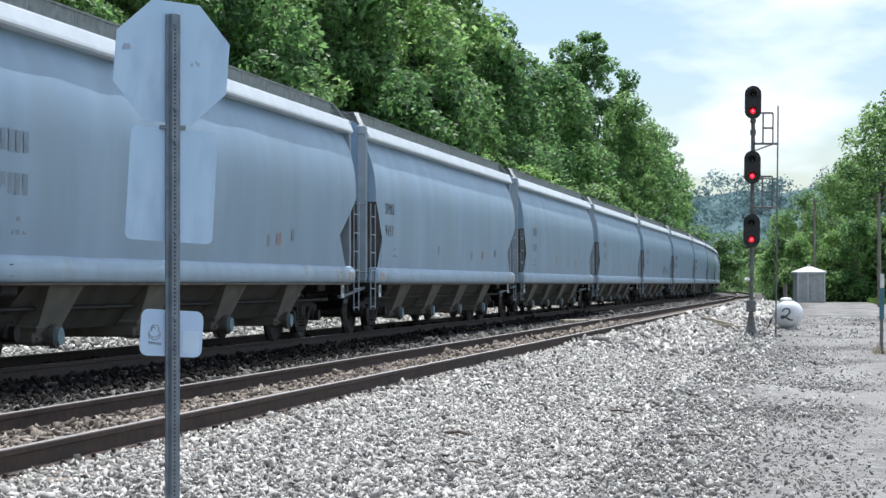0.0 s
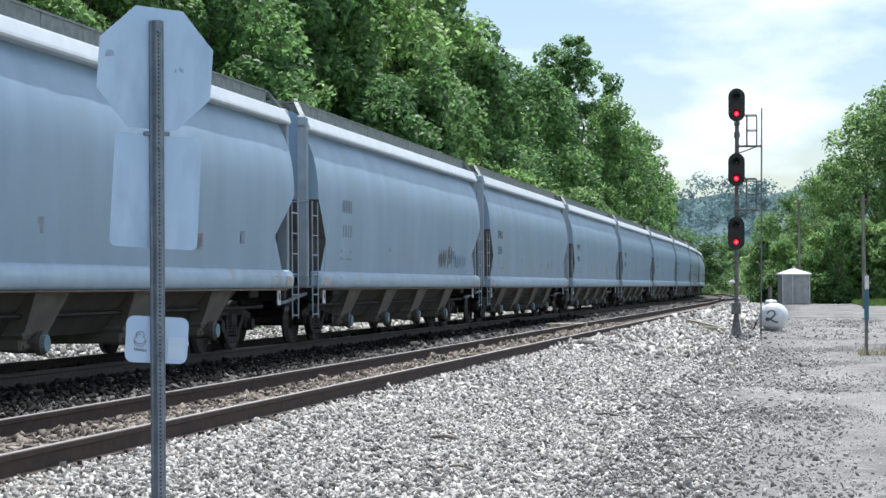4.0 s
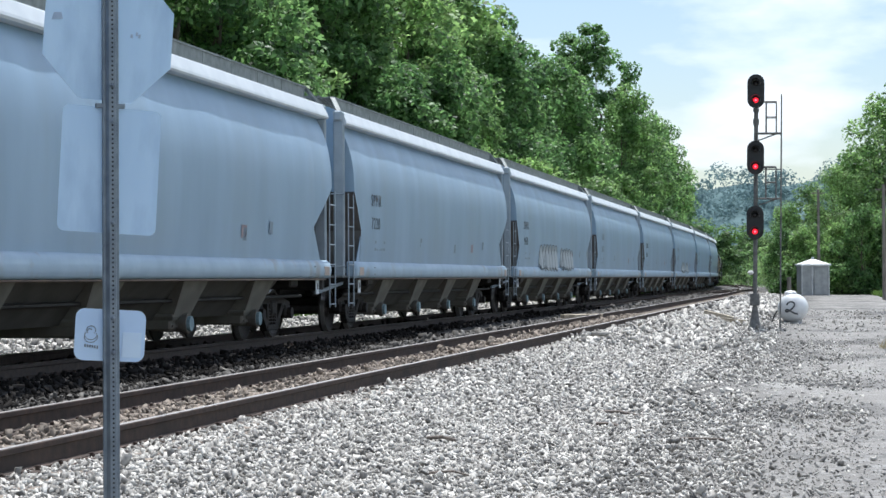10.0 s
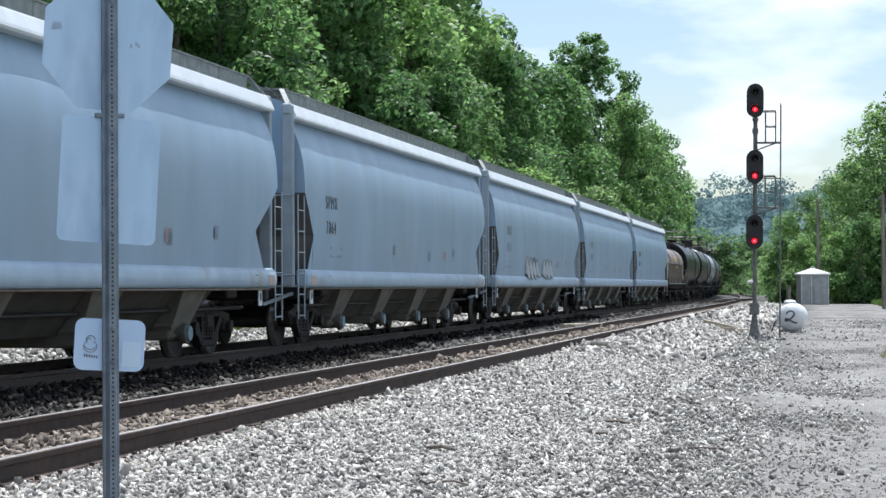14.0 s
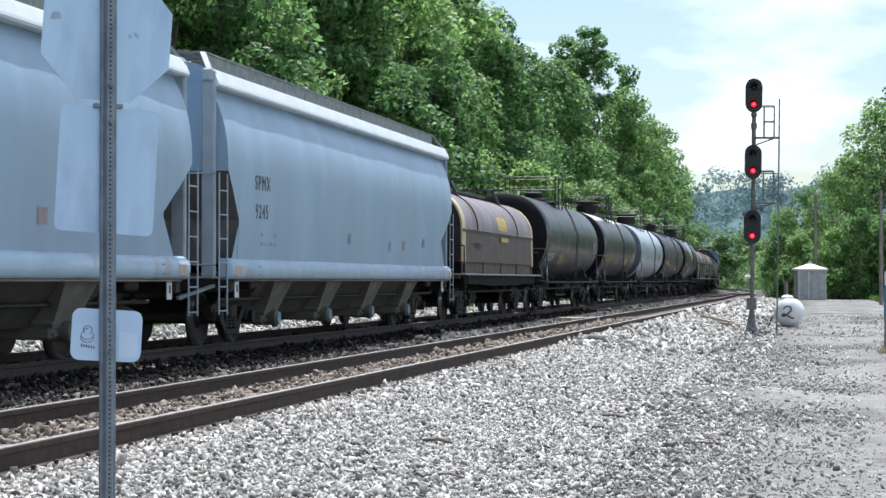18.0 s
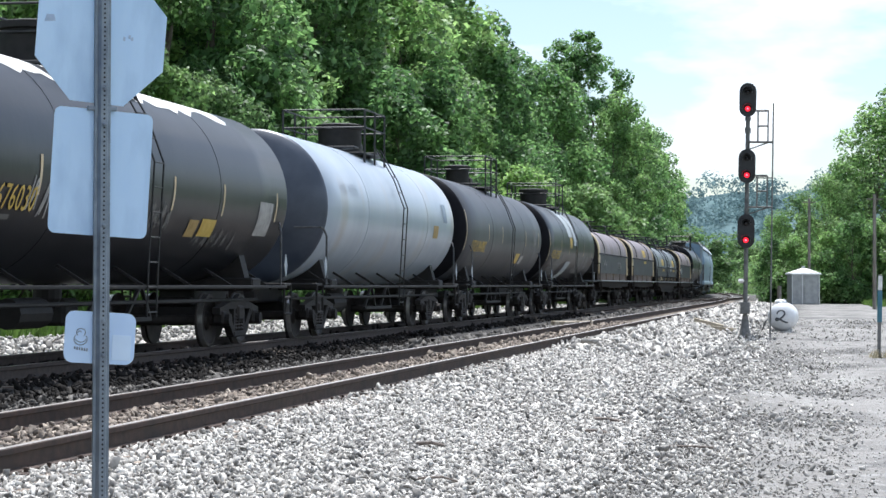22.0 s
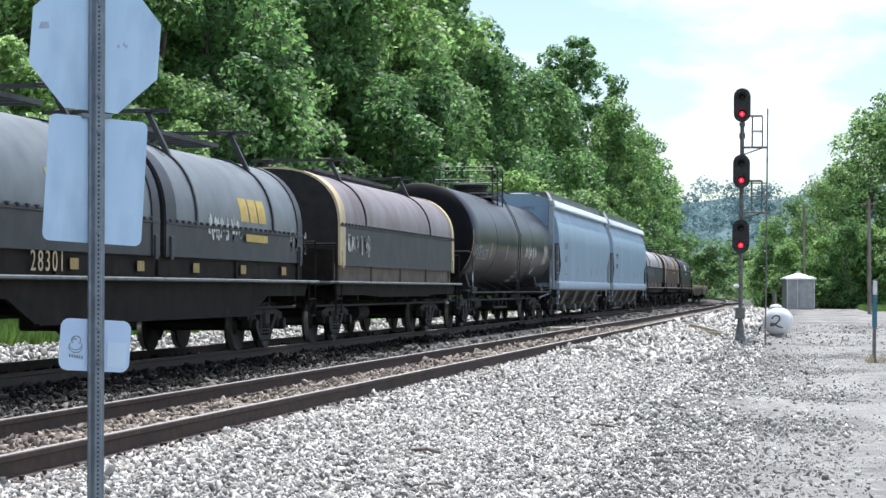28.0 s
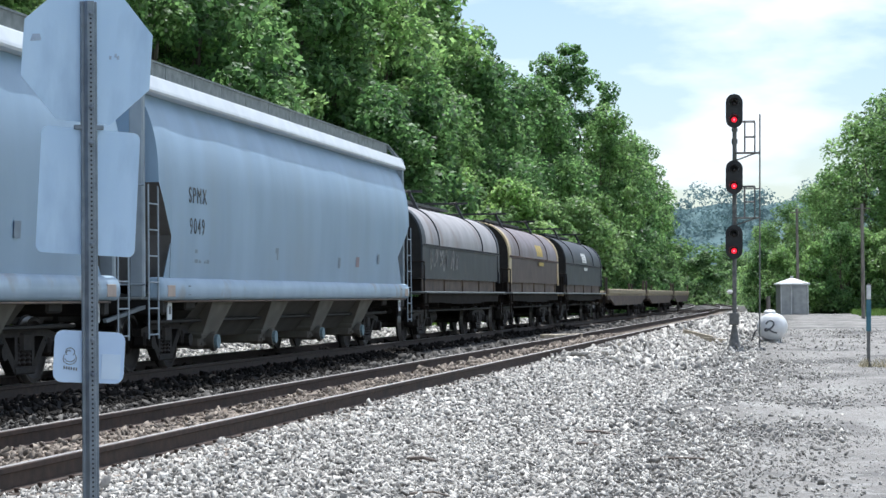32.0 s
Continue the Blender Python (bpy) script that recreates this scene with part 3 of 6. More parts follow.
build_track("track_near", NEAR_U, NEAR_Z, -700, 900, 8.4, 305, RAIL_RUST, "rusty steel railway track on wooden ties, empty")
build_track("track_far", FAR_U, FAR_Z, -700, 900, 14.0, 260, RAIL_DARK, "railway track on raised ballast carrying the freight train")


def crossover_u(y, side):
    f = min(1, max(0, (y - 118) / 76))
    f = f * f * (3 - 2 * f)
    return FAR_U + (NEAR_U - FAR_U) * f - side + bend(y)


cross = thing("track_crossover", "crossover rails joining the two tracks", "railway track", kind="structure")
for side in (-0.7535, 0.7535):
    sh, mats = rail_mesh(lambda y: crossover_u(y, side), 0.43, 118, 194, RAIL_RUST)
    part("rail", sh, mats, cross, smooth=30)


# ---- rolling stock: parts that all cars share ----
def truck_meshes():
    """A two-axle freight truck round its own centre, as named meshes."""
    out = {}
    sh = Shape()
    sh.slab([(0, -1.12, 0.52),
             (0, -0.72, 0.5), (0, -0.62, 0.6), (0, 0.62, 0.6), (0, 0.72, 0.5), (0, 1.12, 0.52), (0, 1.12, 0.62), (0, 0.5, 0.72), (0, -0.5, 0.72), (0, -1.12, 0.62)],
            (0.13, 0, 0))
    for s in (-1, 1):
        sh.bar((0.065, s * 0.68, 0.56), (0.065, s * 0.3, 0.22), 0.13, 0.12)
        sh.bar((0.065, s * 0.27, 0.2), (0.065, s * 0.27, 0.64), 0.12, 0.09)
        sh.box((0.065, s * 0.89, 0.47), (0.19, 0.3, 0.22), 0.03)
        sh.rod((0.06, s * 0.89, 0.43), (0.24, s * 0.89, 0.43), 0.1, n=12)
    sh.box((0.065, 0, 0.19), (0.15, 0.66, 0.1), 0.02)
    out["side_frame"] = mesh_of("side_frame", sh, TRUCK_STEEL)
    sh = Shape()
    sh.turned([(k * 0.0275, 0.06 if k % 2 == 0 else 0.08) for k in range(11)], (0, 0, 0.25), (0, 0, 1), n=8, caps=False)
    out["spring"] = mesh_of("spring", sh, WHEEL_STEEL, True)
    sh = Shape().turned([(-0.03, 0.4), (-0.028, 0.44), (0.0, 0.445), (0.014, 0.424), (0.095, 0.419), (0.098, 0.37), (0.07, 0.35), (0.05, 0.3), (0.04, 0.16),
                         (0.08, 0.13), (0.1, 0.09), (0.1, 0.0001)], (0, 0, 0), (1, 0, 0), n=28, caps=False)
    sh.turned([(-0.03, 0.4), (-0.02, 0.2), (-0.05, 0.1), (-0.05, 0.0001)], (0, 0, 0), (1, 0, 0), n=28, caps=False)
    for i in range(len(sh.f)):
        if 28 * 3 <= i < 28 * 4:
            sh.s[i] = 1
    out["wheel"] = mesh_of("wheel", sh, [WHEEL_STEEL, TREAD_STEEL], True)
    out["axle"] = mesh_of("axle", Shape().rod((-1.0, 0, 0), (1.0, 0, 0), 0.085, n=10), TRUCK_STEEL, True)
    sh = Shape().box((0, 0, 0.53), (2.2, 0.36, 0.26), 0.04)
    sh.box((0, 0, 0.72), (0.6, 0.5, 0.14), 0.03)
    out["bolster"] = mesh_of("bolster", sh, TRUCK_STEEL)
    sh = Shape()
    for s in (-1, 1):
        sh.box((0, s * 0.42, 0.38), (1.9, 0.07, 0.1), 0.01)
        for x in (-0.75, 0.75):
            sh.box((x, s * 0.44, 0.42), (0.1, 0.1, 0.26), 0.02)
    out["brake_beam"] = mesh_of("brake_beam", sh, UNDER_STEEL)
    return out


TRUCK = truck_meshes()


def linked(name, me, parent, m):
    ob = new(name, me)
    ob.parent = parent
    ob.matrix_local = m
    return ob


def add_truck(car, y):
    tk = linked("truck", TRUCK["bolster"], car, pose(0, y, 0))
    linked("brake_beam", TRUCK["brake_beam"], tk, pose(0, 0, 0))
    for x, turn in ((0.93, 0), (-0.93, 180)):
        linked("side_frame", TRUCK["side_frame"], tk, pose(x, 0, 0, 0, 0, turn))
        for dy in (-0.17, 0.0, 0.17):
            linked("spring", TRUCK["spring"], tk, pose(x * 1.07, dy, 0))
    for dy in (-0.89, 0.89):
        linked("axle", TRUCK["axle"], tk, pose(0, dy, 0.42))
        linked("wheel", TRUCK["wheel"], tk, pose(0.73, dy, 0.42))
        linked("wheel", TRUCK["wheel"], tk, pose(-0.73, dy, 0.42, 0, 0, 180))


def coupler_shape():
    sh = Shape().box((0, -0.45, 0.0), (0.16, 0.9, 0.17), 0.03)
    sh.box((0.05, -0.93, 0.0), (0.3, 0.22, 0.28), 0.05)
    sh.box((0.16, -1.02, 0.0), (0.1, 0.16, 0.24), 0.03)
    sh.pipe([(-0.25, -0.3, 0.0), (-0.28, -0.6, -0.25), (-0.22, -0.95, -0.32)], 0.025)
    return sh


COUPLER = mesh_of("coupler", coupler_shape(), TRUCK_STEEL)


def add_couplers(car, half):
    linked("coupler", COUPLER, car, pose(0, -(half - 1.0), 0.84))
    linked("coupler", COUPLER, car, pose(0, half - 1.0, 0.84, 0, 0, 180))


def ladder_shape(width, z0, z1, step=0.36, r=0.012, tread=True):
    """A ladder in the YZ plane: two flat rails and round rungs."""
    sh = Shape()
    for s in (-0.5, 0.5):
        sh.box((0, s * width, (z0 + z1) / 2), (0.018, 0.034, z1 - z0), 0.004)
    z = z0 + 0.06
    while z < z1:
        sh.rod((0.0, -width / 2, z), (0.0, width / 2, z), r, n=6)
        z += step
    return sh


def side_marks(rng, x_of, y0, z0, cols, rows, w, h, gap):
    """Rows of stencilled characters that cannot be read, as bars that follow the side."""
    sh = Shape()
    for r in range(rows):
        z = z0 - r * (h + gap)
        y = y0
        for c in range(cols):
            ww = w * rng.uniform(0.75, 1.0)
            patch(sh, x_of, y, y + ww, z, z + h)
            y += w * 1.25
    return sh


def patch(sh, x_of, y0, y1, z0, z1, lift=0.006, n=3, skew=0.0):
    """A thin plate that follows the side surface x_of(z)."""
    a, b = [], []
    for i in range(n + 1):
        z = z0 + (z1 - z0) * i / n
        d = skew * (z - z0)
        a += [(x_of(z) + lift, y0 + d, z), (x_of(z) + lift, y1 + d, z)]
    fs = [(2 * i, 2 * i + 1, 2 * i + 3, 2 * i + 2) for i in range(n)]
    return sh.add(a, fs)


def smear(rng, x_of, y0, y1, z0, z1, lift=0.01):
    """A paint run over the shoulder with a ragged lower edge."""
    n, m = max(4, int((y1 - y0) / 0.3)), 7
    low = z0 + (z1 - z0) * 0.4
    rings = []
    for i in range(n + 1):
        low = min(z1 - 0.08, max(z0, low + rng.uniform(-0.1, 0.1)))
        y = y0 + (y1 - y0) * i / n
        rings.append([(x_of(low + (z1 - low) * j / m) + lift, y + rng.uniform(-0.03, 0.03), low + (z1 - low) * j / m) for j in range(m + 1)])
    return Shape().loft(rings, closed=False)


def scrawl(rng, x_of, y0, y1, z0, z1, letters, w=0.035, lift=0.008):
    """Sprayed looping strokes that follow the side surface."""
    out = []
    step = (y1 - y0) / letters
    for i in range(letters):
        sh = Shape()
        cy, cz = y0 + (i + 0.5) * step, (z0 + z1) / 2
        ry, rz = step * rng.uniform(0.4, 0.62), (z1 - z0) / 2 * rng.uniform(0.7, 1.05)
        knots = []
        for j in range(rng.choice((5, 6, 7))):
            knots.append((cy + ry * rng.uniform(-1.0, 1.0) * (0.6 if j % 2 else 1.0), cz + rz * (1 if j % 2 else -1) * rng.uniform(0.25, 1.0)))
        knots = [knots[0]] + knots + [knots[-1]]
        spans = len(knots) - 3
        pts = []
        for j in range(27):
            f = min(spans - 1e-6, spans * j / 26)
            m, w0 = int(f), f - int(f)
            p0, p1, p2, p3 = knots[m:m + 4]
            pts.append(tuple(0.5 * (2 * p1[q] + (p2[q] - p0[q]) * w0 + (2 * p0[q] - 5 * p1[q] + 4 * p2[q] - p3[q]) * w0 ** 2
                                    + (3 * p1[q] - p0[q] - 3 * p2[q] + p3[q]) * w0 ** 3) for q in (0, 1)))
        ring = []
        for j, (y, z) in enumerate(pts):
            q = pts[min(j + 1, 26)]
            p = pts[max(j - 1, 0)]
            ty, tz = q[0] - p[0], q[1] - p[1]
            ln = math.hypot(ty, tz) or 1
            ny, nz = -tz / ln * w / 2, ty / ln * w / 2
            ring.append([(x_of(z + nz) + lift, y + ny, z + nz), (x_of(z - nz) + lift, y - ny, z - nz)])
        sh.loft(ring, closed=False)
        out.append(sh)
    return out


def bubbles(rng, x_of, y0, y1, z0, z1, letters):
    """Sprayed bubble letters: a pale fill and a dark outline for each."""
    out = []
    step = (y1 - y0) / letters
    for i in range(letters):
        cy, cz = y0 + (i + 0.5) * step, (z0 + z1) / 2
        ry, rz = step * rng.uniform(0.5, 0.66), (z1 - z0) / 2 * rng.uniform(0.78, 1.0)
        lean, dip = rng.uniform(-0.15, 0.25), rng.uniform(0.0, 0.3)
        pts = []
        for j in range(24):
            a = 2 * math.pi * j / 24
            z = cz + rz * math.copysign(abs(math.sin(a)) ** 0.8, math.sin(a))
            pts.append((cy + ry * math.cos(a) * (1 - dip * (0.5 - 0.5 * math.sin(a))) + lean * (z - cz) * 0.5, z))
        fill, line = Shape(), Shape()
        fill.add([(x_of(z) + 0.006, y, z) for y, z in pts], [tuple(range(24))])
        ring = []
        for y, z in pts + pts[:1]:
            ring.append([(x_of(z) + 0.01, y, z), (x_of(z) + 0.01, cy + (y - cy) * 0.82, cz + (z - cz) * 0.93)])
        line.loft(ring, closed=False)
        out += [(fill, SPRAY_FILL), (line, DECAL_DARK)]
        if rng.random() < 0.6:
            mark = Shape()
            h = rng.uniform(-0.3, 0.3) * rz
            mark.add([(x_of(cz + h) + 0.01, cy - 0.03, cz + h), (x_of(cz + h) + 0.01, cy + 0.04, cz + h), (x_of(cz + h - 0.25) + 0.01, cy + 0.03, cz + h - 0.25), (x_of(cz + h - 0.25) + 0.01, cy - 0.02, cz + h - 0.25)], [(0, 1, 2, 3)])
            out.append((mark, DECAL_DARK))
    return out


# ---- covered hopper ----
HOP_Z = [1.28, 1.6, 2.0, 2.4, 2.7, 2.95, 3.15, 3.3, 3.42, 3.54, 3.68, 3.83, 3.98]
HOP_X = [1.545, 1.57, 1.595, 1.612, 1.614, 1.605, 1.585, 1.56, 1.532, 1.497, 1.445, 1.375, 1.29]


def hop_x(z):
    return float(np.interp(z, HOP_Z, HOP_X))


def hopper_meshes():
    out = {}
    front = [7.82 + 1.15 * i / 6 for i in range(7)]
    rear = [-8.97 + 0.6 * i / 5 for i in range(6)]
    ys = rear + [-8.32 + 16.08 * i / 42 for i in range(43)] + front
    rings = []
    for y in ys:
        low = 1.28 if -8.33 < y < 7.77 else 1.95 + ((y - 7.82) / 1.15 if y > 0 else (-8.37 - y) / 0.6) * 0.72
        ring = []
        zs = [low + (3.98 - low) * (i / 19) ** 0.9 for i in range(20)]
        for s in (1, -1):
            side = []
            for z in zs:
                rip = 0.015 * noise.noise((y * 0.75, z * 0.9, s * 3.0)) + 0.009 * noise.noise((y * 2.6, z * 0.6, s * 9.0)) - 0.012 * math.exp(-((abs(y) % 3.6 - 1.8) / 0.1) ** 2)
                side.append((s * (hop_x(z) + rip * (1 if abs(y) < 8.8 else 0)), y, z))
            ring += side if s > 0 else side[::-1]
        rings.append(ring)
    sh = Shape().loft(rings)
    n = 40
    # Underside and end slopes take the dark colour that stands for shade.
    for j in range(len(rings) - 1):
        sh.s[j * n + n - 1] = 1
    out["body"] = mesh_of("body", sh, [HOPPER_PAINT, RECESS_SHADE], 35)
    for nm, y0, y1, x in (("gusset_front", 7.75, 8.4, 1), ("gusset_back", -8.31, -8.6, 1), ("gusset_front_far", 7.75, 8.4, -1), ("gusset_back_far", -8.31, -8.6, -1)):
        sh = Shape().slab([(x * hop_x(1.95), y0, 1.95), (x * hop_x(1.3), y1, 1.3), (x * hop_x(1.3), y0, 1.3)], (-x * 0.012, 0, 0))
        out[nm] = mesh_of("corner_gusset", sh, HOPPER_PAINT)
    sh = Shape()
    a = [(1.25, 3.93), (1.495, 3.93), (1.515, 3.96), (1.505, 4.0), (1.43, 4.17), (1.415, 4.19), (1.25, 4.19)]
    sh.loft([[(x, y, z) for x, z in a] for y in (-9.15, 9.15)])
    out["eave"] = mesh_of("eave", sh, HOPPER_WHITE)
    sh = Shape()
    a = [(-1.35, 4.17), (-1.1, 4.3), (-0.6, 4.41), (0.6, 4.41), (1.1, 4.3), (1.35, 4.17), (1.3, 3.99), (-1.3, 3.99)]
    sh.loft([[(x, y, z) for x, z in a] for y in (-8.85, 8.85)])
    sh.s[-2:] = [1, 1]
    out["roof"] = mesh_of("roof", sh, [WALK_GREY, HOPPER_PAINT])
    sh = Shape().box((0, 0, 4.46), (0.62, 15.6, 0.09), 0.03)
    for i in range(8):
        sh.box((0, -6.9 + i * 1.97, 4.52), (0.7, 0.1, 0.1), 0.02)
    out["hatch"] = mesh_of("hatch", sh, END_GREY)
    sh = Shape()
    for s in (-1, 1):
        for k in range(4):
            sh.box((s * (0.62 + 0.09 * k), 0, 4.5), (0.02, 17.8, 0.05))
        for i in range(37):
            sh.box((s * 0.76, -8.9 + i * 17.8 / 36, 4.49), (0.34, 0.025, 0.035))
        sh.box((s * 1.16, 0, 4.33), (0.02, 17.5, 0.29))
        for i in range(13):
            sh.box((s * 1.164, -8.7 + i * 17.4 / 12, 4.33), (0.02, 0.04, 0.3))
        sh.box((s * 1.07, 0, 4.485), (0.24, 17.7, 0.03))
        for e in (-1, 1):
            sh.bar((s * 1.16, e * 8.85, 4.47), (s * 1.4, e * 9.2, 4.12), 0.04, 0.09)
    for e in (-1, 1):
        for k in range(4):
            sh.box((0, e * (8.6 + 0.09 * k), 4.5), (1.5, 0.02, 0.05))
    out["roof_walk"] = mesh_of("roof_walk", sh, WALK_GREY)
    a = [(1.44, 1.03), (1.575, 1.03), (1.61, 1.045), (1.632, 1.08), (1.64, 1.14), (1.64, 1.2), (1.63, 1.26), (1.605, 1.31), (1.57, 1.34), (1.53, 1.355), (1.44, 1.355)]
    sh = Shape().loft([[(1.44 + (x - 1.44) * k, y, 1.19 + (z - 1.19) * q) for x, z in a] for y, k, q in ((-8.92, 0.6, 0.75), (-8.88, 0.9, 0.92), (-8.8, 1, 1), (8.8, 1, 1), (8.88, 0.9, 0.92), (8.92, 0.6, 0.75))])
    sh.box((1.53, 0, 1.012), (0.16, 17.1, 0.03), 0.006, slot=1)
    out["side_sill"] = mesh_of("side_sill", sh, [SILL_PAINT, DECK_BROWN], 50)
    sh = Shape()
    sh.box((1.637, 0, 1.16), (0.012, 0.34, 0.16), 0.003)
    out["reflector"] = mesh_of("reflector", sh, DECAL_ORANGE)
    sh = Shape()
    top = [(-1.47, -0.6, 1.08), (1.47, -0.6, 1.08), (1.47, 0.6, 1.08), (-1.47, 0.6, 1.08)]
    low = [(-1.18, -0.36, 0.43), (1.18, -0.36, 0.43), (1.18, 0.36, 0.43), (-1.18, 0.36, 0.43)]
    sh.loft([top, low])
    sh.box((0, 0, 0.5), (2.42, 0.84, 0.05), 0.01)
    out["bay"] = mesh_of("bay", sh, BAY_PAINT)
    # Recessed trough between the bays, coloured dark as if in shadow.
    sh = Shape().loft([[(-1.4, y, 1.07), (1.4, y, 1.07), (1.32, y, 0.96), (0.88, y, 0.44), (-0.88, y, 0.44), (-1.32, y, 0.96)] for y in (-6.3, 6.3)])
    out["slope_sheet"] = mesh_of("slope_sheet", sh, BAY_SHADE)
    sh = Shape().box((0, 0, 0.37), (2.3, 0.7, 0.17), 0.03)
    for s in (-1, 1):
        sh.rod((s * 0.9, 0, 0.38), (s * 1.3, 0, 0.38), 0.12, n=12)
        sh.rod((s * 1.24, 0, 0.38), (s * 1.31, 0, 0.38), 0.15, n=12)
        sh.bar((s * 1.15, -0.3, 0.35), (s * 1.15, 0.3, 0.35), 0.04, 0.06)
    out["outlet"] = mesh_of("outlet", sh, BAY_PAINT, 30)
    out["outlet_cap"] = mesh_of("outlet_cap", Shape().rod((1.31, 0, 0.38), (1.36, 0, 0.38), 0.11, n=12), CAP_BLUE)
    sh = Shape().box((0, 0, 0.88), (0.34, 18.0, 0.3), 0.02)
    for e in (-1, 1):
        sh.box((0, e * 8.55, 0.98), (3.1, 0.22, 0.3), 0.03)
        sh.box((0, e * 7.0, 0.98), (2.9, 0.5, 0.2), 0.03)
    sh.pipe([(1.2, -8.3, 0.72), (1.2, 8.3, 0.72)], 0.03)
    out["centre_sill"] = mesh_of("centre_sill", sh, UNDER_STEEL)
    sh = Shape()
    sh.box((1.36, 0, 2.62), (0.2, 0.12, 3.1), 0.02)
    sh.box((1.36, -0.02, 4.1), (0.16, 0.2, 0.2), 0.03)
    out["end_post"] = mesh_of("end_post", sh, END_GREY)
    out["ladder"] = mesh_of("ladder", Shape().box((0, 0, 1.56), (0.018, 0.034, 2.12), 0.004), END_GREY)
    out["rung"] = mesh_of("rung", Shape().rod((0, 0, 0), (0, 0.42, 0), 0.012, n=6), END_GREY)
    sh = Shape().box((0, 0, 0), (0.02, 0.2, 0.26), 0.004)
    out["jack_plate"] = mesh_of("jack_plate", sh, HOPPER_WHITE)
    out["jack_hole"] = mesh_of("jack_hole", Shape().box((0.012, 0, 0.01), (0.008, 0.07, 0.11), 0.0), DECAL_DARK)
    sh = Shape().turned([(0, 0.24), (0.03, 0.27), (0.06, 0.24), (0.03, 0.21)], (0, 0, 0), (0, 1, 0), n=20, caps=False)
    for i in range(3):
        a = i * math.pi / 3
        sh.rod((math.cos(a) * 0.24, 0.03, math.sin(a) * 0.24), (-math.cos(a) * 0.24, 0.03, -math.sin(a) * 0.24), 0.015, n=5)
    out["brake_wheel"] = mesh_of("brake_wheel", sh, END_GREY, True)
    sh = Shape()
    for z in (1.25, 2.62):
        sh.rod((-1.5, 0, z), (1.5, 0, z), 0.013, n=6)
    out["grab_rail"] = mesh_of("grab_rail", sh, END_GREY)
    sh = Shape().box((0, 0, 1.06), (2.9, 0.42, 0.04), 0.01)
    out["end_platform"] = mesh_of("end_platform", sh, WALK_GREY)
    sh = Shape().bar((1.5, -8.3, 1.05), (0.9, -9.2, 0.75), 0.05, 0.08)
    out["end_brace"] = mesh_of("end_brace", sh, END_GREY)
    return out


HOP = hopper_meshes()


def build_hopper(label, seed, letters=None, sprayed=(), end_letters=None, grow=1.035, ahead=0.0, group="covered hoppers"):
    rng = random.Random(seed)
    car = thing("covered_hopper", label, "hopper car", group=group)
    o = pose(0, 0, 0)
    long = Matrix.Diagonal((1, grow, 1, 1))
    for nm in ("body", "roof", "hatch", "roof_walk", "centre_sill", "slope_sheet"):
        linked(nm, HOP[nm], car, long)
    for turn in (0, 180):
        for nm in ("side_sill", "eave", "end_brace"):
            linked(nm, HOP[nm], car, pose(0, 0, 0, 0, 0, turn) @ long)
    for nm in ("gusset_front", "gusset_back", "gusset_front_far", "gusset_back_far"):
        linked("corner_gusset", HOP[nm], car, long)
    for y in (-8.5 * grow, 8.5 * grow):
        linked("reflector", HOP["reflector"], car, pose(0, y, 0))
        linked("reflector", HOP["reflector"], car, pose(0, y, 0, 0, 0, 180))
    for y in (-5.25 * grow, -1.75 * grow, 1.75 * grow, 5.25 * grow):
        b = linked("bay", HOP["bay"], car, pose(0, y, 0))
        g = linked("outlet", HOP["outlet"], b, o)
        linked("outlet_cap", HOP["outlet_cap"], b, o)
        linked("outlet_cap", HOP["outlet_cap"], b, pose(0, 0, 0, 0, 0, 180))
    for e, turn in ((-1, 0), (1, 180)):
        for turn in (0, 180):
            linked("end_post", HOP["end_post"], car, pose(0, e * 9.14 * grow, 0, 0, 0, turn))
        linked("grab_rail", HOP["grab_rail"], car, pose(0, e * 9.24 * grow, 0))
        linked("end_platform", HOP["end_platform"], car, pose(0, e * 9.05 * grow, 0))
        for x in (-1, 1):
            lad = linked("ladder", HOP["ladder"], car, pose(x * 1.58, e * 9.12 * grow - 0.21, 0))
            linked("ladder_rail", HOP["ladder"], lad, pose(0, 0.42, 0))
            for k in range(6):
                linked("rung", HOP["rung"], lad, pose(0, 0, 0.56 + 0.36 * k))
            jp = linked("jack_plate", HOP["jack_plate"], car, pose(x * 1.52, e * 8.25 * grow, 0.88, 0, 0, 0 if x > 0 else 180))
            linked("jack_hole", HOP["jack_hole"], jp, o)
    linked("brake_wheel", HOP["brake_wheel"], car, pose(0.7, 9.24 * grow, 2.2))
    add_couplers(car, 9.8 * grow)
    for y in (-7.0 * grow, 7.0 * grow):
        add_truck(car, y)
    if letters:
        for txt, z in zip(letters, (2.55, 2.1)):
            lettering("stencil", txt, 0.33, DECAL_DARK, car, pose(hop_x(z) + 0.008, -7.15 * grow - ahead, z, 90, 0, 90), "", 1.35, 0.9)
    else:
        part("stencil", side_marks(rng, hop_x, -7.3 - ahead, 2.5, 4, 1, 0.17, 0.24, 0.1), DECAL_PALE, car)["kind"] = "stuff"
        part("stencil", side_marks(rng, hop_x, -7.3 - ahead, 2.02, 4, 1, 0.17, 0.24, 0.1), DECAL_PALE, car)["kind"] = "stuff"
    part("stencil", side_marks(rng, hop_x, -7.4 - ahead, 1.72, 5, 2, 0.16, 0.055, 0.09), DECAL_PALE, car)["kind"] = "stuff"
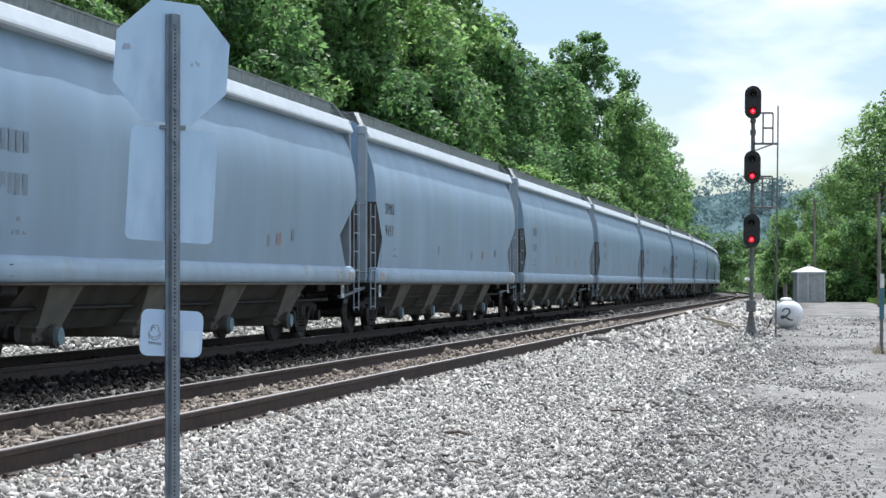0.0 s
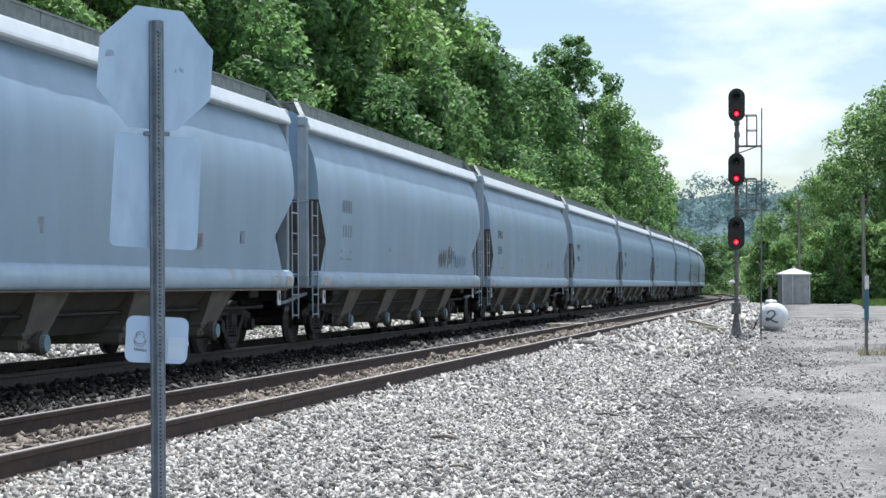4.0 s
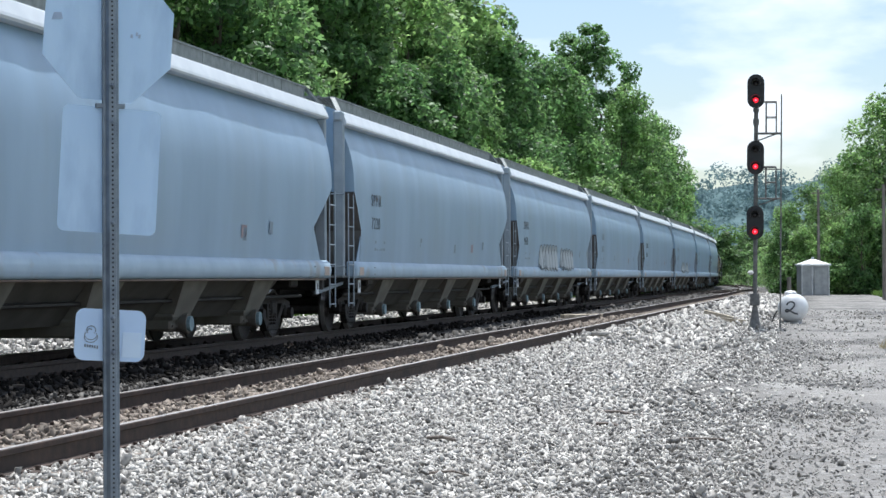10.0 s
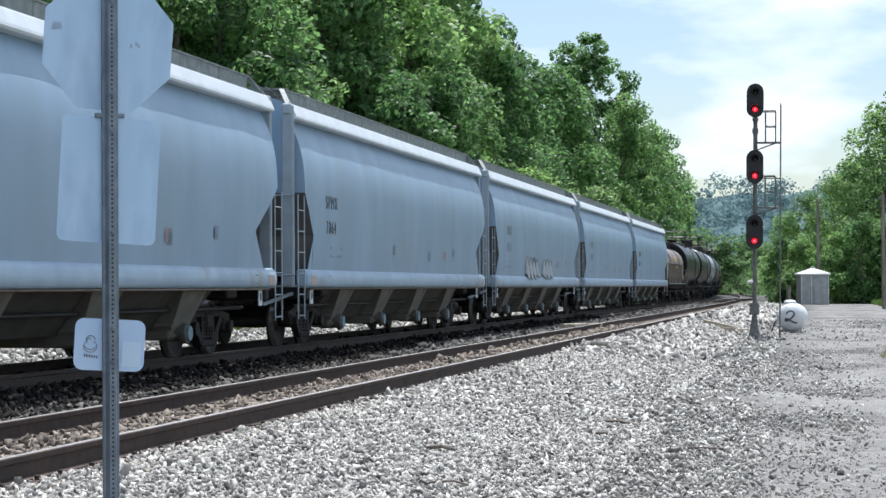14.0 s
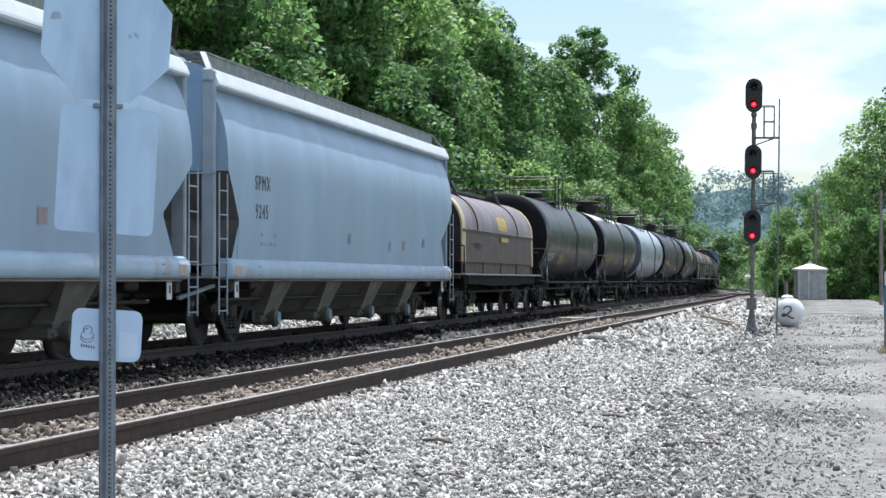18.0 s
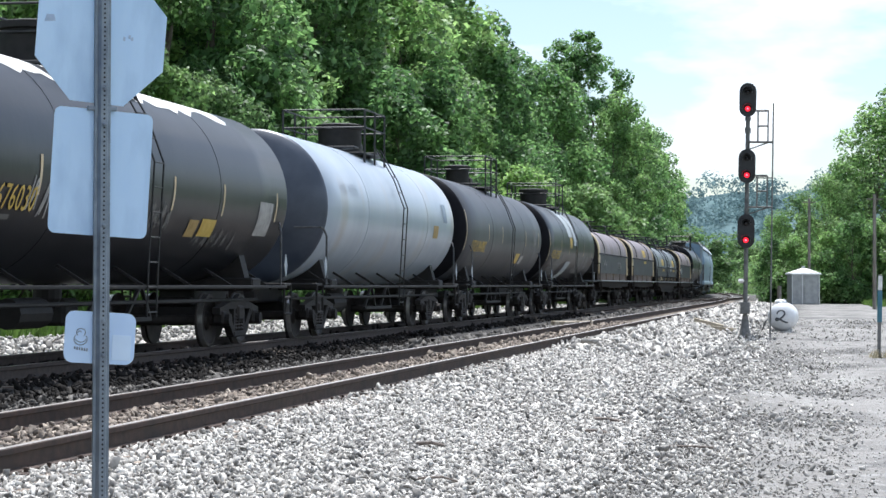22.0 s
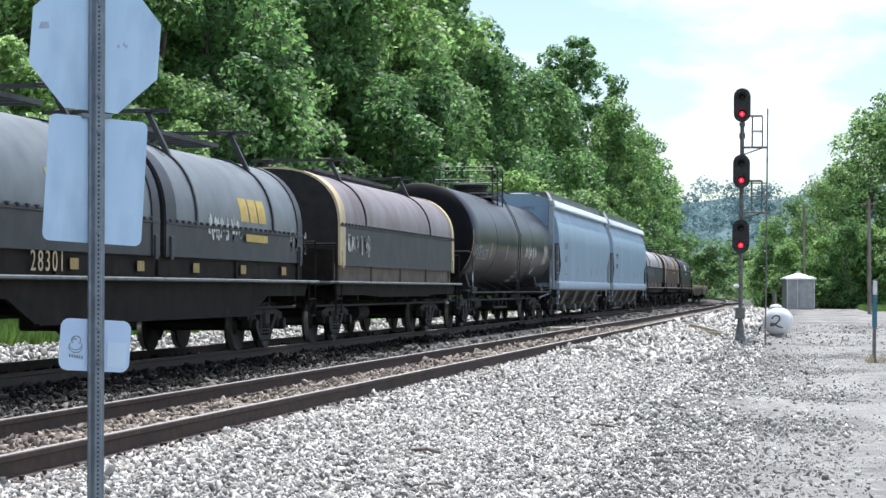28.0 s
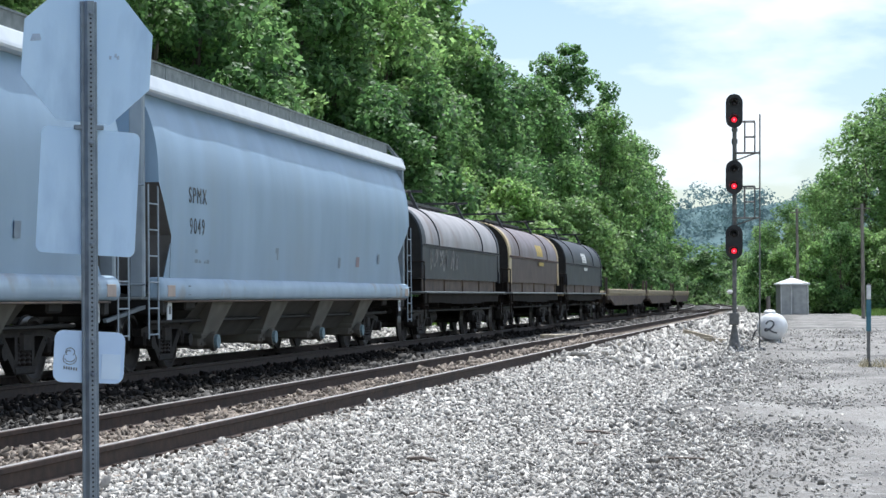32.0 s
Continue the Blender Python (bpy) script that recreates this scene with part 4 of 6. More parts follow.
    for y, z in ((rng.uniform(-3, -1), 1.7), (rng.uniform(1, 4), 1.62), (rng.uniform(4.5, 6.3), 1.75)):
        part("notice", patch(Shape(), hop_x, y, y + 0.2, z, z + 0.2), DECAL_PALE, car)
    sh = Shape()
    patch(sh, hop_x, 3.6, 3.9, 1.66, 1.86)
    part("notice", sh, DECAL_RED, car)
    for y in (-7.7, 7.9):
        part("notice", patch(Shape(), lambda z: 1.63, y, y + 0.12, 1.1, 1.24), DECAL_DARK, car)
    if end_letters:
        for txt, z in zip(end_letters, (3.9, 3.68)):
            lettering("end_stencil", txt, 0.19, DECAL_DARK, car, pose(0.5, -8.985 * grow, z, 90, 0, 0), "", 1.3, 0.9)
        part("end_stencil", Shape().box((0.5, -8.98 * grow, 3.35), (0.5, 0.012, 0.05)).box((0.5, -8.98 * grow, 3.2), (0.6, 0.012, 0.05)).box((0.5, -8.98 * grow, 3.05), (0.4, 0.012, 0.05)), DECAL_PALE, car)["kind"] = "stuff"
    for y0, y1, z0, z1, cnt, mat in sprayed:
        side = lambda z: hop_x(z) if z > 1.38 else 1.64
        if mat is None:
            for stroke, m in bubbles(rng, side, y0, y1, z0, z1, cnt):
                part("graffiti", stroke, m, car)
        else:
            for stroke in scrawl(rng, side, y0, y1, z0, z1, cnt):
                part("graffiti", stroke, mat, car)
    return car


# ---- coil car ----
def hood_profile(w, low, shoulder, top):
    pts = [(w, low), (w, (low + shoulder) / 2), (w, shoulder)]
    for i in range(1, 24):
        a = math.pi / 2 * i / 12
        pts.append((w * abs(math.cos(a)) ** 0.8 * (1 if a < math.pi / 2 else -1), shoulder + (top - shoulder) * math.sin(a) ** 0.85))
    pts += [(-w, shoulder), (-w, (low + shoulder) / 2), (-w, low)]
    return pts


def build_coil(label, length, hoods, hood_mat, side_mat, trim_mat, seed, logo=None, sprayed=(), numbers="", group="coil cars"):
    """hoods: (y0, y1) of each cover along the car."""
    rng = random.Random(seed)
    car = thing("coil_car", label, "coil car", group=group)
    half = length / 2
    deck = half - 0.75
    sill = 0.24 if len(hoods) == 1 else 0.52
    run = half - 4.3
    sh = Shape()
    sh.box((0, 0, 0.88), (0.5, 2 * deck, 0.36), 0.03)
    for x in (-1, 1):
        sh.slab([(x * 1.36, -deck + 0.3, 1.14), (x * 1.36, deck - 0.3, 1.14), (x * 1.36, deck - 0.5, 0.92), (x * 1.36, run + 0.5, 0.92), (x * 1.36, run - 0.4, 1.13 - sill),
                 (x * 1.36, -run + 0.4, 1.13 - sill), (x * 1.36, -run - 0.5, 0.92), (x * 1.36, -deck + 0.5, 0.92)], (x * 0.06, 0, 0))
        sh.box((x * 1.4, 0, 1.13 - sill), (0.14, 2 * run - 0.8, 0.03), 0.008)
        n = int(deck * 2 / 1.6)
        for i in range(n):
            y = -deck + 0.9 + i * (2 * deck - 1.8) / (n - 1)
            sh.box((x * 0.9, y, 0.94), (0.9, 0.08, 0.26), 0.01)
    part("underframe", sh, DECK_DARK, car)
    sh = Shape().box((0, 0, 1.17), (3.16, 2 * deck, 0.05), 0.015)
    part("deck", sh, WALK_GREY, car)
    for x in (-1, 1):
        sh = Shape().box((x * 1.3, 0, 1.37), (0.09, 2 * deck - 1.1, 0.36), 0.015)
        for i in range(5):
            sh.box((x * 1.36, -deck + 0.8 + i * (2 * deck - 1.6) / 4, 1.36), (0.05, 0.1, 0.34), 0.01)
        part("trough_side", sh, DECK_BROWN if len(hoods) == 1 else DECK_DARK, car)
    for e in (-1, 1):
        sh = Shape().box((0, e * (deck - 0.5), 1.5), (2.7, 0.12, 0.66), 0.02)
        part("bulkhead", sh, DECK_DARK, car)
        sh = Shape()
        for x in (-1.5, 1.5):
            sh.pipe([(x, e * (deck - 0.05), 0.55), (x, e * (deck - 0.05), 1.9)], 0.018)
            sh.pipe([(x, e * (deck - 0.5), 0.55), (x, e * (deck - 0.5), 1.16)], 0.018)
            for z in (0.56, 0.86):
                sh.rod((x, e * (deck - 0.5), z), (x, e * (deck - 0.05), z), 0.018, n=6)
        sh.rod((-1.5, e * (deck - 0.05), 1.9), (1.5, e * (deck - 0.05), 1.9), 0.018, n=6)
        part("end_handrail", sh, DECK_DARK, car)
    w, low, shoulder, top = (1.42, 1.5, 2.28, 3.4) if len(hoods) == 1 else (1.42, 1.5, 1.98, 3.28)
    prof = hood_profile(w, low, shoulder, top)

    def hood_x(z):
        return w if z < shoulder else float(np.interp(z, [p[1] for p in prof[2:15]], [p[0] for p in prof[2:15]]))

    for y0, y1 in hoods:
        rings = [[(x * (1 + 0.003 * noise.noise((x, y * 1.1, z))), y, z) for x, z in prof]
                 for y in [y0 + (y1 - y0) * i / 16 for i in range(17)]]
        sh = Shape().loft(rings)
        n = len(prof)
        for i in range(len(sh.f)):
            if len(sh.f[i]) == 4 and (i % n) in (0, 1, n - 3, n - 2):
                sh.s[i] = 1
            elif len(sh.f[i]) > 4:
                sh.s[i] = 2
        hood = part("hood", sh, [hood_mat, side_mat, UNDER_STEEL], car, smooth=35)
        for ye in (y0, y1):
            sh = Shape()
            wide = 0.24 if ye == y0 else 0.16
            yc = ye + (wide if ye == y0 else -wide) * 0.95
            rings = []
            for x, z in prof:
                up = 0.016 if z > shoulder else 0
                rings.append([(x * 1.014, yc - wide, z + up), (x * 1.014, yc + wide, z + up), (x * 0.985, yc + wide, z - up), (x * 0.985, yc - wide, z - up)])
            sh.loft(rings)
            part("hood_edge", sh, trim_mat, hood, smooth=35)
        for k in (0.19, 0.75):
            y = y0 + (y1 - y0) * k
            sh = Shape()
            for x in (-1, 1):
                sh.bar((x * 1.02, y, 2.95), (x * 0.66, y, 3.68), 0.07, 0.1)
                sh.box((x * 0.62, y, 3.7), (0.22, 0.5, 0.04), 0.01)
            sh.bar((-1.0, y, 3.7), (1.0, y, 3.7), 0.06, 0.07)
            if k < 0.5:
                for x in (-0.3, 0.3):
                    sh.box((x, (y0 + y1) / 2, 3.52), (0.05, (y1 - y0) * 0.62, 0.06))
                for i in range(12):
                    sh.box((0, y0 + (y1 - y0) * (0.2 + 0.6 * i / 11), 3.5), (0.62, 0.04, 0.04))
            part("lifting_frame", sh, SIGNAL_BLACK, hood)
            sh = Shape()
            ring = [(x * 1.008, y, z + (0.012 if z > shoulder else 0)) for x, z in prof[2:-2]]
            for a, b in zip(ring, ring[1:]):
                sh.bar(a, b, 0.03, 0.07)
            part("hood_rib", sh, side_mat, hood)
        sh = Shape().box((w + 0.012, (y0 + y1) / 2, shoulder), (0.03, y1 - y0, 0.05), 0.005)
        for i in range(int((y1 - y0) / 0.3)):
            sh.box((w + 0.03, y0 + 0.15 + i * 0.3, shoulder + 0.03), (0.05, 0.07, 0.05), 0.01)
        part("hood_seam", sh, side_mat, hood)
        for x in (-1, 1):
            for yy in (y0 + 0.2, y1 - 0.2):
                part("hood_guide", Shape().box((x * (w + 0.02), yy, 1.62), (0.06, 0.12, 0.34), 0.01), trim_mat, hood)
        if logo:
            mat, k = logo
            yc = y0 + (y1 - y0) * k
            sh = Shape()
            zl = shoulder + 0.14
            for d in (-0.78, -0.24, 0.28):
                patch(sh, hood_x, yc + d, yc + d + 0.46, zl, zl + 0.38, skew=-0.12)
            patch(sh, lambda z: hood_x(z) + 0.03, yc - 0.6, yc + 0.7, shoulder - 0.18, shoulder - 0.06)
            part("logo", sh, mat, hood)
    for y0, y1, z0, z1, cnt, mat in sprayed:
        for stroke in scrawl(rng, hood_x, y0, y1, z0, z1, cnt, 0.07):
            part("graffiti", stroke, mat, car)
    if numbers:
        lettering("stencil", numbers, 0.36, TRIM_CREAM, car, pose(1.39, -deck + 4.4, 1.36, 90, 0, 90), "", 1.3)
    sh = Shape()
    for i in range(6 if numbers else 0):
        y = -deck + 2.6 + i * (2 * deck - 4.6) / 5
        patch(sh, lambda z: 1.385, y, y + 0.3, 1.28, 1.42)
    if numbers:
        part("reflector", sh, FADED_YELLOW, car)["kind"] = "stuff"
    sh = Shape().rod((0.5, -1.2, 0.55), (0.5, -0.2, 0.55), 0.2, n=12).box((-0.6, 0.8, 0.6), (0.7, 0.5, 0.35), 0.04)
    sh.pipe([(1.1, -deck, 0.72), (1.1, deck, 0.72)], 0.03)
    part("brake_gear", sh, UNDER_STEEL, car)
    add_couplers(car, half)
    for y in (-(half - 2.6), half - 2.6):
        add_truck(car, y)
    return car


# ---- tank car ----
def build_tank(label, length, paint, seed, radius=1.46, decals=(), sprayed=(), marks=None, runs=(), bars=None, longer=(0.0, 0.0), manway=(-0.3, 0.48, 0.68), group="tank cars"):
    rng = random.Random(seed)
    car = thing("tank_car", label, "tank car", group=group)
    half = length / 2
    zc = 1.0 + radius
    barrel = half - 1.6
    rows = [(-barrel - 0.62, 0.02), (-barrel - 0.6, 0.3), (-barrel - 0.52, 0.65), (-barrel - 0.36, 1.0), (-barrel - 0.2, radius * 0.88), (-barrel - 0.07, radius * 0.97), (-barrel, radius)]
    rows = [(-barrel - (-barrel - h) * 0.72, r) for h, r in rows]
    rows = rows + [(-barrel + 2 * barrel * i / 12, radius + 0.002 * (i % 2)) for i in range(1, 12)] + [(-h, r) for h, r in rows[::-1]]
    rows = [(h - longer[0] if h < -barrel * 0.9 else h + longer[1] if h > barrel * 0.9 else h, r) for h, r in rows]
    sh = Shape().turned(rows, (0, 0, zc), (0, 1, 0), n=56)
    # Faces of both heads get the painted shade colour.
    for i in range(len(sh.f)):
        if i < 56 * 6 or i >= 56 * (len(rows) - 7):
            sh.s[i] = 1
    shell = part("tank", sh, [paint, TANK_HEAD_BLUE_SHADE if paint is TANK_WHITE else TANK_HEAD_SHADE], car, smooth=50)
    fitting = SIGNAL_BLACK

    def tank_x(z):
        return math.sqrt(max(0.01, radius * radius - (z - zc) ** 2))

    for k in (-0.46, 0.5):
        sh = Shape().turned([(-0.022, radius - 0.004), (-0.022, radius + 0.006), (0.022, radius + 0.006), (0.022, radius - 0.004)], (0, barrel * k, zc), (0, 1, 0), n=56, caps=False)
        part("band", sh, paint, shell)
    my, mr, mh = manway
    sh = Shape().turned([(0, mr), (mh - 0.16, mr), (mh - 0.14, mr + 0.05), (mh - 0.05, mr + 0.05), (mh - 0.02, mr * 0.8), (mh, 0.02)], (0, my, zc + radius - 0.1), (0, 0, 1), n=24)
    part("manway", sh, UNDER_STEEL, car, smooth=30)
    part("valve_box", Shape().box((0, my + 1.0, zc + radius + 0.1), (0.5, 0.5, 0.36), 0.05), UNDER_STEEL, car)
    zt = zc + radius + 0.02
    walk_top = part("platform", Shape().box((0, 1.1, zt - 0.02), (1.5, 0.4, 0.05), 0.01), SIGNAL_BLACK, car)
    part("platform_board", Shape().box((0, -1.1, zt - 0.02), (1.5, 0.4, 0.05), 0.01), SIGNAL_BLACK, walk_top)
    for x in (-1, 1):
        part("platform_board", Shape().box((x * 0.7, 0, zt - 0.12), (0.34, 1.8, 0.04), 0.01), SIGNAL_BLACK, walk_top)
        for y in (-1.0, 0, 1.0):
            part("railing_post", Shape().rod((x * 0.9, y, zt - 0.35), (x * 0.9, y, zt + 0.8), 0.024, n=6), SIGNAL_BLACK, walk_top)
    for z in (0.42, 0.8):
        part("railing", Shape().pipe([(-0.9, -1.0, zt + z), (0.9, -1.0, zt + z), (0.9, 1.0, zt + z), (-0.9, 1.0, zt + z), (-0.9, -1.0, zt + z)], 0.018), SIGNAL_BLACK, walk_top)
    for s in (-1, 1):
        pts = [(s * 1.5, 0.55), (s * 1.52, 1.2), (s * (radius + 0.14), zc + 0.2), (s * (radius * 0.86 + 0.12), zc + radius * 0.55), (s * 0.98, zt)]
        lad = part("side_ladder", Shape().pipe([(x, -0.2, z) for x, z in pts], 0.014), fitting, car)
        part("ladder_rail", Shape().pipe([(x, 0.2, z) for x, z in pts], 0.014), fitting, lad)
        for i in range(9):
            z = 0.62 + i * 0.34
            x = 1.51 if z < 1.2 else float(np.interp(z, [1.2, zc + 0.2, zc + radius * 0.55, zt], [1.52, radius + 0.14, radius * 0.86 + 0.12, 0.98]))
            part("rung", Shape().rod((s * x, -0.2, z), (s * x, 0.2, z), 0.011, n=6), fitting, lad)
    for e in (-1, 1):
        sh = Shape().box((0, e * (half - 1.75), 0.86), (0.6, 1.9, 0.4), 0.03)
        sh.box((0, e * (half - 2.6), 1.0), (2.7, 0.5, 0.22), 0.03)
        sh.slab([(-1.2, e * (half - 2.75), 1.05), (1.2, e * (half - 2.75), 1.05), (1.05, e * (half - 2.75), 1.6), (0.4, e * (half - 2.75), 1.2), (-0.4, e * (half - 2.75), 1.2), (-1.05, e * (half - 2.75), 1.6)], (0, e * 0.3, 0))
        part("stub_sill", sh, UNDER_STEEL, car)
        sh = Shape().box((0, e * (half - 1.0), 1.0), (2.9, 0.5, 0.05), 0.01)
        for x in (-1.45, 1.45):
            sh.pipe([(x, e * (half - 1.24), 0.5), (x, e * (half - 1.24), 1.0)], 0.022)
            sh.pipe([(x, e * (half - 0.8), 0.5), (x, e * (half - 0.8), 1.0)], 0.022)
            for z in (0.5, 0.78):
                sh.rod((x, e * (half - 1.24), z), (x, e * (half - 0.8), z), 0.022, n=6)
        part("end_step", sh, UNDER_STEEL, car)
        for x in (-1, 1):
            arch = [(x * 1.46, e * (half - 1.5), 1.0), (x * 1.46, e * (half - 1.5), 1.9)]
            for j in range(1, 5):
                w = math.pi / 2 * j / 4
                arch.append((x * (1.46 - 0.02 * j), e * (half - 1.5 + 0.16 * (1 - math.cos(w))), 1.9 + 0.16 * math.sin(w)))
            part("end_handrail", Shape().pipe(arch + [(x * 0.9, e * (half - 1.25), 2.06)], 0.02), HANDRAIL, car)
    for s in (-1, 1):
        sh = Shape().box((s * 1.47, 0, 0.96), (0.05, 2 * half - 2.4, 0.05), 0.01)
        for i in range(7):
            y = (-0.5 + i / 6) * (2 * half - 4.2)
            sh.bar((s * 1.46, y, 0.93), (s * 0.95, y, 1.24), 0.04, 0.04)
        part("side_rail", sh, UNDER_STEEL, car)
    sh = Shape().rod((0.4, -2.4, 0.62), (0.4, -1.3, 0.62), 0.2, n=12).box((-0.5, 1.2, 0.6), (0.8, 0.6, 0.4), 0.05)
    sh.turned([(0, 0.2), (0.25, 0.2), (0.4, 0.12)], (0, 0, 1.05), (0, 0, -1), n=14)
    sh.pipe([(0.9, -half + 1, 0.74), (0.9, half - 1, 0.74)], 0.03)
    for y in (-1.0, 0.6):
        sh.bar((0.9, y, 0.5), (0.9, y + 0.7, 1.0), 0.05, 0.05)
        sh.bar((0.9, y + 1.1, 0.5), (0.9, y + 0.7, 1.0), 0.05, 0.05)
    sh.box((0.9, 0.4, 0.5), (0.06, 2.6, 0.06))
    part("brake_gear", sh, UNDER_STEEL, car)
    for y0, y1, z0 in runs:
        part("paint_run", smear(rng, tank_x, y0, y1, z0, zc + radius - 0.02), DECAL_WHITE, car)
    for y0, y1, z0, z1, mat, skew in decals:
        part("decal", patch(Shape(), tank_x, y0, y1, z0, z1, 0.01, max(6, int((z1 - z0) / 0.09)), skew), mat, car)
    for y0, y1, z0, z1, cnt, mat in sprayed:
        for stroke in scrawl(rng, tank_x, y0, y1, z0, z1, cnt, 0.04):
            part("graffiti", stroke, mat, car)
    if isinstance(marks, str):
        words, ink, dz = marks.rsplit("|", 2)[0], marks.rsplit("|", 2)[1], float(marks.rsplit("|", 2)[2])
        lettering("stencil", words, 0.44, DECAL_YELLOW if ink == "y" else DECAL_STENCIL, car,
                  pose(tank_x(zc + dz) + 0.012, -barrel - longer[0] * 0.5 + 1.75, zc + dz, 90 - math.degrees(math.asin(dz / radius)), 0, 90), "", 1.12, 0.8)
    if bars is not None:
        z0, mat = bars
        part("stripe", patch(Shape(), tank_x, -barrel - longer[0] + 0.02, -barrel - longer[0] + 0.1, z0 - 0.3, z0 + 0.75, 0.008, 10), mat, car)
        for k in (-0.58, -0.2, 0.16, 0.52, 0.97):
            part("stripe", patch(Shape(), tank_x, barrel * k, barrel * k + 0.075, z0, z0 + 0.48, 0.008, 6), mat, car)
    sh = Shape()
    for i in range(0 if isinstance(marks, str) else 9):
        y = -barrel + 1.2 + i * 0.16 + (0.12 if i > 3 else 0)
        patch(sh, tank_x, y, y + 0.1, zc + 0.3, zc + 0.52)
    if not isinstance(marks, str):
        part("stencil", sh, marks or DECAL_GHOST, car)["kind"] = "stuff"
    for r in range(3):
        part("stencil", patch(Shape(), tank_x, -barrel + 0.9, -barrel + 2.3 - 0.25 * r, zc - 0.72 - 0.11 * r, zc - 0.66 - 0.11 * r), TANK_WHITE if paint is TANK_WHITE else DECAL_GHOST, car)
    for e in (-1, 1):
        part("placard", Shape().slab([(1.49, e * (half - 1.3), 1.12), (1.49, e * (half - 1.3) + 0.1, 1.32), (1.49, e * (half - 1.3), 1.52), (1.49, e * (half - 1.3) - 0.1, 1.32)], (0.01, 0, 0)), SPRAY_FILL, car)
    add_couplers(car, half)
    for y in (-(half - 2.6), half - 2.6):
        add_truck(car, y)
    return car


# ---- flat car ----
def build_flat(label, length, seed, group="flat cars"):
    rng = random.Random(seed)
    car = thing("flat_car", label, "flat car", group=group)
    half = length / 2
    sh = Shape().box((0, 0, 0.9), (0.7, length - 1.6, 0.34), 0.03)
    for x in (-1, 1):
        sh.slab([(x * 1.42, -half + 0.8, 1.08), (x * 1.42, half - 0.8, 1.08), (x * 1.42, half - 4, 0.62), (x * 1.42, -half + 4, 0.62)], (x * 0.08, 0, 0))
        sh.slab([(x * 1.42, -half + 0.8, 1.08), (x * 1.42, half - 0.8, 1.08), (x * 1.42, half - 0.8, 0.9), (x * 1.42, -half + 0.8, 0.9)], (x * 0.06, 0, 0))
    part("side_sill", sh, DECK_BROWN, car)
    n = int((length - 1.6) / 0.6)
    me = mesh_of("plank", Shape().box((0, 0, 0), (3.0, 0.58, 0.07), 0.01), FLAT_WOOD)
    for i in range(n):
        linked("plank", me, car, pose(0, -half + 1.1 + i * 0.6, 1.115 + rng.uniform(-0.006, 0.006)))
    for x in (-1, 1):
        part("side_curb", Shape().box((x * 1.46, 0, 1.27), (0.14, length - 2.0, 0.24), 0.03), FLAT_WOOD, car)
    for y in (-half + 1.0, half - 1.0):
        sh = Shape()
        for x in (-1.4, 1.4):
            sh.box((x, y, 1.5), (0.1, 0.12, 0.8), 0.01)
        part("end_stake", sh, DECK_BROWN, car)
    add_couplers(car, half)
    for y in (-(half - 2.4), half - 2.4):
        add_truck(car, y)
    return car


# ---- the train ----
GREY_HOPPER = "pale grey covered hopper car with a bulging steel side"
FRONT = {}                             # car: where its front coupler stands along the train


def couple(car, start, length):
    FRONT[car.name] = (car, start, length)
    return car


SPRAY_DARK = DECAL_DARK
SPRAYED_HOPPERS = {3: [(-3.6, -0.9, 1.2, 1.95, 4, None), (0.0, 2.2, 1.2, 1.95, 3, None)],
                   6: [(-4.5, -0.4, 1.2, 2.1, 6, None), (0.5, 3.8, 1.2, 2.05, 5, None)],
                   12: [(2.9, 5.0, 1.42, 2.1, 6, SPRAY_DARK), (5.3, 7.0, 1.45, 1.95, 5, SPRAY_BLUE)]}
LETTERED = {15: ("SPMX", "9497"), 9: ("SPMX", "8838"), 7: ("SPMX", "7220"), 4: ("SPMX", "7064"), 1: ("SPMX", "9245"), 11: ("SPMX", "9316"), 10: ("SPMX", "9967"), 6: ("SPMX", "9430")}
for i in range(18, 0, -1):
    sprayed = SPRAYED_HOPPERS.get(i, ())
    label = {3: "pale grey covered hopper car with faint graffiti", 6: "pale grey covered hopper car with looping black graffiti",
             12: "pale grey covered hopper car with small graffiti near one end"}.get(i, GREY_HOPPER)
    couple(build_hopper(label, i, LETTERED.get(i), sprayed, ahead=0.6 if i in (15, 16) else 0.0), -20.35 * i - 0.73, 20.3)

couple(build_coil("brown steel coil car with a rounded, sun-faded hood", 15.0, [(-6.6, 5.85)], COIL_HOOD, COIL_BROWN, TRIM_CREAM, 31,
                  (DECAL_YELLOW, 0.54), [(-5.0, -3.4, 1.75, 2.1, 4, DECAL_FADED)]), -0.1, 15.0)
couple(build_tank("black tank car with smeared pale graffiti", 17.6, TANK_BLACK, 41, 1.46,
                  [(-3.0, -2.2, 1.6, 1.9, FADED_YELLOW, 0), (5.9, 6.9, 1.75, 2.5, DECAL_GHOST, 0), (2.0, 2.8, 1.75, 1.9, DECAL_GHOST, 0)],
                  [(-2.2, -0.9, 1.35, 1.95, 5, DECAL_FADED), (2.9, 3.8, 1.35, 1.85, 4, DECAL_FADED), (4.6, 5.4, 1.45, 1.8, 3, DECAL_GHOST), (-6.3, -4.4, 1.5, 1.75, 5, DECAL_GHOST)],
                  "SRIX 80247|w|-0.66", (), (2.07, TRIM_CREAM), (0, 0.6), (-0.2, 0.3, 0.42)), 14.9, 17.6)
